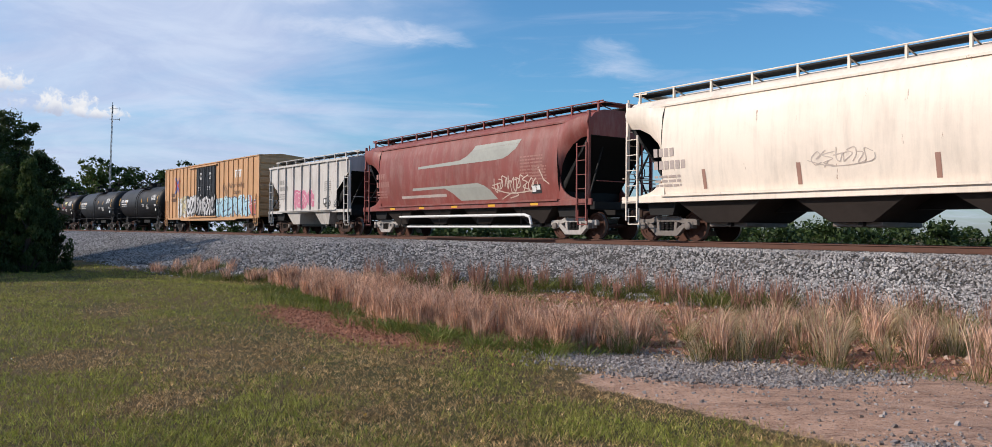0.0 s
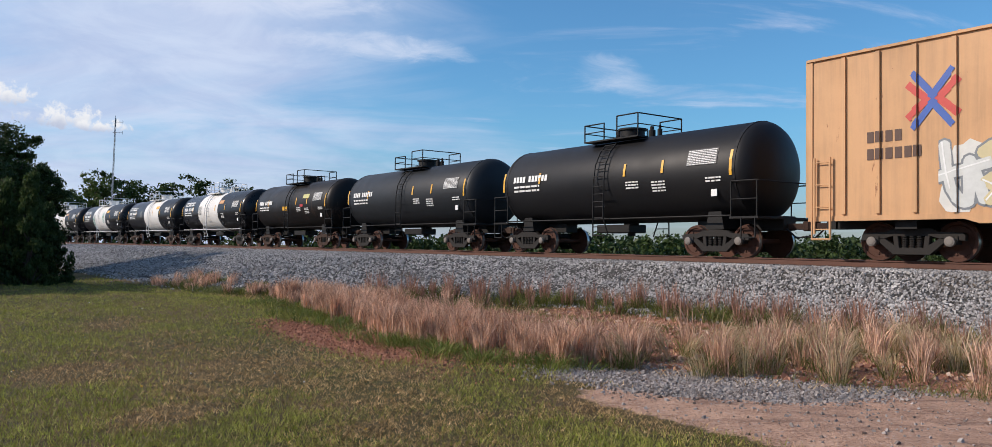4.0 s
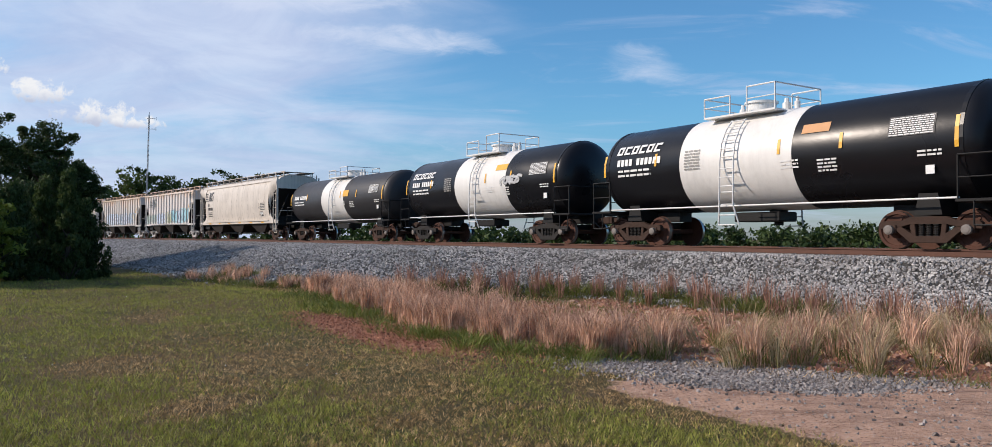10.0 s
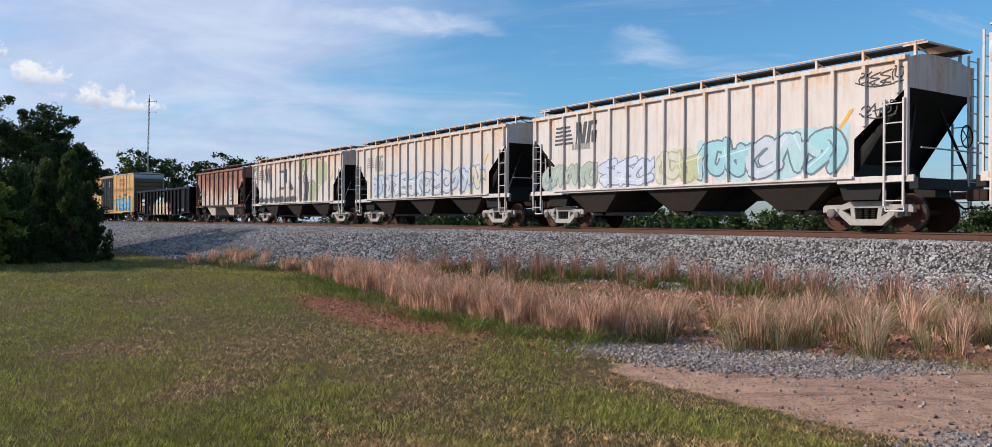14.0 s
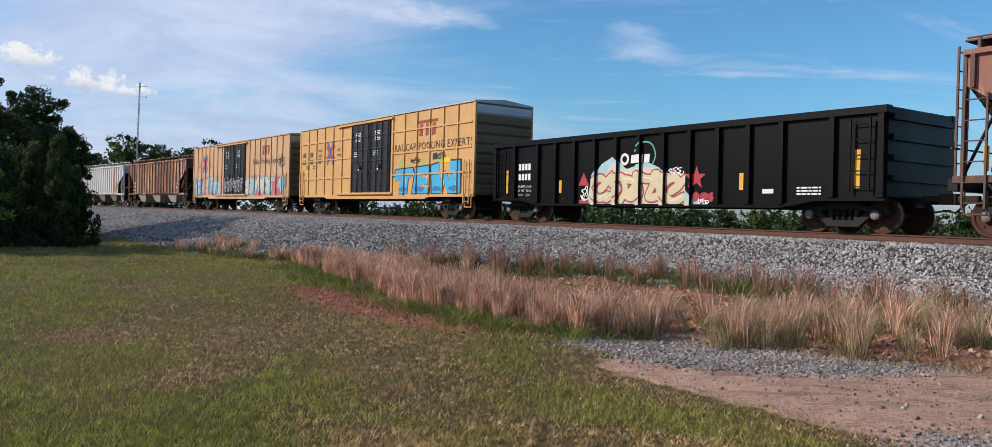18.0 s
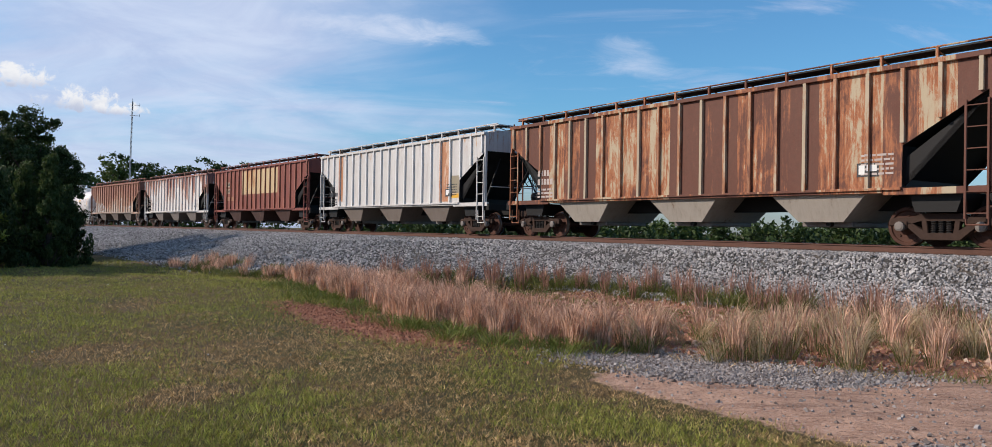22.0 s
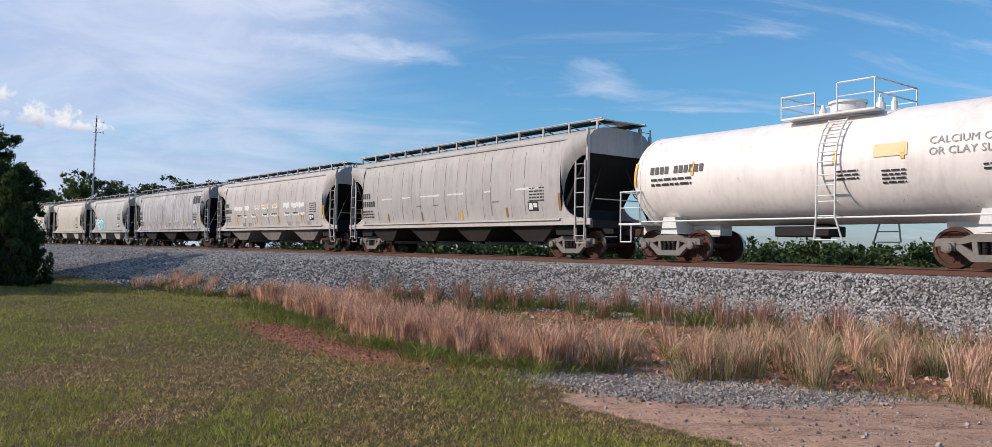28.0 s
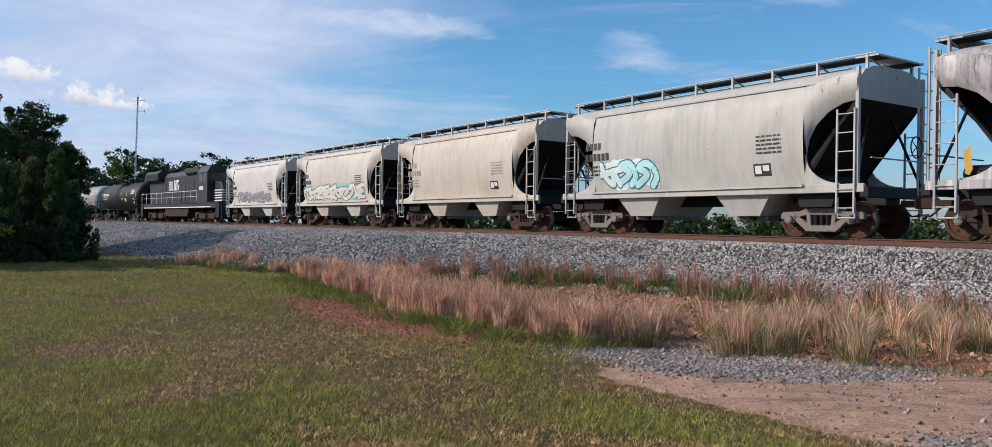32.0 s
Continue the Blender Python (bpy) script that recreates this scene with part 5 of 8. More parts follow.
        for y in (-1, 1):
            part("step_well", boxed(*sorted((k * (E - 0.1), k * (E - 0.9))), *sorted((y * 1.3, y * 1.55)), 0.45, 1.55), M["black_steel"], car)
    for y in (-1, 1):
        bm = bmesh.new()
        pipe(bm, (-E + 0.3, y * 1.5, 2.55), (E - 5.3, y * 1.5, 2.55), 0.022)
        pipe(bm, (-E + 0.3, y * 1.5, 2.1), (E - 5.3, y * 1.5, 2.1), 0.015)
        part("handrail", bm, white, car)
        for i in range(11):
            x = -E + 0.3 + (2 * E - 5.6) * i / 10
            part("stanchion", pipe(bmesh.new(), (x, y * 1.5, 1.6), (x, y * 1.5, 2.55), 0.022), white, car)
        for i in range(10):
            x = -E + 5.8 + (2 * E - 11.5) * i / 9
            part("hood_door", boxed(x - 0.4, x + 0.4, *sorted((y * 1.0, y * 1.02)), 1.75, 3.6), skin, car, "", 0.008)
        for i in range(6):
            z = 3.82 + 0.08 * i
            part("louvre", boxed(-E + 1.5, -E + 5.2, *sorted((y * 1.5, y * 1.52)), z, z + 0.04), M["black_steel"], car)
    part("exhaust", boxed(-2.2, -1.0, -0.3, 0.3, 4.35, 4.6), M["black_steel"], car, "", 0.03)
    for x in (-6.5, -5.2, 4.0):
        part("roof_fan", lathe_z(x, 0, 4.5, 0.5, 0.2), M["black_steel"], car)
    surf = lambda x, z: -1.022
    horse_mark(car, surf, -3.6, 2.75, 1.5, white)
    decal("cab_number", moved(bar_word(4, 0.28), E - 4.7, 2.6), white, car, lambda x, z: -1.502, 0.008, "cab number as plain bars")
    return car


def lathe_z(x, y, z, r, h):
    bm = lathe(bmesh.new(), [(0, r), (h, r), (h + 0.03, r * 0.8)], 14, "z")
    bmesh.ops.translate(bm, verts=bm.verts[:], vec=(x, y, z))
    return bm


# ---- the train ----
M["door_black"] = paint("door_black", (0.013, 0.013, 0.015), 0, 0.2, 0.45, 3)
M["glass_dark"] = plain("glass_dark", (0.02, 0.025, 0.03), 0.08, 0, 0.1)
COUPLINGS = [18.8, 36.63, 48.89, 69.6, 82.95, 96.3, 109.02, 123.66, 138.1, 152.75, 167.1, 181.45, 196.76, 214.84, 231.07, 247.02, 263.58, 276.46, 294.14,
             314.85, 335.88, 354.86, 372.92, 391.24, 409.46, 427.8, 441.02, 459.37, 477.74, 495.78, 508.57, 521.19, 533.86, 546.62, 568.95, 583.5, 597.85]
RAKE = []


def scrape(rng, x0, x1, z, h):
    """A ragged patch of scraped paint from x0 to x1, as short uneven strips."""
    n = max(2, int((x1 - x0) / 0.09))
    step = (x1 - x0) / n
    out, low, high = [], h * rng.uniform(0.5, 1.0), h * rng.uniform(0.5, 1.0)
    for i in range(n):
        low2, high2 = h * rng.uniform(0.35, 1.1), h * rng.uniform(0.45, 1.05)
        a = x0 + i * step
        out.append([(a, z - low), (a + step, z - low2), (a + step, z + high2), (a, z + high)])
        low, high = low2, high2
    return out


def seams(car, surf, places):
    """Stained upright weld seams of a smooth side."""
    for x in places:
        decal("seam", rect(x - 0.02, x + 0.02, 1.5, 3.75), spray((0.2, 0.185, 0.175)), car, surf, 0.004, "dark stained weld seam")


def scraped_sill():
    return paint("scraped_sill_paint", (0.52, 0.48, 0.45), 0.12, 0.3, 0.6, 54, rust_col=(0.5, 0.3, 0.18))


def join_train(car):
    RAKE.append(car)


def car_length():
    i = len(RAKE)
    return COUPLINGS[i] - COUPLINGS[i - 1] if i else 20.2


def run(t):
    """How far the train has gone at t seconds."""
    return 14.05873692 * t + 1.69640966 * t * t / 32 - 0.576173 * t ** 3 / 1024


RED_RUST, ORANGE_RUST = (0.2, 0.055, 0.03), (0.3, 0.11, 0.035)
WHITE = M["stencil_white"]


def stencils(car, surf, B, x, z, mat, n1=4, n2=6, size=0.25, seed=0, lines=3):
    """The owner's mark and number as bars, weights below, small print at the far end."""
    rng = random.Random(seed)
    decal("owner_mark", moved(bar_word(n1, size), x, z) + moved(bar_word(n2, size), x, z - size * 1.5), mat, car, surf, 0.008, "car number stencil as plain bars")
    decal("weight_stencil", moved(bar_lines(rng, lines, 1.0, 0.07, 0.13), x, z - size * 2.5), mat, car, surf, 0.008)
    decal("small_print", moved(bar_lines(rng, 5, 0.8, 0.05, 0.11), B - 2.9, z - 0.1), mat, car, surf, 0.008)
    decal("data_panel", rect(B - 3.0, B - 2.45, 1.62, 1.95), M["stencil_black"], car, surf, 0.008)
    decal("data_panel_print", rect(B - 2.95, B - 2.75, 1.68, 1.9) + rect(B - 2.7, B - 2.5, 1.75, 1.9), WHITE, car, surf, 0.012)


def build_train():
    # cream hopper with a long running board
    cream = paint("cream_paint", (0.88, 0.78, 0.66), 0.06, 0.22, 0.5, 1)
    car, surf, B, roof = hopper_car(car_length(), cream, "cream covered hopper car with faded lettering and a scribbled tag", "bogie_grey", 4, True, 0, 4.42, 1.5, seed=1, bay_mat=M["bay_shaded"], half=1.58, low=1.35)
    stencils(car, surf, B, -B + 1.2, 2.5, M["stencil_faint"], seed=1)
    rng = random.Random(3)
    decal("graffiti_tag", scrawl(-B + 6.4, -B + 7.9, 1.95, 0.4, 5, 0.022, 3), spray((0.56, 0.48, 0.42)), car, surf, 0.008, "thin grey sprayed tag")
    for x in (-B + 3.0, -B + 6.0, 0.2, 4.0):
        decal("rust_strip", rect(x, x + 0.12, 1.5, 2.05), spray((0.38, 0.22, 0.17)), car, surf, 0.008)
    join_train(car)
    # brown-red hopper with the grey winged mark
    red = paint("brown_red_paint", (0.255, 0.062, 0.05), 0.1, 0.3, 0.5, 2, pale=0.12)
    car, surf, B, roof = hopper_car(car_length(), red, "brown-red covered hopper car with a pale grey winged mark and graffiti", "bogie_pale", 4, True, 0, 4.42, 1.5, seed=2, reflect=5, bay_mat=M["bay_shaded"], half=1.58, low=1.35)
    grey = spray((0.36, 0.37, 0.33))
    up = [(-2.9, 2.94), (-2.85, 3.04), (0.4, 3.12), (0.9, 3.26), (1.28, 3.46), (1.47, 3.64), (4.43, 3.66), (4.13, 3.34), (3.66, 3.1), (3.33, 3.01), (2.83, 2.98)]
    dn = [(-3.4, 2.0), (-3.33, 2.12), (-0.72, 2.12), (1.66, 2.15), (2.12, 2.03), (2.48, 1.84), (2.91, 1.48), (0.37, 1.48), (-0.17, 1.8), (-0.72, 2.02)]
    decal("winged_mark", [up[:4] + up[4:], dn], grey, car, surf, 0.007, "pale grey winged stripe", 0.2)
    decal("faded_line", rect(-4.4, -0.66, 1.68, 1.8), M["stencil_faint"], car, surf, 0.007)
    stencils(car, surf, B, -B + 1.3, 2.65, M["stencil_rose"], seed=2)
    decal("print_block", moved(bar_lines(rng, 7, 1.3, 0.055, 0.12), B - 3.6, 2.95), M["stencil_rose"], car, surf, 0.008)
    rng = random.Random(12)
    pol = scrawl(2.7, 5.2, 1.75, 0.6, 7, 0.045, 12) + stroke(bowed([(3.2, 1.48), (3.9, 1.7), (4.2, 1.6), (3.7, 1.5)], 4), 0.04) + stroke([(5.5, 2.5), (5.75, 2.1), (6.0, 1.95)], 0.045)
    decal("graffiti_tag", pol, spray((0.62, 0.5, 0.42)), car, surf, 0.009, "pale sprayed tag that cannot be read")
    part("side_vent_pipe", tube(bmesh.new(), [(-4.6, -1.5, 0.86), (4.6, -1.5, 0.86), (4.9, -1.5, 0.78), (5.0, -1.5, 0.5)], 0.055, 8), M["white_paint"], car, "long white air pipe under the sill")
    part("side_vent_pipe", tube(bmesh.new(), [(-3.9, -1.5, 0.42), (5.0, -1.5, 0.42)], 0.045, 8), M["white_paint"], car, "lower white air pipe under the sill")
    for x in (-4.5, -1.2, 1.6, 4.4):
        part("pipe_hanger", pipe(bmesh.new(), (x, -1.5, 0.38), (x, -1.5, 1.15), 0.02), M["black_steel"], car)
    join_train(car)
    # short white two-bay hopper
    pale = paint("pale_grey_paint", (0.62, 0.59, 0.55), 0.1, 0.4, 0.55, 3)
    car, surf, B, roof = hopper_car(car_length(), pale, "pale grey two-bay covered hopper car with ribs and pink graffiti", "bogie_brown", 2, False, 9, 4.12, 1.45, seed=3, bay_mat=pale, cut_low=2.3, bay_w=0.27, bay_foot=0.45)
    stencils(car, surf, B, -B + 1.5, 2.9, M["stencil_grey"], seed=3)
    graffiti(car, surf, -1.5, 1.0, 1.4, 2.45, (0.62, 0.2, 0.3), (0.72, 0.6, 0.58), 31, 3, ((0.6, 0.16, 0.26),))
    decal("graffiti_tag", scrawl(2.3, 3.0, 1.55, 0.5, 3, 0.035, 5) + scrawl(3.5, 4.0, 1.5, 0.35, 3, 0.03, 6) + scrawl(-4.3, -3.7, 1.55, 0.4, 3, 0.03, 7), M["stencil_black"], car, surf, 0.009, "small black sprayed tags")
    join_train(car)
    # orange boxcar
    tan = paint("tan_orange_paint", (0.6, 0.34, 0.165), 0.08, 0.3, 0.55, 4)
    car, surf, E = box_car(car_length(), tan, "faded orange boxcar with black doors and graffiti along the bottom", "bogie_black", 22, 5.0, (-1.9, 1.9), 4)
    cross_mark(car, surf, -6.4, 3.6, 1.0)
    tri_mark(car, surf, 5.3, 3.7, 0.8, WHITE)
    slogan(car, surf, "Railcar Pooling", 4.3, 3.05, 0.46, M["lettering_brown"])
    slogan(car, surf, "Experts", 5.2, 2.6, 0.42, M["lettering_brown"])
    decal("owner_mark", moved(bar_word(4, 0.26), -7.9, 2.75) + moved(bar_word(6, 0.26), -7.9, 2.35), M["lettering_brown"], car, surf, 0.008, "car number stencil as plain bars")
    graffiti(car, surf, -6.2, -2.2, 1.1, 2.7, (0.6, 0.62, 0.6), (0.2, 0.22, 0.24), 41, 5, ((0.66, 0.66, 0.62), (0.6, 0.52, 0.3)))
    decal("graffiti_tag", scrawl(3.3, 4.1, 2.5, 0.8, 3, 0.03, 46), M["lettering_brown"], car, surf, 0.009)
    graffiti(car, lambda x, z: -1.6, -3.9, 1.9, 1.2, 2.7, (0.6, 0.6, 0.6), (0.03, 0.03, 0.035), 42, 8, ((0.4, 0.4, 0.4), (0.3, 0.08, 0.12)), cloud=(0.02, 0.02, 0.022))
    graffiti(car, surf, 2.0, 8.9, 1.08, 2.45, (0.38, 0.62, 0.72), (0.08, 0.1, 0.2), 43, 7, ((0.5, 0.7, 0.74), (0.62, 0.4, 0.3), (0.6, 0.16, 0.14)))
    join_train(car)
    # three dark tank cars
    gunmetal = paint("gunmetal_paint", (0.011, 0.011, 0.0125), 0.0, 0.2, 0.5, 5, spec=0.25)
    for k, (lab, m) in enumerate((("dark grey tank car with yellow strips and a top railing", gunmetal),
                                  ("grey-black tank car with white stencils", paint("slate_paint", (0.017, 0.02, 0.024), 0.02, 0.15, 0.5, 6, spec=0.25)),
                                  ("brown-black tank car with stained shell and white stencils", paint("brown_black_paint", (0.009, 0.0075, 0.007), 0.3, 0.15, 0.45, 7, rust_col=(0.03, 0.018, 0.013), spec=0.25)))):
        car, surf, H, zc = tank_car(car_length(), m, lab, "bogie_brown" if k == 2 else "bogie_black", seed=20 + k)
        if k == 2:
            decal("sticker", rect(1.9, 2.7, zc + 0.35, zc + 0.58), spray((0.55, 0.52, 0.2)), car, surf, 0.014)
            decal("sticker", rect(-0.9, -0.2, zc - 0.28, zc - 0.05), M["yellow_strip"], car, surf, 0.014)
            decal("sticker", rect(1.6, 2.0, zc - 0.12, zc + 0.02), spray((0.5, 0.04, 0.04)), car, surf, 0.014)
        join_train(car)
    # five black tank cars with a white band
    band = paint("white_band_paint", (0.78, 0.76, 0.72), 0.0, 0.14, 0.45, 8)
    for k, (at, b0, b1) in enumerate(((0.1, -2.4, 1.55), (0.9, -1.2, 2.55), (0.0, -2.5, 1.45), (0.0, -2.5, 1.45), (0.85, -1.4, 2.5))):
        gloss = paint("tank_black_paint", (0.009, 0.009, 0.011), 0.0, 0.12, 0.3, 9 + k, spec=0.3)
        car, surf, H, zc = tank_car(car_length(), gloss, "glossy black tank car with a broad white band and white railings", "bogie_brown" if k % 2 else "bogie_black",
                                    (b0, b1, band), seed=30 + k, trim=M["white_paint"], dome=-0.6 + at)
        swoop_mark(car, surf, -H + 1.0, zc + 0.5, 1.0, WHITE)
        decal("sticker", rect(1.7, 2.5, zc + 0.5, zc + 0.74), M["yellow_strip"] if k % 3 else spray((0.6, 0.3, 0.12)), car, surf, 0.014)
        rng = random.Random(k)
        decal("small_stencil", moved(bar_lines(rng, 7, 0.6, 0.05, 0.09), -2.3, zc + 0.35), M["stencil_grey"], car, surf, 0.016)
        if k == 2:
            for x0, z0 in ((-2.4, zc - 0.75), (0.7, zc - 0.3)):
                p = [(x0 + 0.1 * (i % 3), z0 + 0.13 * i) for i in range(8)]
                decal("graffiti_tag", stroke([(a + 0.1 * math.sin(9 * b), b) for a, b in p], 0.035) + scrawl(x0, x0 + 0.5, z0, 0.9, 3, 0.03, 7), spray((0.03, 0.35, 0.3)), car, surf, 0.017, "thin green sprayed tag")
        if k == 4:
            graffiti(car, surf, 2.2, 3.6, zc - 0.15, zc + 0.25, (0.5, 0.5, 0.5), (0.2, 0.2, 0.2), 55, 3)
        join_train(car)
    # older tank car with a narrow band
    old = paint("weathered_black_paint", (0.032, 0.031, 0.033), 0.0, 0.35, 0.45, 15)
    car, surf, H, zc = tank_car(car_length(), old, "weathered black tank car with a narrow white band", "bogie_brown", (-1.6, 1.45, band), seed=40, R=1.37, zc=2.4, trim=M["white_paint"], rail_k=0.6)
    decal("sticker", rect(1.4, 2.1, zc + 0.1, zc + 0.45), M["yellow_strip"], car, surf, 0.014)
    join_train(car)
    # beige hopper with striped sign
    beige = paint("beige_paint", (0.68, 0.61, 0.53), 0.04, 0.25, 0.5, 16)
    car, surf, B, roof = hopper_car(car_length(), beige, "beige three-bay covered hopper car with a striped black sign", "bogie_brown", 3, True, 0, 4.36, 1.4, welds=12, seed=4, reflect=6, bay_mat=M["bay_shaded"])
    horse_mark(car, surf, -B + 1.05, 3.0, 1.2, M["stencil_black"])
    stencils(car, surf, B, -B + 2.1, 2.6, M["stencil_black"], 2, 6, 0.22, 4)
    slogan(car, surf, "HC114", B - 3.3, 2.15, 0.24, M["stencil_grey"])
    join_train(car)
    # three ribbed hoppers with graffiti
    for k in range(3):
        m = weathered("chalky_grey_paint", ((0.72, 0.67, 0.63), (0.68, 0.63, 0.58), (0.7, 0.65, 0.6))[k], (0.68, 0.52, 0.4), (0.6, 0.4, 0.27), 17 + k, (0.15, 0.25, 0.35)[k], 0.11, 0.03, 0.83, 0.3)
        car, surf, B, roof = hopper_car(car_length(), m, "chalky grey ribbed hopper car with striped sign and faint graffiti", "bogie_pale", 3, False, 17, 4.22, 1.3, seed=5 + k, bay_mat=M["bay_shaded"], cut_low=2.25, bay_w=0.36)
        horse_mark(car, surf, -B + 1.3, 2.95, (1.25, 1.0, 1.25)[k], M["stencil_grey"] if k == 1 else M["sign_slate"])
        if k == 0:
            graffiti(car, surf, -6.6, -3.6, 1.38, 2.3, (0.42, 0.5, 0.44), (0.3, 0.34, 0.3), 59, 4, ((0.55, 0.58, 0.55),))
            graffiti(car, surf, -3.4, -0.9, 1.38, 2.35, (0.58, 0.66, 0.78), (0.25, 0.3, 0.42), 60, 3, ((0.66, 0.68, 0.7),))
            graffiti(car, surf, -0.7, 1.0, 1.38, 2.4, (0.5, 0.52, 0.32), (0.42, 0.4, 0.28), 63, 2, ((0.6, 0.6, 0.5),))
            graffiti(car, surf, 1.0, 5.7, 1.38, 2.6, (0.32, 0.6, 0.66), (0.15, 0.2, 0.26), 64, 5, ((0.42, 0.64, 0.68), (0.56, 0.64, 0.72)))
            decal("graffiti_tag", scrawl(6.0, 7.1, 3.5, 0.35, 4, 0.03, 21) + scrawl(6.1, 6.9, 2.75, 0.35, 3, 0.03, 22), M["stencil_black"], car, surf, 0.009, "small black sprayed tags")
        elif k == 1:
            graffiti(car, surf, -B + 2.2, B - 1.6, 1.38, 2.55, (0.6, 0.62, 0.66), (0.2, 0.26, 0.36), 61, 9, ((0.5, 0.6, 0.7), (0.66, 0.6, 0.46)))
        else:
            slate, moss = M["sign_slate"], spray((0.42, 0.46, 0.28))
            decal("graffiti_patch", rect(-1.42, -1.2, 2.3, 4.1) + rect(-1.18, -0.98, 2.6, 3.5) + rect(-2.1, -1.2, 3.3, 3.45) + rect(-2.1, -1.2, 2.2, 2.35), slate, car, surf, 0.005, "slate-grey painted bars")
            decal("graffiti_patch", [[(-0.6, 4.1), (-0.1, 4.08), (-0.5, 3.3)], [(-0.6, 2.9), (0.15, 2.2), (-0.55, 2.0)], [(-3.9, 4.0), (-3.75, 4.0), (-3.6, 2.5), (-3.75, 2.1), (-4.0, 2.4)]], slate, car, surf, 0.005)
            decal("graffiti_patch", [[(1.15, 4.15), (1.52, 4.1), (1.5, 1.4), (1.3, 1.4), (1.2, 2.6), (0.9, 2.85), (1.1, 3.2)], [(2.0, 3.4), (2.3, 3.0), (2.6, 2.3), (2.4, 1.4), (1.7, 1.4), (1.95, 2.2)]], slate, car, surf, 0.0055, "slate-grey painted mural shapes")
            decal("graffiti_patch", [blob(random.Random(5), 2.0, 3.6, 0.55, 0.5, 14, 0.15), [(1.55, 4.0), (2.4, 4.0), (2.4, 3.8), (1.55, 3.7)], [(2.5, 1.4), (3.6, 1.4), (4.2, 2.2), (3.2, 2.6), (2.7, 2.2)], blob(random.Random(6), 4.4, 3.0, 0.9, 0.8, 14, 0.2)], moss, car, surf, 0.004, "faded moss-green painted mural shapes")
            low_row = [blob(random.Random(40 + q), -5.6 + 0.95 * q, 1.55, 0.5, 0.2, 12, 0.25) for q in range(7)]
            decal("graffiti_patch", low_row, slate, car, surf, 0.006)
            decal("graffiti_patch", [blob(random.Random(70 + q), -2.9 + 1.15 * q, 1.85, 0.42, 0.4, 12, 0.2) for q in range(4)], spray((0.66, 0.58, 0.45)), car, surf, 0.005)
            decal("graffiti_lines", stroke(bowed([(1.6, 3.5), (2.1, 3.8), (2.2, 3.2), (1.7, 2.9), (2.0, 2.4), (3.2, 2.6), (3.8, 2.0)], 5), 0.04) + stroke(bowed([(3.2, 3.9), (3.8, 4.0), (4.4, 3.8)], 4), 0.05), M["stencil_black"], car, surf, 0.009, "thin dark painted lines")
            decal("graffiti_patch", [disc((-6.75, 3.45), 0.42, 20)], spray((0.1, 0.2, 0.2)), car, surf, 0.006)
            decal("graffiti_tag", scrawl(-7.05, -6.5, 3.25, 0.4, 3, 0.05, 31), WHITE, car, surf, 0.011, "round sprayed badge in white and teal")
        decal("yellow_edge", [[(B - 2.05, 2.1), (B - 1.95, 2.1), (B - 1.3, 3.0), (B - 1.4, 3.0)]], M["yellow_strip"], car, surf, 0.007)
        decal("owner_mark", moved(bar_word(6, 0.2), -B + 2.3, 2.75), M["stencil_grey"], car, surf, 0.008, "car number stencil as plain bars")
        join_train(car)
    # rusty short hopper
    m = weathered("rust_white_paint", (0.6, 0.52, 0.46), (0.4, 0.19, 0.125), (0.25, 0.09, 0.06), 21, 0.85, 0.13, 0.06, 1.1)
    worn = paint("worn_rib_paint", (0.12, 0.07, 0.055), 0.4, 0.5, 0.7, 63)
    chalk = paint("chalk_bay_paint", (0.62, 0.56, 0.48), 0.12, 0.3, 0.6, 64)
    car, surf, B, roof = hopper_car(car_length(), m, "short rust-red two-bay hopper car with worn white paint", "bogie_black", 2, False, 10, 4.15, 1.3, seed=9, rib_mat=worn, bay_mat=chalk, cut_low=2.4, bay_w=0.26, bay_foot=0.42, sill=worn)
    stencils(car, surf, B, -B + 1.0, 2.5, M["stencil_grey"], seed=9)
    arch = []
    for i in range(16):
        if i not in (7, 11):
            u = (i - 7.5) / 7.5
            arch += moved(bar_word(1, 0.3), -0.1 + u * 3.0 * B / 5.0, 3.42 - 0.12 * u * u)
    decal("owner_mark", arch, M["lettering_brown"], car, surf, 0.007, "faded owner's name as plain bars")
    for x in (-B + 0.5, 0.9, B - 1.55):
        decal("reflector", rect(x - 0.06, x + 0.06, 1.42, 1.95), M["yellow_strip"], car, surf, 0.008)
    decal("soot_spot", [blob(random.Random(8 + k), x, 1.5, 0.16, 0.1, 10, 0.2) for k, x in enumerate((-1.6, 1.9))], M["stencil_grey"], car, surf, 0.007)
    join_train(car)
    # black gondola
    coal = paint("gondola_black_paint", (0.004, 0.004, 0.0048), 0.01, 0.05, 0.4, 22, spec=0.14)
    car, surf, E = gondola_car(car_length(), coal, "black high-sided gondola car with bright graffiti")
    sand, blood, ice = (0.66, 0.58, 0.38), (0.36, 0.05, 0.06), (0.35, 0.6, 0.62)
    decal("graffiti_ground", [[(-2.5, 0.66), (-2.3, 1.5), (-1.8, 2.0), (-1.2, 2.25), (-0.6, 1.8), (0.3, 2.0), (1.0, 1.75), (1.8, 1.3), (2.5, 0.66)]], spray(ice), car, surf, 0.003, "pale blue sprayed edge of the graffiti")
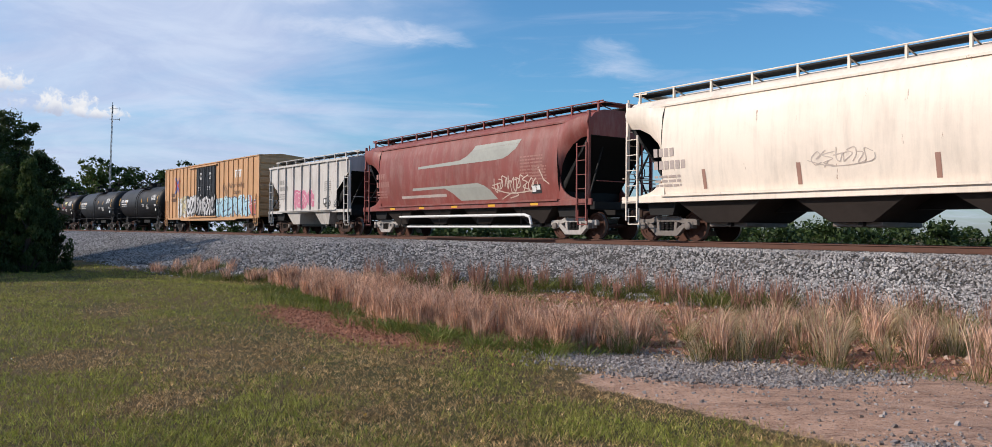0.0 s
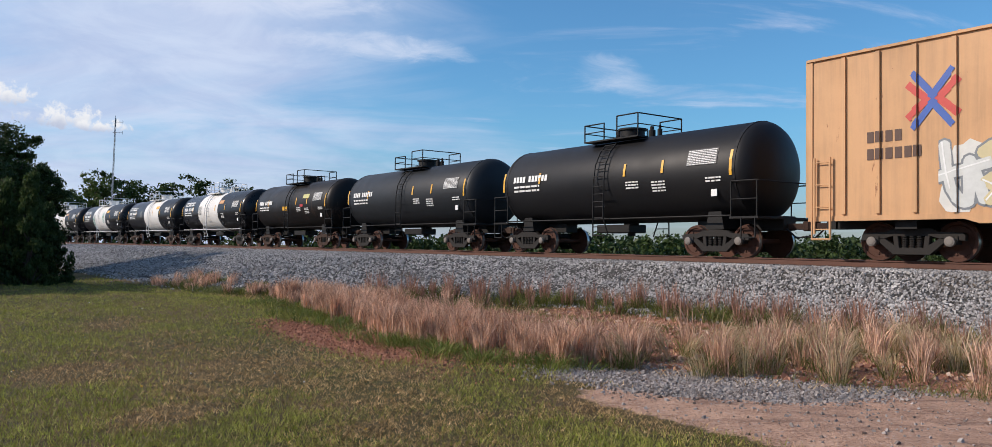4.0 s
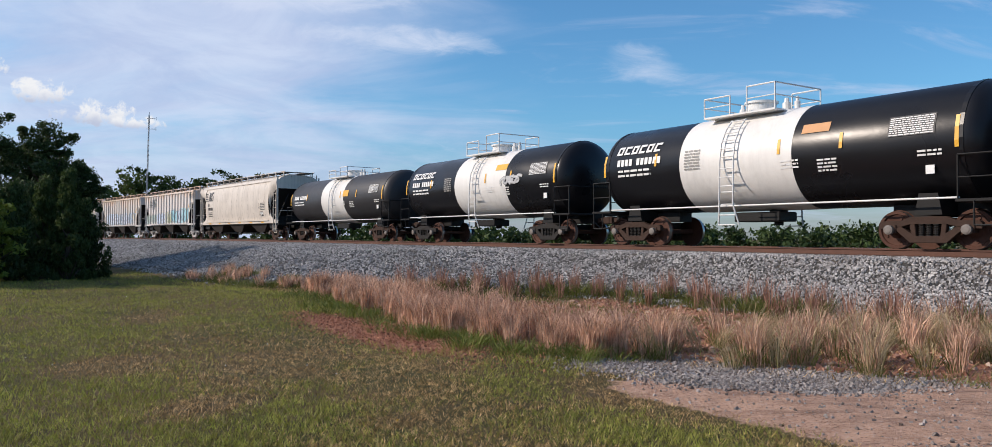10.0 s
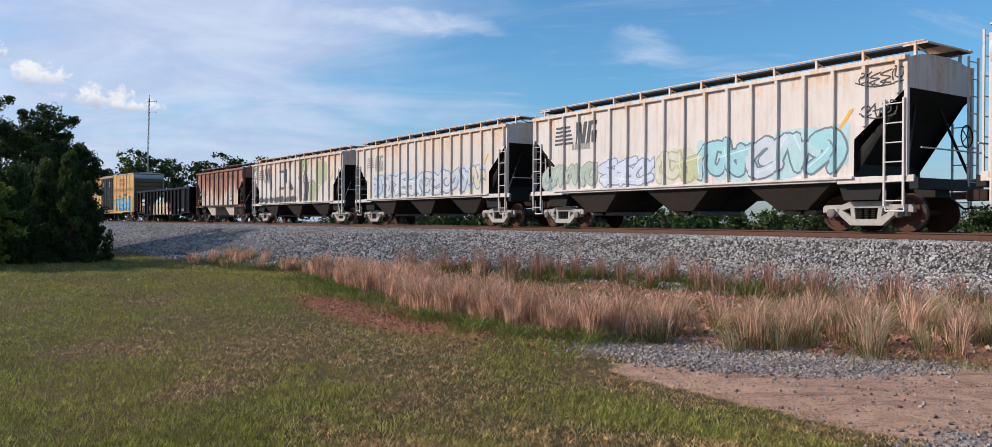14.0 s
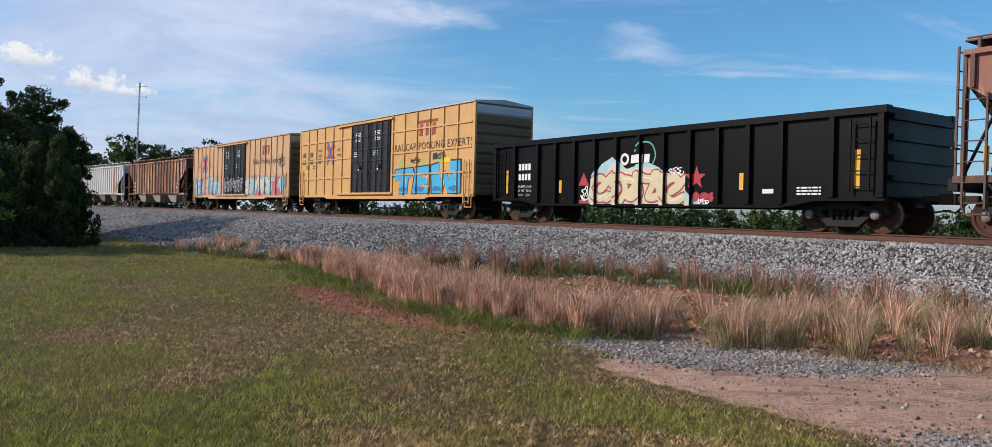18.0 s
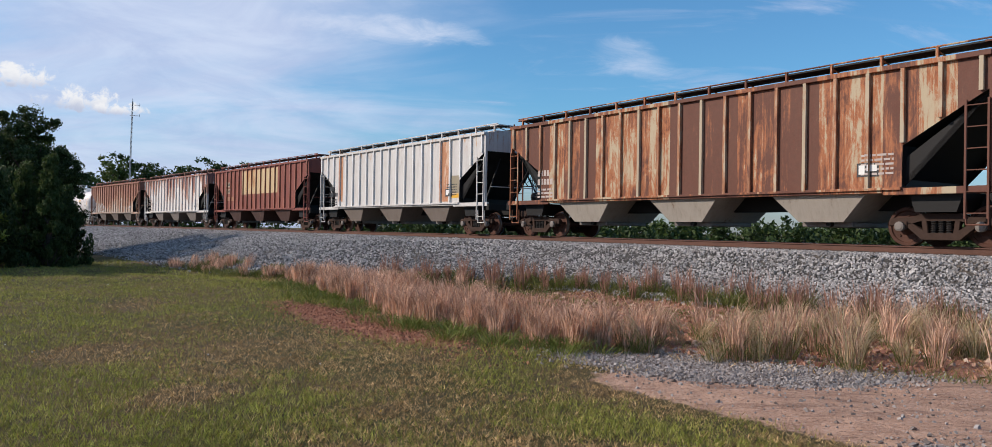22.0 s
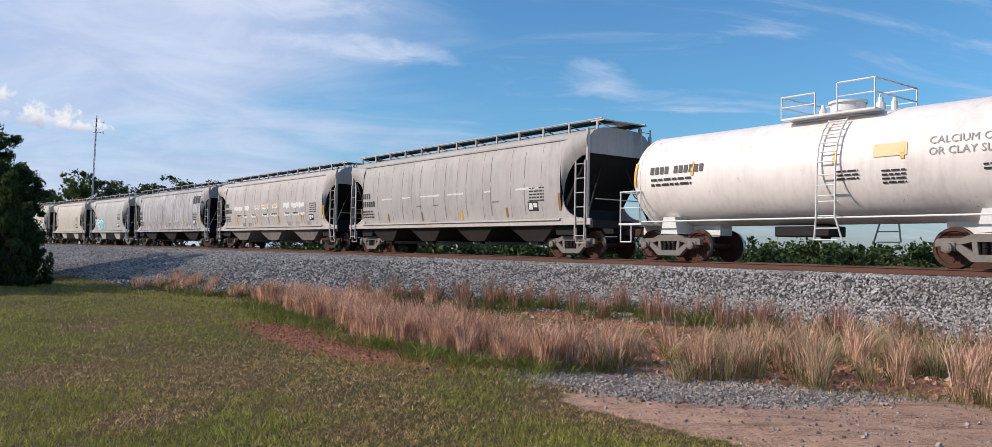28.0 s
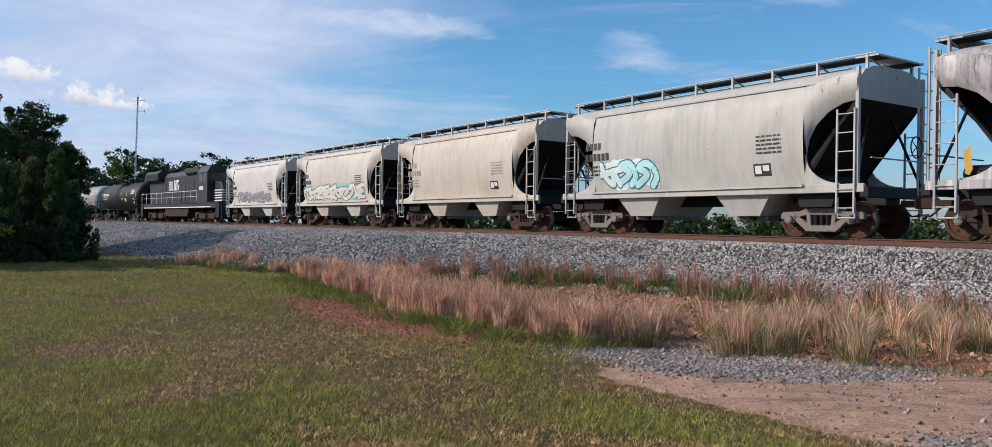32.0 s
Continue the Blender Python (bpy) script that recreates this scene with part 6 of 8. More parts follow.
    decal("graffiti_ground", [[(-2.3, 0.64), (-2.1, 1.45), (-1.5, 1.75), (-1.2, 2.1), (-0.7, 1.7), (0.3, 1.85), (0.9, 1.6), (1.6, 1.2), (2.2, 0.64)]], spray((0.66, 0.6, 0.5)), car, surf, 0.005, "cream sprayed ground of the graffiti")
    graffiti(car, surf, -2.2, 1.9, 0.66, 1.75, sand, blood, 70, 5, ((0.62, 0.55, 0.5),), cloud=(0.66, 0.58, 0.44))
    star = [(2.35 + (0.36 if q % 2 == 0 else 0.15) * math.sin(q * math.pi / 5), 1.45 + (0.36 if q % 2 == 0 else 0.15) * math.cos(q * math.pi / 5)) for q in range(10)]
    star = [[star[q], star[(q + 1) % 10], (2.35, 1.45)] for q in range(10)]
    decal("graffiti_star", star + rect(1.5, 1.62, 1.1, 1.5) + [blob(random.Random(q), 2.35 + 0.3 * q, 0.9, 0.16, 0.13, 9, 0.3) for q in range(3)] + [[(-2.95, 1.3), (-2.4, 1.3), (-2.68, 1.75)], [(-2.9, 0.66), (-2.4, 0.66), (-2.4, 0.8), (-2.9, 0.8)]],
          spray((0.42, 0.03, 0.05)), car, surf, 0.009, "red sprayed star and house shape")
    decal("graffiti_tag", scrawl(1.2, 1.75, 1.55, 0.24, 3, 0.03, 5) + scrawl(-2.8, -2.45, 0.85, 0.4, 2, 0.04, 6) + scrawl(2.4, 2.75, 0.7, 0.18, 2, 0.03, 9), WHITE, car, surf, 0.011)
    arc = stroke(bowed([(-0.25, 2.35), (0.1, 2.62), (0.5, 2.55), (0.68, 2.2), (0.55, 1.9)], 5), 0.05)
    decal("owner_sign", arc, spray((0.1, 0.4, 0.28)), car, surf, 0.012, "thin green arc of the owner's sign")
    decal("owner_sign", [disc((-0.68, 2.12), 0.2, 14)] + moved(bar_word(3, 0.26, 0.22, 0.9), -0.4, 1.98, 1, 0.1), WHITE, car, surf, 0.013, "owner's sign as plain white shapes")
    decal("owner_sign", [disc((-0.68, 2.12), 0.11, 12)], coal, car, surf, 0.017)
    join_train(car)
    # yellow boxcar
    yel = paint("yellow_paint", (0.66, 0.385, 0.14), 0.02, 0.16, 0.5, 23)
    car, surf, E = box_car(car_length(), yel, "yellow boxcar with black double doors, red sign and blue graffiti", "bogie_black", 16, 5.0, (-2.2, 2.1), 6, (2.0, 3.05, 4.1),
                           M["roof_grey"], M["end_shaded"])
    cross_mark(car, surf, -5.05, 3.45, 1.0)
    tri_mark(car, surf, 4.7, 3.75, 1.15, M["sign_red"])
    slogan(car, surf, "RAILCAR POOLING EXPERTS", 2.5, 3.12, 0.5, M["lettering_brown"], 1.08)
    slogan(car, surf, "next", -6.75, 3.55, 0.3, M["lettering_brown"])
    slogan(car, surf, "load", -6.75, 3.25, 0.3, M["lettering_brown"])
    slogan(car, surf, "any", -4.15, 3.5, 0.3, M["lettering_brown"])
    slogan(car, surf, "road", -4.2, 3.2, 0.3, M["lettering_brown"])
    step = (2 * E - 0.2) / 16
    pol = []
    for i in range(3):
        x = -E + 0.1 + step * i + (0.32 if i == 0 else 0.24)
        pol += (moved(bar_word(2, 0.28), x, 3.3) if i < 2 else []) + moved(bar_word(2, 0.28), x, 2.88)
    decal("owner_mark", pol, M["lettering_brown"], car, surf, 0.008, "car number stencil as plain bars")
    for x in (-8.6, -6.2, -2.75, 2.6, 5.3, 8.3):
        decal("reflector", rect(x - 0.09, x + 0.09, 1.3, 1.85), M["yellow_strip"], car, surf, 0.008)
    decal("notice", rect(-8.55, -8.0, 2.4, 2.58), spray((0.8, 0.55, 0.02)), car, surf, 0.008, "yellow notice")
    decal("small_stencil", moved(bar_lines(random.Random(2), 2, 0.5, 0.07, 0.13), -8.5, 2.72) + moved(bar_lines(random.Random(3), 2, 0.45, 0.07, 0.13), -7.5, 2.72), M["lettering_brown"], car, surf, 0.008)
    decal("notice", rect(6.1, 6.5, 2.62, 2.9), M["stencil_black"], car, surf, 0.008) and decal("notice", rect(7.0, 7.6, 2.45, 2.68), spray((0.8, 0.6, 0.02)), car, surf, 0.008, "yellow notice")
    tew(car, surf)
    join_train(car)
    # peach boxcar with graffiti
    peach = paint("peach_paint", (0.6, 0.37, 0.2), 0.03, 0.22, 0.55, 24)
    car, surf, E = box_car(car_length(), peach, "peach-tan boxcar with black doors and pale blue graffiti", "bogie_black", 20, 4.98, (-2.2, 2.1), 7, (), peach, M["end_shaded"])
    cross_mark(car, surf, -6.75, 3.55, 1.05)
    for words, x, z in (("next", -8.35, 3.6), ("load", -8.35, 3.3), ("any", -5.75, 3.5), ("road", -5.75, 3.2)):
        slogan(car, surf, words, x, z, 0.26, M["lettering_brown"])
    decal("graffiti_tag", scrawl(7.9, 8.8, 3.0, 0.7, 3, 0.05, 44), M["stencil_black"], car, surf, 0.009, "black sprayed tag that cannot be read")
    tri_mark(car, surf, 5.0, 3.8, 0.95, M["sign_red"])
    slogan(car, surf, "Railcar Pooling Experts", 3.4, 3.2, 0.52, M["lettering_brown"])
    graffiti(car, surf, -9.0, -2.3, 1.08, 2.5, (0.28, 0.55, 0.6), (0.5, 0.14, 0.28), 81, 7, ((0.1, 0.2, 0.4), (0.65, 0.4, 0.2), (0.7, 0.72, 0.72)))
    graffiti(car, surf, 2.2, 9.0, 1.08, 2.4, (0.6, 0.58, 0.5), (0.1, 0.36, 0.46), 82, 7, ((0.6, 0.12, 0.12), (0.3, 0.55, 0.62), (0.6, 0.5, 0.15)))
    graffiti(car, lambda x, z: -1.6, -2.0, 1.9, 1.3, 2.3, (0.08, 0.08, 0.09), (0.55, 0.57, 0.6), 83, 4)
    join_train(car)
    # five weathered three-bay hoppers
    looks = [("heavily rusted brown ribbed hopper car with flaking cream paint", (0.45, 0.37, 0.25), (0.34, 0.105, 0.035), (0.095, 0.021, 0.013), 1.0, 0.0, 0.26),
             ("white ribbed hopper car with rust streaks at one panel", (0.62, 0.6, 0.575), (0.5, 0.3, 0.18), (0.32, 0.13, 0.06), 0.1, 0.06, 0.06),
             ("brown-red ribbed hopper car with a faded yellow panel", (0.225, 0.07, 0.055), (0.3, 0.1, 0.065), (0.14, 0.044, 0.034), 0.5, 0.0, 0.12),
             ("white ribbed hopper car bleeding with red rust", (0.72, 0.68, 0.64), (0.42, 0.19, 0.11), (0.2, 0.062, 0.042), 0.48, 0.13, 0.2),
             ("rust-orange ribbed hopper car with white graffiti", (0.52, 0.42, 0.34), (0.38, 0.2, 0.12), (0.25, 0.1, 0.065), 0.85, 0.07, 0.1)]
    for k, (lab, col, rim, core, much, up, pan) in enumerate(looks):
        m = weathered("weathered_hopper_paint", col, rim, core, 25 + k, much, up, pan, 0.83)
        grey_bay = weathered("bay_paint", ((0.36, 0.32, 0.27), (0.2, 0.165, 0.14), (0.075, 0.04, 0.033), (0.2, 0.17, 0.15), (0.16, 0.13, 0.11))[k], (0.17, 0.09, 0.06), (0.085, 0.04, 0.028), 35 + k, 0.25, 0.0, 0.0)
        worn_rib = (weathered("cream_rib_paint", (0.46, 0.38, 0.27), (0.36, 0.15, 0.07), (0.13, 0.04, 0.025), 72, 0.5), M["white_paint"],
                    paint("orange_rib_paint", (0.34, 0.13, 0.085), 0.35, 0.4, 0.65, 71, rust_col=(0.17, 0.06, 0.045)), weathered("white_rib_paint", (0.72, 0.68, 0.64), (0.4, 0.2, 0.12), (0.2, 0.07, 0.05), 73, 0.2), None)[k]
        car, surf, B, roof = hopper_car(car_length(), m, lab, "bogie_brown", 3, False, 20, 4.3, 1.9, seed=10 + k, bay_mat=grey_bay, rib_mat=worn_rib, cut_low=2.3, bay_w=0.31, bay_foot=0.45)
        ink = M["stencil_black"] if k == 1 else M["stencil_faint"]
        if k != 2:
            stencils(car, surf, B, -B + (1.2 if k == 1 else 1.7), 2.2, ink, seed=10 + k, size=0.21)
        else:
            plate = spray((0.52, 0.4, 0.26))
            for z0, z1, n in ((2.95, 3.3, 3), (2.5, 2.8, 5)):
                decal("number_plate", rect(-B + 2.6, -B + 3.3, z0, z1), plate, car, surf, 0.006, "cream painted plate")
                decal("owner_mark", moved(bar_word(n, z1 - z0 - 0.14, 0.2, 0.6 if n == 3 else 0.5), -B + 2.68, z0 + 0.07), M["stencil_black"], car, surf, 0.010, "car number stencil as plain bars")
            for x in (-B + 2.6, -B + 3.4):
                decal("faded_notice", rect(x, x + 0.62, 1.95, 2.25), spray((0.36, 0.17, 0.09)), car, surf, 0.006, "faded orange notice")
        if k == 2:
            decal("faded_panel", rect(-2.5, 3.6, 2.35, 3.95), weathered("faded_yellow", (0.6, 0.45, 0.26), (0.48, 0.25, 0.12), (0.3, 0.12, 0.06), 33, 0.35, 0.02, 0.2, 0.83), car, surf, 0.005, "faded yellow paint panel")
        if k == 1:
            decal("rust_panel", rect(4.75, 5.5, 1.4, 4.0) + rect(-5.75, -5.25, 1.6, 4.0), paint("rust_panel", (0.6, 0.4, 0.28), 0.7, 0.3, 0.7, 34, rust_col=(0.36, 0.15, 0.07)), car, surf, 0.005, "rusted side panel")
            decal("patch", rect(5.6, 6.2, 1.75, 2.5), spray((0.3, 0.25, 0.17)), car, surf, 0.008)
            decal("patch", rect(5.6, 6.2, 1.55, 1.73), M["yellow_strip"], car, surf, 0.008)
        if k == 4:
            decal("graffiti_tag", scrawl(-B + 2.2, -B + 5.0, 1.5, 0.8, 6, 0.07, 90), WHITE, car, surf, 0.009, "white sprayed tag that cannot be read")
        join_train(car)
    # white tank car
    wt = paint("white_tank_paint", (0.86, 0.81, 0.77), 0.03, 0.22, 0.45, 41)
    car, surf, H, zc = tank_car(car_length() + 0.3, wt, "white tank car with white ladder and railings", "bogie_grey", fit="white_paint", seed=50, R=1.4, zc=2.44, trim=M["white_paint"], dome=0.6, ladder_x=0.3, panel=False)
    slogan(car, surf, "CALCIUM CARBONATE", 3.25, zc + 0.3, 0.24, M["stencil_grey"])
    slogan(car, surf, "OR CLAY SLURRY ONLY", 3.25, zc + 0.05, 0.24, M["stencil_grey"])
    decal("sticker", rect(2.0, 2.78, zc + 0.1, zc + 0.4), spray((0.7, 0.5, 0.24)), car, surf, 0.014)
    join_train(car)
    # grey hoppers
    m = paint("dull_grey_paint", (0.44, 0.42, 0.4), 0.03, 0.3, 0.6, 42)
    car, surf, B, roof = hopper_car(car_length(), m, "dull grey smooth-sided covered hopper car with dirty roof", "bogie_grey", 4, True, 0, 4.4, 1.25, sill=scraped_sill(), seed=16, bay_mat=M["bay_shaded"], welds=8, half=1.57, low=1.3)
    stencils(car, surf, B, -B + 1.2, 2.5, M["stencil_black"], seed=16)
    seams(car, surf, (-5.6, -3.4, -1.9, 0.0, 1.5, 3.1, 5.1))
    for x, z, c in ((-7.2, 1.45, 0), (-4.7, 1.4, 0), (-1.85, 1.4, 0), (1.12, 1.38, 1), (4.02, 1.43, 0), (6.95, 1.6, 0)):
        decal("reflector", rect(x - 0.06, x + 0.06, z, z + (0.6 if z > 1.44 else 0.36)), M["yellow_strip"] if c else spray((0.3, 0.16, 0.05)), car, surf, 0.008, "faded reflector strip")
    rng = random.Random(61)
    for x, n in ((-5.2, 0.9), (-3.4, 0.7), (-1.9, 1.5), (0.2, 1.1), (2.7, 0.4), (4.6, 1.3)):
        decal("scraped_line", scrape(rng, x, x + n, 2.42, 0.05), spray((0.68, 0.67, 0.64)), car, surf, 0.007, "pale scraped line of paint")
    for x in (-2.2, -0.9, 3.2):
        decal("scuff", scrape(rng, x, x + 0.4, 2.02, 0.03), spray((0.16, 0.15, 0.14)), car, surf, 0.007, "dark scuff")
    decal("small_stencil", moved(bar_lines(rng, 2, 0.5, 0.05, 0.09), -1.2, 1.36), M["stencil_grey"], car, surf, 0.008)
    join_train(car)
    m = paint("light_grey_paint", (0.5, 0.465, 0.44), 0.05, 0.25, 0.55, 43)
    car, surf, B, roof = hopper_car(car_length(), m, "light grey three-bay covered hopper car with scraped lettering", "bogie_brown", 3, True, 0, 4.36, 1.4, sill=scraped_sill(), seed=17, welds=11, bay_mat=paint("stained_bay_paint", (0.23, 0.205, 0.19), 0.25, 0.6, 0.7, 53))
    stencils(car, surf, B, -B + 1.3, 2.6, M["stencil_black"], seed=17)
    seams(car, surf, (-6.7, -5.2, -3.6, -2.1, -0.1, 1.4, 3.1, 4.6))
    rng = random.Random(6)
    bare, base, scorch = spray((0.8, 0.79, 0.76)), spray((0.68, 0.46, 0.3)), spray((0.06, 0.055, 0.05))
    for i, (x, n) in enumerate(((-5.3, 1.3), (-3.6, 0.75), (-2.0, 0.75), (-0.95, 1.0), (0.55, 0.75), (2.1, 0.8), (3.1, 0.9), (4.05, 0.7))):
        decal("scraped_patch", scrape(rng, x, x + n, 2.5, 0.17), bare, car, surf, 0.007, "white patch where lettering was scraped off")
        if i in (2, 3, 4):
            decal("scraped_patch", scrape(rng, x + 0.1, x + n - 0.1, 2.53, 0.09), base, car, surf, 0.010, "orange primer showing through")
    for i, (x, n) in enumerate(((-4.95, 0.9), (-3.9, 0.7), (-2.55, 0.8), (-0.95, 0.85), (0.3, 1.0), (2.15, 0.85), (3.15, 1.0), (4.2, 0.6))):
        decal("scraped_patch", scrape(rng, x, x + n, 2.0, 0.1), base if i == 0 else bare, car, surf, 0.007, "white patch where lettering was scraped off")
        if i < 7:
            decal("scraped_patch", scrape(rng, x + 0.15, x + n - 0.1, 2.06, 0.05), scorch, car, surf, 0.010, "dark scuff on the scraped patch")
    for x in (-4.9, -1.76, 1.29, 4.31, 7.0):
        decal("reflector", rect(x - 0.055, x + 0.055, 1.56, 2.0 if x < 6 else 2.4), M["yellow_strip"], car, surf, 0.012, "yellow reflector strip")
    for x in (-4.1, -3.2, 2.5, 3.5, 4.9):
        decal("small_stencil", moved(bar_lines(rng, 4, 0.5, 0.03, 0.06), x, 1.55), M["stencil_grey"], car, surf, 0.008)
    join_train(car)
    m = paint("streaked_grey_paint", (0.42, 0.41, 0.415), 0.0, 0.5, 0.6, 44, runs=0.85)
    car, surf, B, roof = hopper_car(car_length(), m, "streaky dark-stained grey covered hopper car with dark sign", "bogie_brown", 3, True, 0, 4.34, 1.45, seed=18, bay_mat=M["bay_shaded"])
    decal("owner_sign", moved([q for i in range(4) for q in rect(0.46 * i, 0.46 * i + 0.37, 0, 0.52)], 5.2, 3.1, 1, 0.15), M["stencil_black"], car, surf, 0.016, "owner's sign as plain dark blocks", 0.08)
    stencils(car, surf, B, -B + 1.3, 2.5, M["stencil_black"], 4, 4, seed=18)
    rng = random.Random(62)
    for x, z in ((-7.4, 2.1), (-4.9, 1.9), (-0.6, 1.95), (3.3, 2.05), (6.6, 2.35)):
        decal("reflector", scrape(rng, x - 0.08, x + 0.08, (1.45 + z) / 2, (z - 1.45) / 2), spray((0.62, 0.4, 0.1)), car, surf, 0.008, "streaked yellow reflector strip")
    for x in (-4.6, -2.0, 0.0, 1.2, 3.9, 5.3):
        decal("small_stencil", moved(bar_lines(rng, 3, 0.55, 0.03, 0.07), x, 1.75), M["stencil_grey"], car, surf, 0.008)
    join_train(car)
    for k, (lab, col, gr) in enumerate((("small grey two-bay covered hopper car with cyan graffiti", (0.47, 0.465, 0.44), "bogie_grey"),
                                        ("chalk-white covered hopper car with yellowed roof edge", (0.58, 0.53, 0.45), "bogie_brown"),
                                        ("small off-white two-bay hopper car with white and black graffiti", (0.6, 0.56, 0.5), "bogie_brown"),
                                        ("small white two-bay hopper car with dark grey graffiti", (0.62, 0.6, 0.56), "bogie_brown"))):
        m = paint("two_bay_paint", col, 0.05, 0.3, 0.55, 45 + k)
        car, surf, B, roof = hopper_car(car_length(), m, lab, gr, 2, True, 0, 4.28, 1.45, seed=19 + k, dark=M["black_steel"], bay_w=0.26, bay_foot=0.45)
        stencils(car, surf, B, -B + 1.1, 2.75, M["stencil_black"] if k != 1 else M["stencil_grey"], 4, 6, 0.24, 19 + k)
        if k == 0:
            graffiti(car, surf, -B + 1.9, -B + 4.4, 1.4, 2.35, (0.45, 0.76, 0.78), (0.03, 0.16, 0.22), 101, 3, ((0.66, 0.8, 0.8),))
        if k == 2:
            graffiti(car, surf, -B + 1.2, B - 1.9, 1.4, 2.3, (0.76, 0.75, 0.7), (0.05, 0.04, 0.05), 102, 9, ((0.3, 0.55, 0.5), (0.76, 0.74, 0.68)), cloud=(0.3, 0.58, 0.52))
        if k == 3:
            graffiti(car, surf, -B + 2.4, B - 2.6, 1.42, 2.2, (0.3, 0.32, 0.36), (0.14, 0.15, 0.18), 103, 5)
        join_train(car)
    join_train(locomotive(car_length(), paint("engine_black_paint", (0.02, 0.02, 0.021), 0.05, 0.4, 0.5, 51, rust_col=(0.12, 0.07, 0.045)), "black diesel locomotive with white striped sign and nose stripes"))
    car = tank_car(car_length(), gunmetal, "dark tank car behind the locomotive", "bogie_black", seed=60)[0]
    join_train(car)
    car = tank_car(car_length(), paint("pale_tank_paint", (0.3, 0.31, 0.31), 0.02, 0.3, 0.5, 52), "pale grey tank car at the rear", "bogie_black", seed=61)[0]
    join_train(car)


def tew(car, surf):
    """The big blue block letters on the yellow boxcar: swollen shapes with a black edge."""
    blue, deep, black, pale = spray((0.06, 0.42, 0.72)), spray((0.03, 0.2, 0.45)), spray((0.02, 0.02, 0.03)), spray((0.6, 0.75, 0.78))
    shapes = [[(2.5, 2.0), (2.7, 2.25), (4.3, 2.3), (4.5, 1.95), (3.9, 1.8), (3.8, 1.1), (3.0, 1.1), (3.2, 1.75), (2.6, 1.7)],
              [(4.3, 1.1), (4.6, 2.3), (5.9, 2.35), (5.9, 2.0), (5.2, 1.95), (5.2, 1.8), (5.8, 1.8), (5.8, 1.5), (5.0, 1.5), (5.1, 1.35), (5.9, 1.4), (5.8, 1.1)],
              [(6.0, 2.35), (6.7, 2.45), (6.8, 1.7), (7.2, 2.1), (7.5, 1.7), (7.6, 2.5), (8.4, 2.5), (8.4, 1.1), (7.4, 1.1), (7.2, 1.5), (6.9, 1.1), (6.1, 1.1)]]
    for p in shapes:
        cx, cz = sum(a for a, _ in p) / len(p), sum(b for _, b in p) / len(p)
        decal("graffiti_outline", [[(cx + (a - cx) * 1.1, cz + (b - cz) * 1.1) for a, b in p]], black, car, surf, 0.004, "black edge of sprayed letters", 0)
        decal("graffiti_fill", [p], blue, car, surf, 0.010, "bright blue sprayed letter forms", 0)
    rng = random.Random(4)
    decal("graffiti_shade", [blob(rng, x, 1.3, 0.4, 0.13, 10, 0.2) for x in (3.4, 5.0, 6.5, 7.9)], deep, car, surf, 0.013)
    decal("graffiti_shine", [stroke([(x, 1.9), (x + 0.12, 1.5)], 0.05)[0] for x in (3.6, 5.6, 7.0, 8.0)], pale, car, surf, 0.014)
    decal("graffiti_haze", [blob(rng, x, 2.5, 0.25, 0.22, 10, 0.2) for x in (3.2, 5.2, 6.6)], spray((0.42, 0.44, 0.14)), car, surf, 0.003)
    decal("graffiti_tag", scrawl(6.2, 7.1, 2.68, 0.25, 5, 0.028, 8) + scrawl(4.1, 4.9, 2.55, 0.22, 5, 0.028, 9), black, car, surf, 0.01)


M["sign_slate"] = plain("sign_slate", (0.075, 0.08, 0.09), 0.6, 0, 0.5)
M["lettering_brown"] = plain("lettering_brown", (0.09, 0.045, 0.03), 0.6, 0, 0.3)
M["sign_red"] = plain("sign_red", (0.3, 0.05, 0.035), 0.6, 0, 0.3)
M["roof_grey"] = paint("roof_grey", (0.5, 0.52, 0.53), 0.03, 0.3, 0.4, 61)
# boxcar ends: darker copy of the side yellow, their shade put into the colour
M["end_shaded"] = paint("end_shaded", (0.16, 0.1, 0.045), 0.1, 0.5, 0.6, 62)
build_train()



# ---- stones, sleepers ----
def stone_field(name, pos, size, mat, label, seed):
    """Many small angular stones as one mesh."""
    rng = np.random.default_rng(seed)
    n = len(pos)
    base = np.array([(sx, sy, sz) for sx in (-1, 1) for sy in (-1, 1) for sz in (-1, 1)], float)
    tri = np.array([(0, 1, 3), (0, 3, 2), (4, 6, 7), (4, 7, 5), (0, 4, 5), (0, 5, 1), (2, 3, 7), (2, 7, 6), (0, 2, 6), (0, 6, 4), (1, 5, 7), (1, 7, 3)])
    v = base[None] * (0.55 + 0.45 * rng.random((n, 8, 3)))
    v *= np.array([1.0, 0.8, 0.62])
    q = rng.normal(size=(n, 4))
    q /= np.linalg.norm(q, axis=1)[:, None]
    a, b, c, d = q.T
    rot = np.stack([np.stack([1 - 2 * (c * c + d * d), 2 * (b * c - a * d), 2 * (b * d + a * c)], 1), np.stack([2 * (b * c + a * d), 1 - 2 * (b * b + d * d), 2 * (c * d - a * b)], 1),
                    np.stack([2 * (b * d - a * c), 2 * (c * d + a * b), 1 - 2 * (b * b + c * c)], 1)], 1)
    v = np.einsum("nij,nkj->nki", rot, v) * (size * (0.6 + 0.8 * rng.random(n)))[:, None, None]
    v = v + pos[:, None, :]
    t = (tri[None] + 8 * np.arange(n)[:, None, None]).reshape(-1, 3)
    ob = raw_mesh(name, v.reshape(-1, 3), t, mat)
    return tagged(ob, label, name.replace("_", " "), kind="stuff")


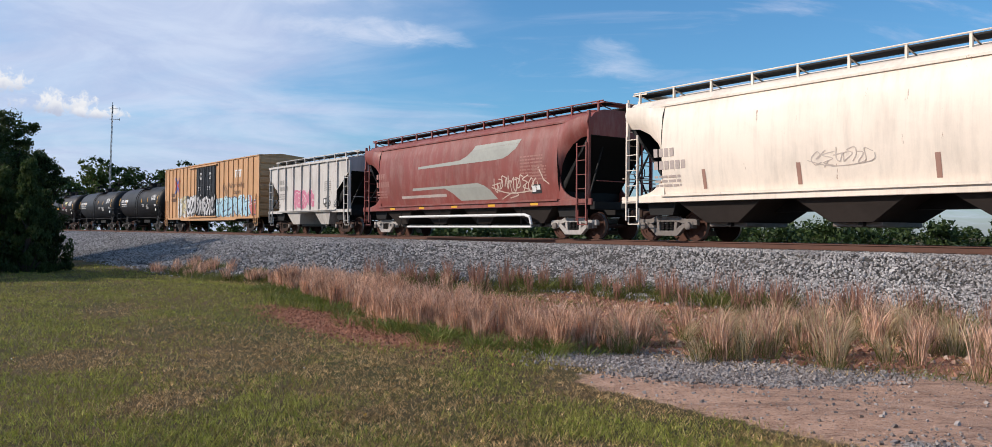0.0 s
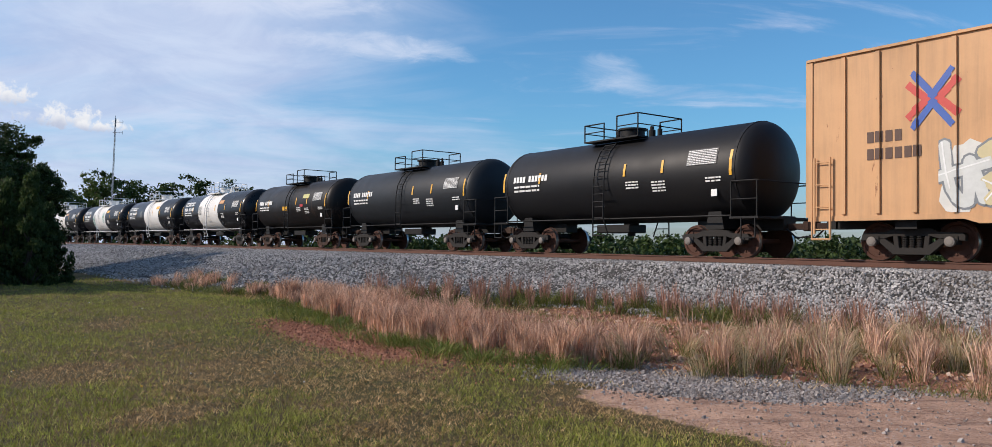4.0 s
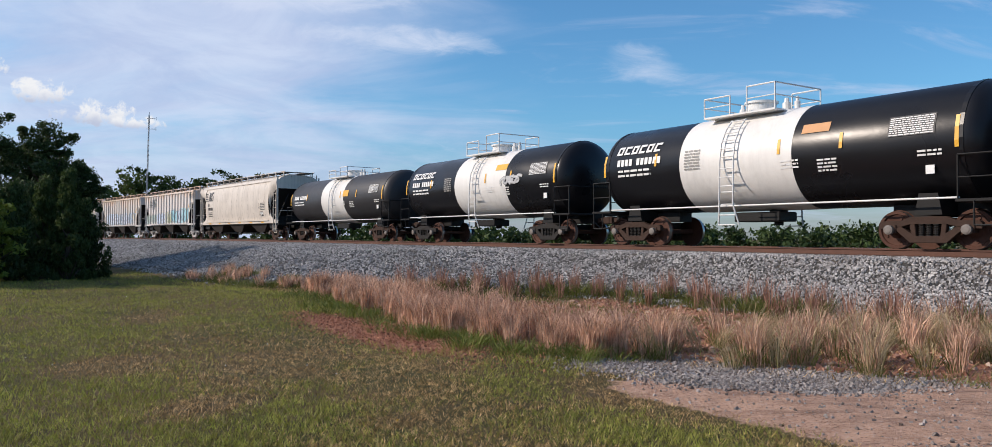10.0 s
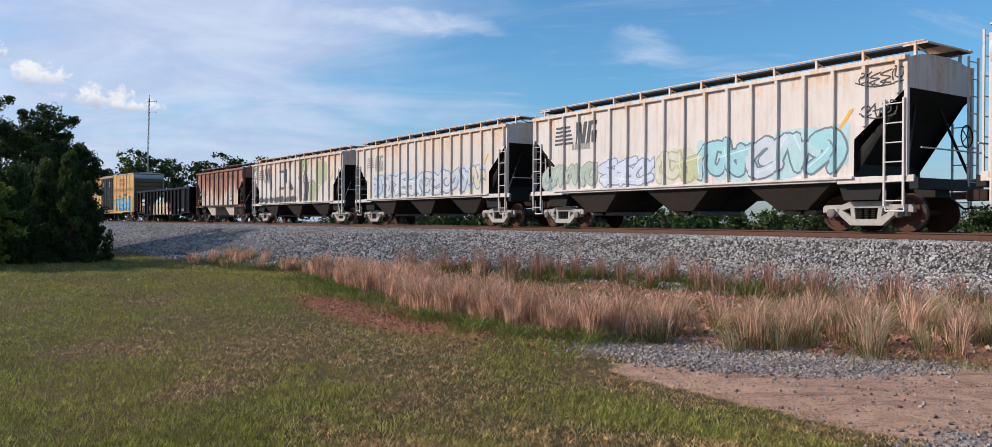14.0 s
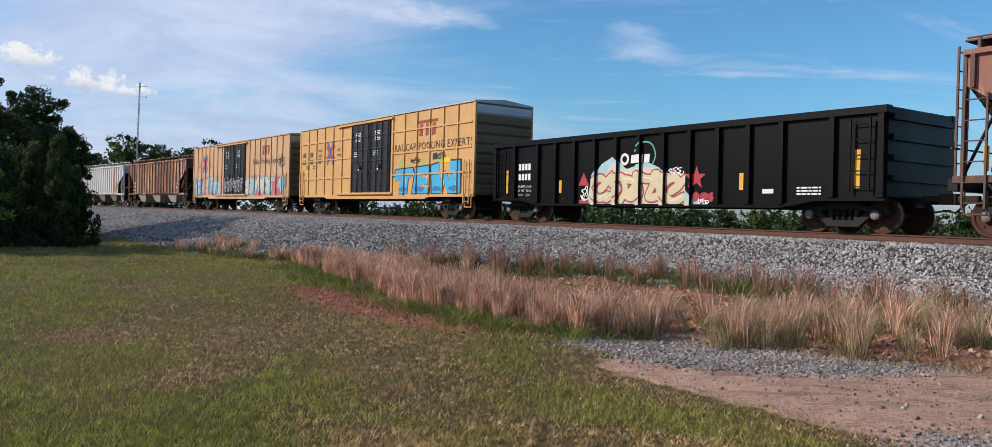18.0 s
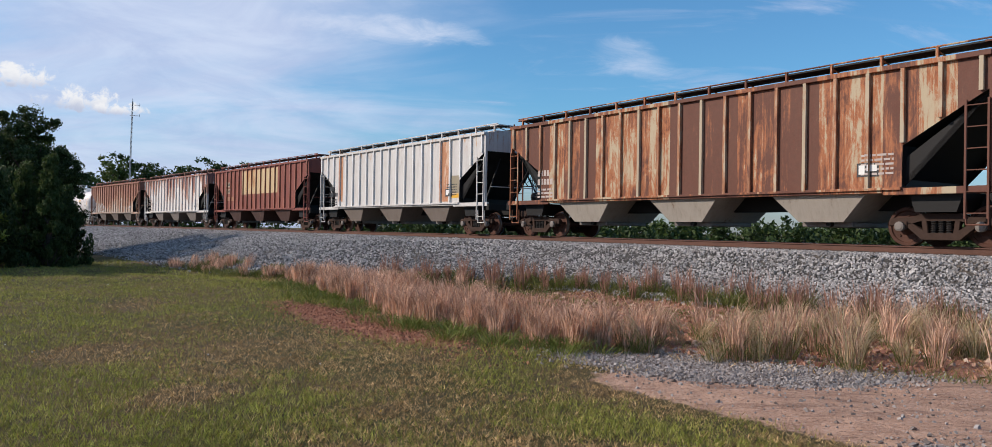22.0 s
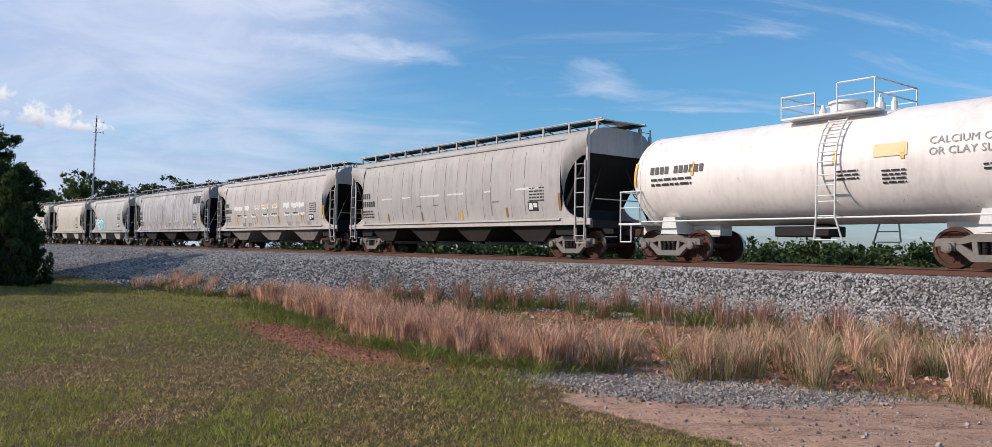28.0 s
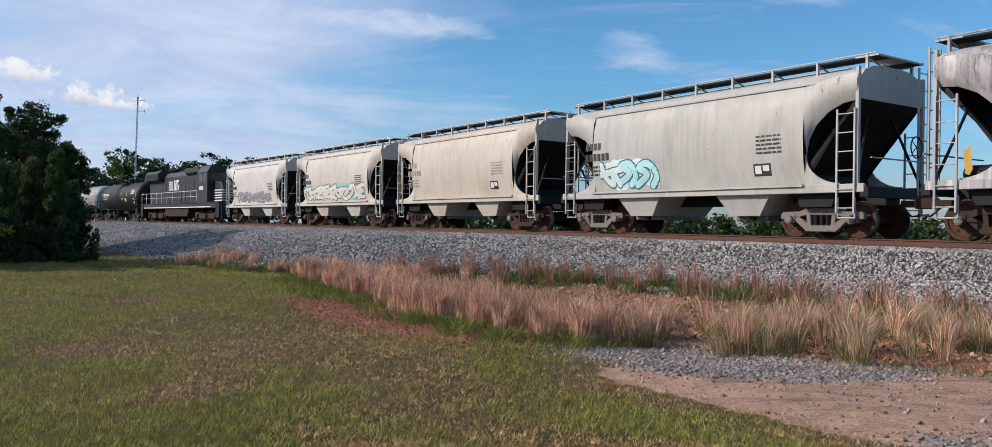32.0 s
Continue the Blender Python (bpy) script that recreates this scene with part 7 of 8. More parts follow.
def bank_height(s, d):
    t, b = toe(s), brow(s)
    e = TOP - 0.03 * (b - 2.0)
    half = b + (t - b) * 0.5
    z = np.where(d < 2, TOP - 0.04, TOP - 0.04 - 0.03 * (d - 2))
    z = np.where((d >= b) & (d < b + 0.3), e - 0.03 - 0.17 * (d - b), z)
    z = np.where((d >= b + 0.3) & (d < half), e - 0.08 + (e * 0.5 - e + 0.08) * (d - b - 0.3) / np.maximum(half - b - 0.3, 0.1), z)
    return np.where(d >= half, e * 0.5 + (0.03 - e * 0.5) * (d - half) / (t - half), z)


def stones():
    rng = np.random.default_rng(3)
    n = 112000
    s = 2 + 100 * rng.random(n) ** 1.5
    d = 0.95 + (toe(s) + 0.35 - 0.95) * rng.random(n) ** 0.9
    d = np.where(d > toe(s), d + 0.9 * rng.random(n) ** 2, d)
    keep = (d < 2.6) | (rng.random(n) < np.where(s > 24, 0.75, 1.0))
    s, d = s[keep], d[keep]
    x, y, _ = on_line(s, d)
    z = np.where(d < toe(s) + 0.12, bank_height(s, np.minimum(d, toe(s))) - 0.25 * np.maximum(d - toe(s), 0), height(s, d, x, y)) + 0.012
    stone_field("ballast_stones", np.stack([x, y, z], 1), 0.027 + 0.0004 * s, M["ballast"], "grey angular ballast stones on the bank", 4)
    # crushed stone by the dirt track, and loose pebbles
    n = 52000
    s = 2.2 + 6.4 * rng.random(n)
    d = 8.2 + 6.2 * rng.random(n)
    tr, gr, cl = soils(s, d)
    keep = rng.random(n) < np.maximum(gr * 0.95, 0.03 * tr)
    s, d = s[keep], d[keep]
    x, y, _ = on_line(s, d)
    stone_field("crushed_stone", np.stack([x, y, height(s, d, x, y) + 0.004], 1), 0.009 + 0.013 * rng.random(len(s)) ** 2, M["grit_stone"], "loose crushed stone beside the dirt track", 5)
    n = 13000
    s = 2.0 + 15 * rng.random(n)
    d = toe(s) + 0.2 + 9.0 * rng.random(n) ** 1.3
    tr, gr, cl = soils(s, d)
    keep = rng.random(n) < np.maximum(0.95 * cl, 0.12)
    s, d = s[keep], d[keep]
    keep = (d < low_edge(s)) | ((d > 13.1) & (d < 14.4) & (s > 8.5) & (s < 16))
    s, d = s[keep], d[keep]
    x, y, _ = on_line(s, d)
    stone_field("clay_clods", np.stack([x, y, height(s, d, x, y)], 1), (0.018 + 0.035 * rng.random(len(s)) ** 2), M["clay_clod"], "reddish clay clods and rubble on bare soil", 6)


def clay_chips():
    """Broken clay and bark chips over the bare red patch in the lawn."""
    rng = np.random.default_rng(8)
    n = 16000
    s, d = 7.5 + 9.5 * rng.random(n), 12.7 + 2.0 * rng.random(n)
    cl = np.exp(-(((s - 12.2) / 3.5) ** 2 + ((d - 13.75) / 0.66) ** 2) ** 1.5)
    k = rng.random(n) < cl
    x, y, _ = on_line(s[k], d[k])
    stone_field("clay_chips", np.stack([x, y, height(s[k], d[k], x, y) + 0.006], 1), 0.006 + 0.016 * rng.random(k.sum()) ** 2, M["clay_chip"], "red clay and bark chips on the bare patch", 16)


M["clay_chip"] = by_island("clay_chip", (0.25, 0.105, 0.065), (0.44, 0.21, 0.13), (0.08, 0.04, 0.028), 0.95)
M["grit_stone"] = by_island("grit_stone", (0.17, 0.14, 0.125), (0.39, 0.35, 0.325), (0.11, 0.08, 0.065), 0.95)
M["clay_clod"] = by_island("clay_clod", (0.2, 0.085, 0.055), (0.4, 0.22, 0.15), (0.5, 0.38, 0.3), 0.95)
stones()
clay_chips()


def sleepers():
    bed = tagged(new("sleepers"), "creosoted wooden sleepers under the rails", "sleepers", kind="structure")
    me = None
    for i in range(150):
        s = 1.0 + i * 0.5
        if me is None:
            ob = part("sleeper", boxed(-0.115, 0.115, -1.3, 1.3, -0.16, 0), M["wood_tie"], bed, "", 0.008)
            me = ob.data
        else:
            ob = part("sleeper", me, None, bed)
        x, y, a = on_line(s)
        ob.matrix_basis = pose(x, y, RAIL - 0.175 + 0.02, 0, 0, math.degrees(a) + 90)


# ---- grass ----
def blades(name, root, tall, width, lean, mat, label, seed, seg=1, droop=0.25):
    """Blades of grass as one mesh: each a narrow strip that bends over."""
    rng = np.random.default_rng(seed)
    n = len(root)
    yaw = rng.random(n) * 2 * math.pi
    ux, uy = np.cos(yaw), np.sin(yaw)
    az = rng.random(n) * 2 * math.pi
    lx, ly = np.cos(az) * lean * tall, np.sin(az) * lean * tall
    vs = []
    for k in range(seg):
        f = k / seg
        w = width * (1 - 0.75 * f) / 2
        cx, cy, cz = root[:, 0] + lx * f ** 1.8, root[:, 1] + ly * f ** 1.8, root[:, 2] + tall * (f - droop * f * f * lean)
        vs.append(np.stack([cx - ux * w, cy - uy * w, cz], 1))
        vs.append(np.stack([cx + ux * w, cy + uy * w, cz], 1))
    vs.append(np.stack([root[:, 0] + lx, root[:, 1] + ly, root[:, 2] + tall * (1 - droop * lean)], 1))
    m = 2 * seg + 1
    v = np.stack(vs, 1).reshape(-1, 3)
    tri = []
    for k in range(seg - 1):
        a = 2 * k
        tri += [(a, a + 1, a + 3), (a, a + 3, a + 2)]
    tri.append((2 * seg - 2, 2 * seg - 1, 2 * seg))
    t = (np.array(tri)[None] + m * np.arange(n)[:, None, None]).reshape(-1, 3)
    ob = raw_mesh(name, v, t, mat)
    return tagged(ob, label, "grass", kind="stuff")


def patchy(x, y):
    return 0.5 + 0.25 * np.sin(x * 0.8 + 1.1 * np.sin(y * 0.45)) + 0.25 * np.sin(y * 0.62 + 1.4 * np.sin(x * 0.33 + 2.0))


M["blade_green"] = by_island("blade_green", (0.148, 0.17, 0.027), (0.37, 0.385, 0.072), (0.6, 0.49, 0.19), 0.6, trans=0.3, size=1.1, deep=0.4, fleck=0.85, grain=11)
M["blade_dry"] = by_island("blade_dry", (0.38, 0.235, 0.095), (0.78, 0.545, 0.27), (0.12, 0.075, 0.03), 0.8, trans=0.2, size=1.4, deep=0.45, fleck=0.85, grain=11)
M["blade_tan"] = by_island("blade_tan", (0.5, 0.28, 0.185), (0.86, 0.58, 0.42), (0.24, 0.125, 0.08), 0.8, trans=0.25, size=1.6, deep=0.45, fleck=0.5, grain=4.5)
M["blade_straw"] = by_island("blade_straw", (0.42, 0.32, 0.18), (0.62, 0.5, 0.31), (0.22, 0.17, 0.075), 0.8, trans=0.3)
M["blade_red"] = by_island("blade_red", (0.33, 0.17, 0.125), (0.46, 0.27, 0.2), (0.2, 0.1, 0.07), 0.8, trans=0.3)
M["weed_green"] = by_island("weed_green", (0.08, 0.1, 0.022), (0.16, 0.18, 0.04), (0.3, 0.27, 0.1), 0.6, trans=0.3, size=1.3, deep=0.5, fleck=0.5, grain=6)


def lawn():
    rng = np.random.default_rng(11)
    n = 720000
    r = 5.0 + 36 * rng.random(n) ** 1.9
    a = np.radians(-42 + 84 * rng.random(n))
    x, y = r * np.sin(a), r * np.cos(a)
    s, d = off_line(x, y)
    tr, gr, cl = soils(s, d)
    edge = 0.35 * np.sin(s * 3.1) + 0.25 * np.sin(s * 7.7 + 1)
    bare = np.maximum(np.maximum(tr, gr), cl * 1.2)
    keep = (d > low_edge(s) + 0.25 + edge * 0.6) & (rng.random(n) > bare * 1.15)
    # thin tufts: the sward is denser in knots with darker gaps between
    knot = np.sin(x * 9.1 + 2.0 * np.sin(y * 6.3)) * np.sin(y * 8.3 + 1.7 * np.sin(x * 5.9))
    keep &= rng.random(n) < 0.62 + 0.38 * knot
    x, y, s, d, r = x[keep], y[keep], s[keep], d[keep], r[keep]
    root = np.stack([x, y, height(s, d, x, y) - 0.004], 1)
    m = len(x)
    p = patchy(x, y) + 0.22 * np.sin(x * 2.9 + 1.7 * np.sin(y * 2.1)) * np.sin(y * 2.3 + 1.1) + 0.5 * (rng.random(m) - 0.5)
    p += -0.6 * smooth(-x - 0.25 * y, -1.0, 3.0) - 0.22 * smooth(r, 13, 20) + 0.3 * (1 - smooth(r, 8.5, 11.5)) * smooth(x / r, -0.56, -0.47)
    p += -0.28 * np.exp(-((d - 14.4) / 0.75) ** 2) * (1 - smooth(s, 7, 9))
    for gs, gd, gr_ in ((7.2, 17.0, 0.35), (4.8, 14.8, 0.7), (7.6, 13.8, 0.6), (8.7, 19.2, 1.4), (19.5, 18.0, 1.8), (22, 15.8, 1.5)):
        p -= 0.6 * np.exp(-((s - gs) ** 2 + (d - gd) ** 2) / gr_ ** 2)
    for gs, gd, gr_ in ((10.6, 18.1, 0.8), (7.5, 17.6, 0.6), (17.5, 16.2, 1.3)):
        p += 0.7 * np.exp(-((s - gs) ** 2 + (d - gd) ** 2) / gr_ ** 2)
    edge_zone = np.exp(-((d - low_edge(s) - 0.5) / 0.6) ** 2)
    dry = (p > 0.4) & (rng.random(m) > edge_zone)
    tall = (0.026 + 0.05 * rng.random(m) ** 1.7) * (1 + 1.7 * edge_zone * rng.random(m))
    wid = (0.0042 + 0.0005 * r) * (0.7 + 0.6 * rng.random(m))
    g = ~dry
    blades("lawn_grass", root[g], tall[g] * 1.2, wid[g], 0.55, M["blade_green"], "short green lawn grass", 12)
    blades("dry_grass", root[dry], tall[dry] * 0.9, wid[dry], 0.75, M["blade_dry"], "short dry brownish lawn grass", 13)


lawn()


def lawn_flowers():
    """White clover heads and a few yellow flowers in the lawn."""
    rng = np.random.default_rng(14)
    for name, n, mat in (("clover_flowers", 34, M["stencil_white"]), ("yellow_flowers", 14, M["yellow_strip"])):
        a, r = np.radians(-34 + 44 * rng.random(n)), 6.5 + 16 * rng.random(n)
        x, y = r * np.sin(a), r * np.cos(a)
        s, d = off_line(x, y)
        ok = d > 15
        x, y, s, d = x[ok], y[ok], s[ok], d[ok]
        stone_field(name, np.stack([x, y, height(s, d, x, y) + 0.06], 1), 0.009, mat, "small flower heads standing in the mown lawn", 15)


lawn_flowers()


def stems(name, root, tall, width, az, lean, arch, mat, label, seed, seg=5):
    """Long stems as one mesh: each rises from its root and bows over towards az at the tip."""
    rng = np.random.default_rng(seed)
    n = len(root)
    yaw = rng.random(n) * math.pi
    ux, uy, cx, cy = np.cos(yaw), np.sin(yaw), np.cos(az), np.sin(az)
    vs = []
    for k in range(seg + 1):
        f = k / seg
        off = tall * (lean * f + arch * f ** 4)
        z = tall * (f - 0.55 * arch * f ** 5 - 0.25 * lean * lean * f)
        w = width * (0.45 + 0.85 * math.sin(math.pi * min(1.0, f * 0.9 + 0.05)) ** 1.0) / 2 * (1 if k < seg else 0.15)
        c = np.stack([root[:, 0] + cx * off, root[:, 1] + cy * off, root[:, 2] + z], 1)
        u = np.stack([ux * w, uy * w, 0 * w], 1)
        vs += [c - u, c + u]
    m = 2 * (seg + 1)
    v = np.stack(vs, 1).reshape(-1, 3)
    tri = []
    for k in range(seg):
        a = 2 * k
        tri += [(a, a + 1, a + 3), (a, a + 3, a + 2)]
    t = (np.array(tri)[None] + m * np.arange(n)[:, None, None]).reshape(-1, 3)
    return tagged(raw_mesh(name, v, t, mat), label, "grass", kind="stuff")


def tussocks(s, d, per, spread, rng, wind=0.6):
    """Roots of bunched stems about each place, with the way each one leans and its bunch's vigour."""
    n = len(s)
    k = np.repeat(np.arange(n), per)
    a, q = rng.random(len(k)) * 2 * math.pi, spread * np.sqrt(rng.random(len(k)))
    vig = (0.55 + 0.62 * rng.random(n))[k]
    cx, cy, _ = on_line(s, d)
    x, y = cx[k] + np.cos(a) * q, cy[k] + np.sin(a) * q
    ss, dd = off_line(x, y)
    z = np.where(dd < toe(ss), bank_height(ss, dd), height(ss, dd, x, y)) - 0.01
    lead = (rng.random(n) * 2 * math.pi)[k]
    az = np.arctan2(np.sin(a) * (1 - wind) + np.sin(lead) * wind, np.cos(a) * (1 - wind) + np.cos(lead) * wind) + rng.normal(size=len(k)) * 0.5
    return np.stack([x, y, z], 1), az, vig, q / spread, np.hypot(x, y)


def meadow():
    rng = np.random.default_rng(21)
    tan, straw, red = M["blade_tan"], M["blade_straw"], M["blade_red"]

    def sow(name, s, d, per, spread, tall, var, width, lean, arch, mat, label, seed, wind=0.6):
        root, az, vig, q, r = tussocks(s, d, per, spread, rng, wind)
        n = len(root)
        h = tall * vig * (1 - var + 2 * var * rng.random(n)) * (1 - 0.15 * q)
        return stems(name, root, h, (width * 0.6 + 0.00028 * r) * (0.7 + 0.6 * rng.random(n)), az, lean * (0.4 + 1.2 * rng.random(n)) * (0.5 + q), arch * (0.3 + 1.3 * rng.random(n)), mat, label, seed)

    # the dense pinkish row in front
    n = 185
    s = 7.9 + 13.4 * rng.random(n) ** 1.1
    d = low_edge(s) - 0.2 - 1.75 * rng.random(n) ** 1.2
    sow("broomsedge", s, d, 92, 0.12, 0.68, 0.22, 0.0036, 0.07, 0.24, tan, "tall pinkish-tan dry broomsedge along the bank", 22, 0.5)
    # the loose stand between the track and the bank
    n = 120
    s = 2.4 + 6.2 * rng.random(n)
    d = toe(s) + 0.9 + (low_edge(s) - toe(s) - 1.0) * rng.random(n) ** 0.75
    d += 0.3 * np.sin(s * 5.0)
    d = np.minimum(d, low_edge(s) - 0.05)
    k = np.arange(n) % 10
    sow("broomsedge_stand", s[k < 6], d[k < 6], 62, 0.11, 0.74, 0.28, 0.0034, 0.09, 0.22, tan, "tan dry broomsedge in a loose stand on rubble", 28, 0.5)
    sow("straw_grass", s[(k > 5) & (k < 9)], d[(k > 5) & (k < 9)], 56, 0.11, 0.7, 0.3, 0.0036, 0.12, 0.3, straw, "pale straw-coloured grass stems", 23, 0.5)
    sow("arching_grass", s[k == 9], d[k == 9], 60, 0.12, 0.78, 0.25, 0.004, 0.25, 0.6, straw, "pale arching grass bent over by its weight", 33, 0.85)
    j = rng.random(n) < 0.9
    sow("green_bases", s[j], d[j] + 0.04, 34, 0.12, 0.34, 0.35, 0.005, 0.3, 0.35, M["weed_green"], "green blades at the feet of the dry stems", 29, 0.2)
    # the thin upper row at the bank's foot
    n = 130
    s = 4.4 + 19 * rng.random(n)
    d = toe(s) + 0.1 + 1.3 * rng.random(n) ** 1.2
    k = np.arange(n) % 3 > 0
    sow("red_grass", s[k], d[k], 40, 0.1, 0.74, 0.36, 0.006, 0.07, 0.1, red, "reddish seed-headed grass tufts at the bank's foot", 24, 0.3)
    sow("tuft_greens", s, d, 60, 0.24, 0.4, 0.4, 0.006, 0.32, 0.3, M["weed_green"], "green blades round the reddish tufts", 30, 0.2)
    # low tufts where the bank's foot meets the lawn further along
    n = 110
    s = 19.0 + 14 * rng.random(n)
    d = np.minimum(low_edge(s) - 0.1 - 1.8 * rng.random(n), toe(s) + 1.2)
    k = np.arange(n) % 5 < 2
    sow("far_sedge", s[k], d[k], 60, 0.18, 0.46, 0.3, 0.005, 0.12, 0.2, tan, "low tan tufts at the foot of the bank", 31)
    sow("far_greens", s[~k], d[~k], 80, 0.35, 0.24, 0.4, 0.008, 0.4, 0.3, M["weed_green"], "low green weeds at the foot of the bank", 32, 0.2)
    # lush green along the lawn's edge
    n = 90
    s = 7.6 + 13 * rng.random(n)
    d = low_edge(s) - 0.05 + 0.3 * rng.normal(size=n)
    sow("lush_grass", s, d, 62, 0.22, 0.24, 0.4, 0.006, 0.5, 0.45, M["blade_fresh"], "lush fresh green grass at the edge of the dry stems", 25, 0.2)

    s = 1.5 + 26 * rng.random(30000) ** 1.2
    d = toe(s) + 0.3 + (low_edge(s) - toe(s)) * rng.random(len(s))
    x, y, _ = on_line(s, d)
    root = np.stack([x, y, height(s, d, x, y) - 0.01], 1)
    k = np.sin(x * 1.9 + 2 * np.sin(y * 1.3)) + 1.2 * (rng.random(len(s)) - 0.5) > 0.1
    k2 = ~k & (rng.random(len(s)) < 0.6)
    r = np.hypot(x, y)
    blades("short_weeds", root[k], 0.05 + 0.13 * rng.random(k.sum()), 0.006 + 0.0005 * r[k], 0.6, M["weed_green"], "low green weeds between the dry stems", 26)
    blades("short_straw", root[k2], 0.04 + 0.14 * rng.random(k2.sum()), 0.005 + 0.0005 * r[k2], 0.9, M["blade_dry"], "low broken straw between the dry stems", 27)


M["blade_fresh"] = by_island("blade_fresh", (0.075, 0.105, 0.018), (0.17, 0.21, 0.04), (0.3, 0.28, 0.09), 0.55, trans=0.3, size=1.3, deep=0.4)
meadow()


# ---- trees ----
M["bark"] = plain("bark", (0.09, 0.07, 0.055), 0.95, 0, 0.6, 6)
M["leaf"] = by_island("leaf", (0.03, 0.055, 0.014), (0.05, 0.085, 0.02), (0.08, 0.115, 0.03), 0.55, trans=0.2)
M["leaf_dark"] = by_island("leaf_dark", (0.028, 0.05, 0.016), (0.05, 0.082, 0.022), (0.085, 0.12, 0.035), 0.6, trans=0.2)
M["leaf_cedar"] = by_island("leaf_cedar", (0.045, 0.075, 0.022), (0.075, 0.11, 0.032), (0.1, 0.135, 0.045), 0.7, trans=0.35)
# yellow-green leaves of one bush, sunlight on them put into the brighter colour
M["leaf_sunny"] = by_island("leaf_sunny", (0.12, 0.17, 0.025), (0.2, 0.26, 0.04), (0.28, 0.3, 0.07), 0.5, trans=0.35)
M["leaf_light"] = by_island("leaf_light", (0.06, 0.095, 0.02), (0.09, 0.13, 0.03), (0.13, 0.16, 0.05), 0.55, trans=0.25)


def foliage(centres, radii, count, leaf, rng, flat=0.75, upright=0.0):
    """Small leaf pieces in clumps."""
    k = rng.integers(0, len(centres), count)
    u = rng.normal(size=(count, 3))
    u /= np.linalg.norm(u, axis=1)[:, None]
    p = centres[k] + u * (radii[k] * (0.1 + 1.12 * rng.random(count) ** 0.75))[:, None] * np.array([1, 1, flat])
    a = rng.normal(size=(count, 3)) + np.array([0, 0, upright])
    b = np.cross(a, rng.normal(size=(count, 3)))
    a /= np.linalg.norm(a, axis=1)[:, None]
    b /= np.linalg.norm(b, axis=1)[:, None]
    sz = leaf * (0.5 + rng.random(count))[:, None]
    v = np.stack([p - a * sz, p - b * sz * 0.45, p + a * sz, p + b * sz * 0.45], 1).reshape(-1, 3)
    i = 4 * np.arange(count)[:, None]
    t = np.concatenate([i + np.array([[0, 1, 2]]), i + np.array([[0, 2, 3]])])
    return v, t


def tree(name, x, y, z, tall, spread, mat, label, seed, count=5000, leaf=0.16, crown_low=0.3, group="", conifer=False):
    rng = np.random.default_rng(seed)
    ob = thing(name, label, "tree" if name != "bush" else "bush", group)
    ob.matrix_basis = pose(x, y, z)
    rr = random.Random(seed)
    bm = bmesh.new()
    r0 = tall * 0.022 + 0.05
    bend = [(0, 0, -0.2)]
    for i in range(1, 6):
        bend.append((rr.uniform(-0.02, 0.02) * tall, rr.uniform(-0.02, 0.02) * tall, tall * 0.85 * i / 5))
    for i in range(5):
        cone(bm, bend[i], bend[i + 1], r0 * (1 - 0.16 * i), r0 * (1 - 0.16 * (i + 1)))
    part("trunk", bm, M["bark"], ob, "", 0, True)
    cs, rs = [], []
    bm = bmesh.new()
    nl = 26 if not conifer else 30
    for i in range(nl):
        f = crown_low + (0.97 - crown_low) * (i + rr.random()) / nl
        az = i * 2.4 + rr.uniform(-0.5, 0.5)
        if conifer:
            reach = spread * (1.02 - f) / (1.02 - crown_low) * rr.uniform(0.7, 1.12)
        else:
            reach = spread * math.sqrt(max(0.05, 1 - ((f - 0.55) / 0.5) ** 2)) * rr.uniform(0.45, 1.15)
        c = Vector((math.cos(az) * reach, math.sin(az) * reach, tall * f + (0 if conifer else reach * 0.15)))
        k = min(4, int(f * 5 * 0.9))
        cone(bm, bend[k], tuple(c * 0.92), r0 * 0.3, r0 * 0.07)
        for q in range(5):
            o = Vector((rr.uniform(-1, 1), rr.uniform(-1, 1), rr.uniform(-0.6, 0.8))) * spread * (0.3 if not conifer else 0.13)
            m = 1.0 - 0.2 * q
            cs.append(tuple(Vector((c.x * m, c.y * m, c.z)) + o))
            rs.append(spread * rr.uniform(0.1, 0.26) * (1 if not conifer else 0.85))
    part("branchwork", bm, M["bark"], ob)
    v, t = foliage(np.array(cs), np.array(rs), count, leaf, rng, 1.25 if conifer else 0.75, 2.0 if conifer else 0.0)
    crown = raw_mesh("crown", v, t, mat)
    crown.parent = ob
    return ob


def cone(bm, p, q, r0, r1, n=7):
    p, q = Vector(p), Vector(q)
    m = (q - p).to_track_quat("Z", "Y").to_matrix()
    ring = lambda c, r: [bm.verts.new(c + m @ Vector((r * math.cos(2 * math.pi * i / n), r * math.sin(2 * math.pi * i / n), 0))) for i in range(n)]
    a, b = ring(p, r0), ring(q, r1)
    for i in range(n):
        bm.faces.new((a[i], a[(i + 1) % n], b[(i + 1) % n], b[i]))
    bm.faces.new(a[::-1])
    bm.faces.new(b)


def polar(az, dist):
    return dist * math.sin(radians(az)), dist * math.cos(radians(az))


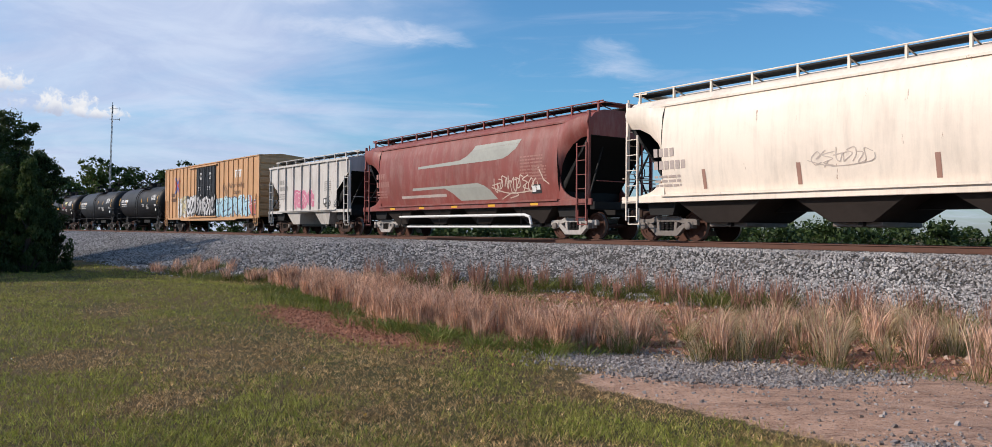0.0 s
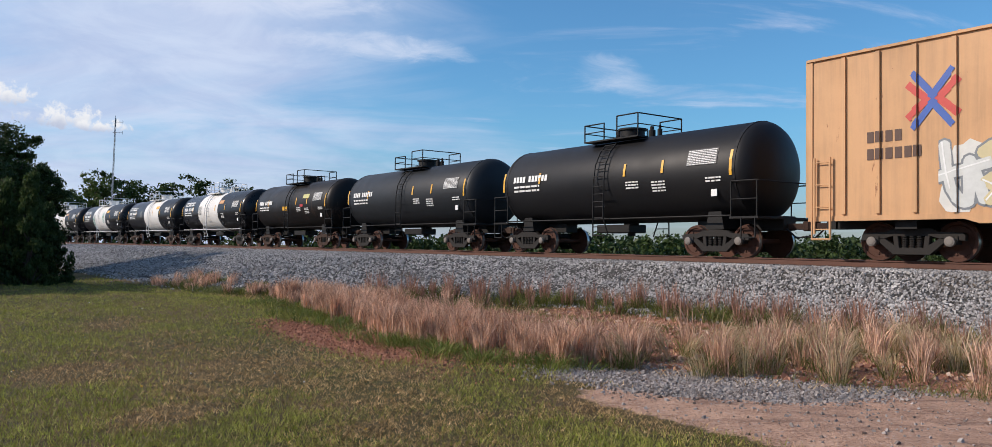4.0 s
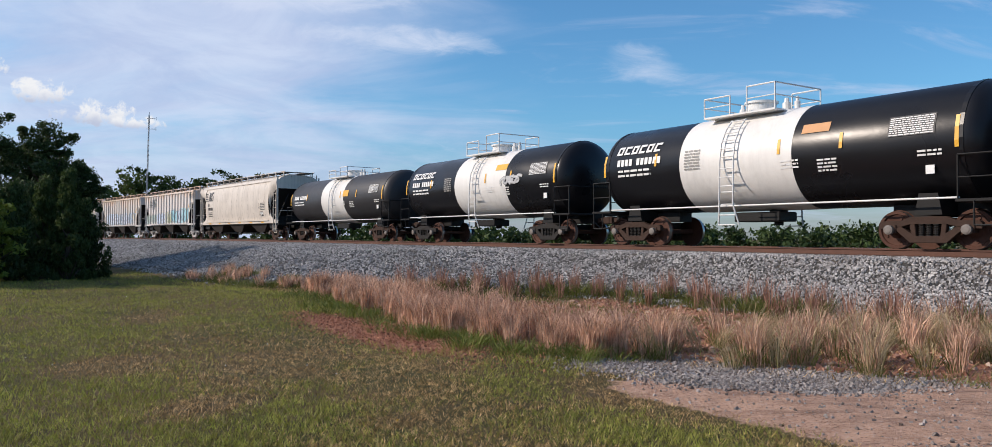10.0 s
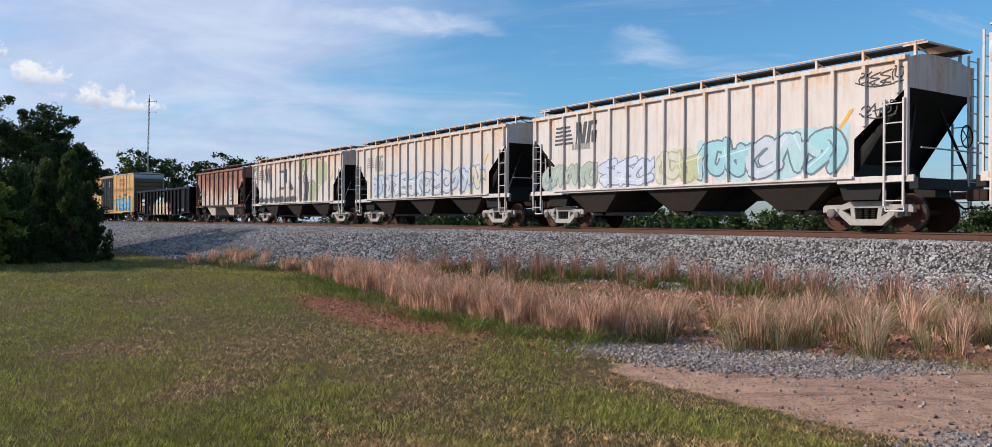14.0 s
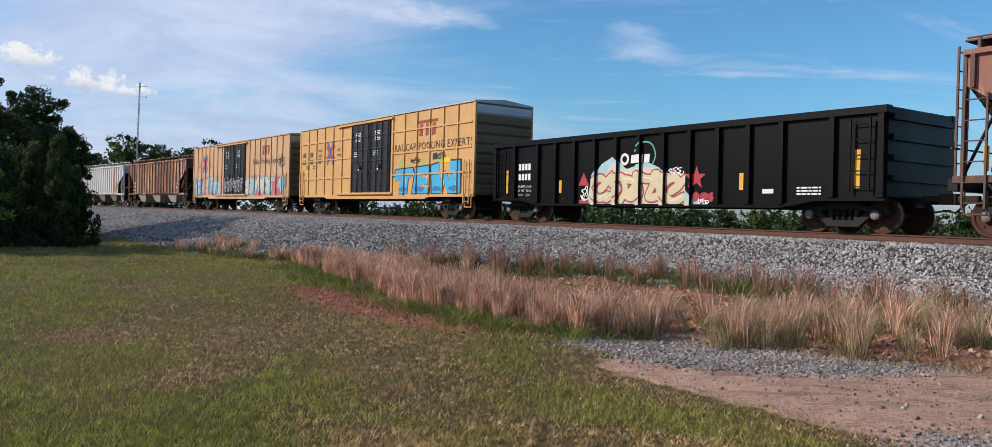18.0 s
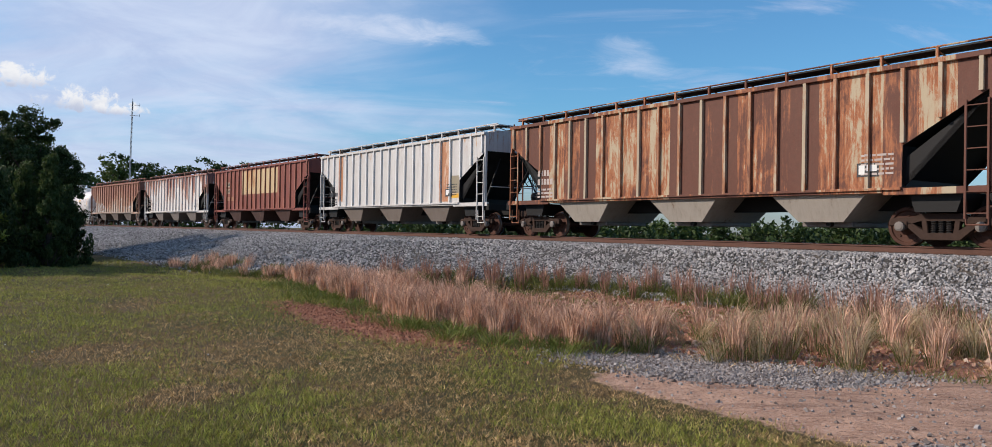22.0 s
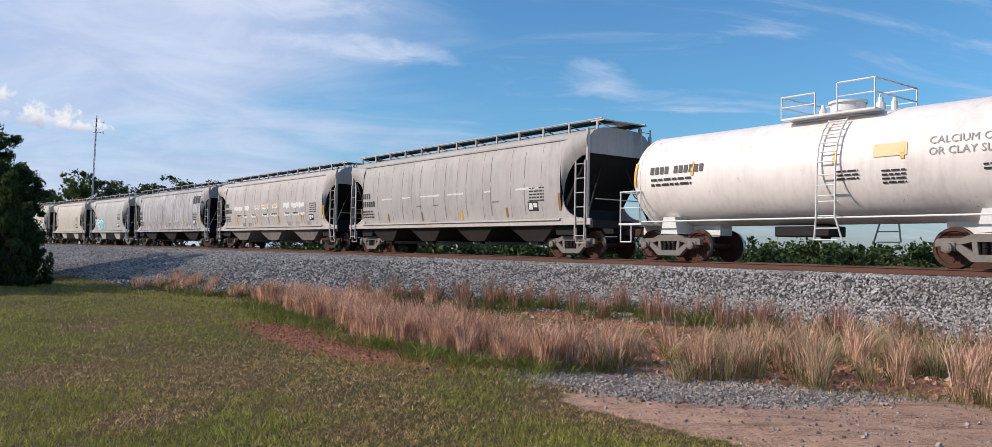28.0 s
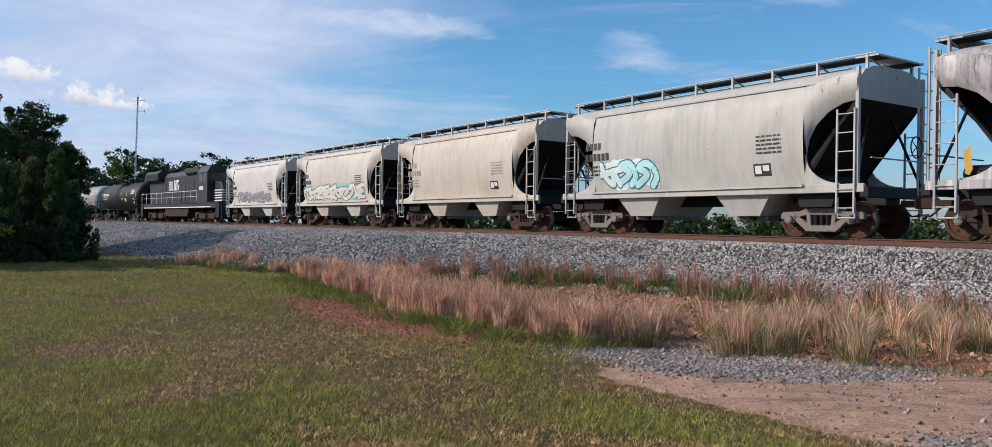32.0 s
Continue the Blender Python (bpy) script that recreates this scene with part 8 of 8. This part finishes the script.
def trees():
    # dark cedars at the lawn's far edge
    for k, (az, dist, tall, wide) in enumerate(((-30.45, 33.5, 4.0, 0.85), (-31.8, 34, 3.7, 0.9), (-33.6, 33, 3.3, 1.5), (-36.5, 33, 4.0, 1.8), (-29.55, 35.5, 2.9, 1.0), (-40, 31, 4.6, 2.0), (-32.4, 35.5, 3.4, 1.5))):
        x, y = polar(az, dist)
        tree("cedar_tree", x, y, 0, tall, wide, M["leaf_cedar"] if k < 2 else M["leaf_dark"], "pointed green cedar tree at the lawn's edge" if k < 2 else "dark low cedar tree at the lawn's edge", 100 + k, 22000, 0.06, 0.02, "cedars at the lawn's edge", True)
    x, y = polar(-34.9, 31)
    tree("bush", x, y, 0, 2.75, 0.95, M["leaf_sunny"], "yellow-green leafy bush in front of the cedars", 118, 9000, 0.07, 0.12)
    # tall broad-leaved trees behind them
    for k, (az, dist, tall, wide) in enumerate(((-31.6, 47, 7.2, 1.9), (-29.8, 48.5, 5.3, 1.45), (-35.0, 46, 7.7, 2.0), (-38.2, 45, 8.4, 2.4), (-33.2, 50, 6.6, 2.0), (-44, 42, 8.8, 3.3), (-30.9, 51, 6.0, 1.8))):
        x, y = polar(az, dist)
        tree("broadleaf_tree", x, y, 0, tall, wide, M["leaf_dark"], "dark green broad-leaved tree behind the cedars", 120 + k, 30000, 0.07, 0.04, "trees behind the cedars")
    # wood beyond the line
    rng = random.Random(9)
    for k, (az, dist, tall, wide, light) in enumerate(((-26.9, 200, 19.5, 6, 1), (-25.4, 205, 20, 6.0, 0), (-24.2, 210, 19, 5.5, 0), (-22.4, 215, 19.5, 5.0, 0), (-20.5, 230, 22.5, 5.5, 0), (-18.4, 240, 22, 6, 0),
                                                       (-28.5, 190, 15, 6, 0), (-16.5, 250, 17, 7, 0), (-13.5, 260, 16, 7, 0))):
        x, y = polar(az, dist)
        tree("broadleaf_tree", x, y, -4, tall, wide, M["leaf_light"] if light else M["leaf"], "green broad-leaved tree beyond the railway", 140 + k, 3800, 0.42, 0.08, "wood beyond the railway")
    for k in range(34):
        az = -12 + 52 * k / 33 + rng.uniform(-0.5, 0.5)
        dist = rng.uniform(120, 190)
        x, y = polar(az, dist)
        tall = 6 + 1.2 + dist * 0.008 + rng.uniform(-0.8, 0.8)
        tree("broadleaf_tree", x, y, -6, tall, rng.uniform(4.0, 6.0), M["leaf_dark"] if k % 3 else M["leaf"], "green broad-leaved tree beyond the railway", 160 + k, 2600, 0.4, 0.05, "wood beyond the railway")
    for k in range(12):
        s = rng.uniform(4, 75)
        x, y, _ = on_line(s, -rng.uniform(9, 22))
        tree("bush", float(x), float(y), -1.6, rng.uniform(1.8, 2.7), rng.uniform(0.8, 1.4), M["leaf_dark"], "leafy green shrub behind the railway bank", 220 + k, 2200, 0.1, 0.05, "shrubs behind the bank")


trees()


def mast():
    x, y = polar(-25.98, 150)
    ob = thing("antenna_mast", "slender grey steel antenna mast with two short arms", "antenna mast")
    ob.matrix_basis = pose(x, y, -4, 0, 1.2, 0)
    top = 26.4
    for i in range(3):
        t = 2 * math.pi * i / 3
        part("leg", pipe(bmesh.new(), (0.16 * math.cos(t), 0.16 * math.sin(t), 0), (0.1 * math.cos(t), 0.1 * math.sin(t), top), 0.034), M["pole_steel"], ob)
    bm = bmesh.new()
    for k in range(32):
        z = top * k / 32
        for i in range(3):
            t, u = 2 * math.pi * i / 3, 2 * math.pi * (i + 1) / 3
            pipe(bm, (0.14 * math.cos(t), 0.14 * math.sin(t), z), (0.14 * math.cos(u), 0.14 * math.sin(u), z + top / 32), 0.018, 4)
    part("lattice", bm, M["pole_steel"], ob)
    for z in (top - 0.6, top - 2.4):
        part("arm", pipe(bmesh.new(), (-0.4, 0, z), (1.3, 0, z), 0.04), M["pole_steel"], ob)
        part("aerial", pipe(bmesh.new(), (1.25, 0, z - 0.25), (1.25, 0, z + 0.3), 0.035), M["pole_steel"], ob)
    part("aerial", pipe(bmesh.new(), (0, 0, top - 1.5), (0, 0, top + 0.5), 0.05), M["pole_steel"], ob)


mast()
sleepers()


def motions():
    stops = [32.0 * i / 24 for i in range(25)]
    for i, car in enumerate(RAKE):
        far = COUPLINGS[i]
        near = COUPLINGS[i - 1] if i else far - 20.2
        base = (far - near) / 2 - 2.5
        rows = []
        for t in stops:
            c = (far + near) / 2 - run(t)
            ax, ay, _ = on_line(c - base)
            bx, by, _ = on_line(c + base)
            rows.append((t, pose((ax + bx) / 2, (ay + by) / 2, RAIL, CANT, 0, math.degrees(math.atan2(ay - by, ax - bx)))))
        walk(car, rows)
    # every wheelset rolls with the train
    for e, sets in WHEELSETS.items():
        lead = sets[0]
        walk(lead, [(k / FPS, pose(e, 0, 0.457, 0, math.degrees(run(k / FPS) / 0.457), 0)) for k in range(32 * FPS + 1)])
        act = lead.animation_data.action
        for w in sets[1:]:
            w.rotation_mode = "QUATERNION"
            w.animation_data_create()
            w.animation_data.action = act
            w.animation_data.action_slot = act.slots[0]


CANT = 0.0
motions()
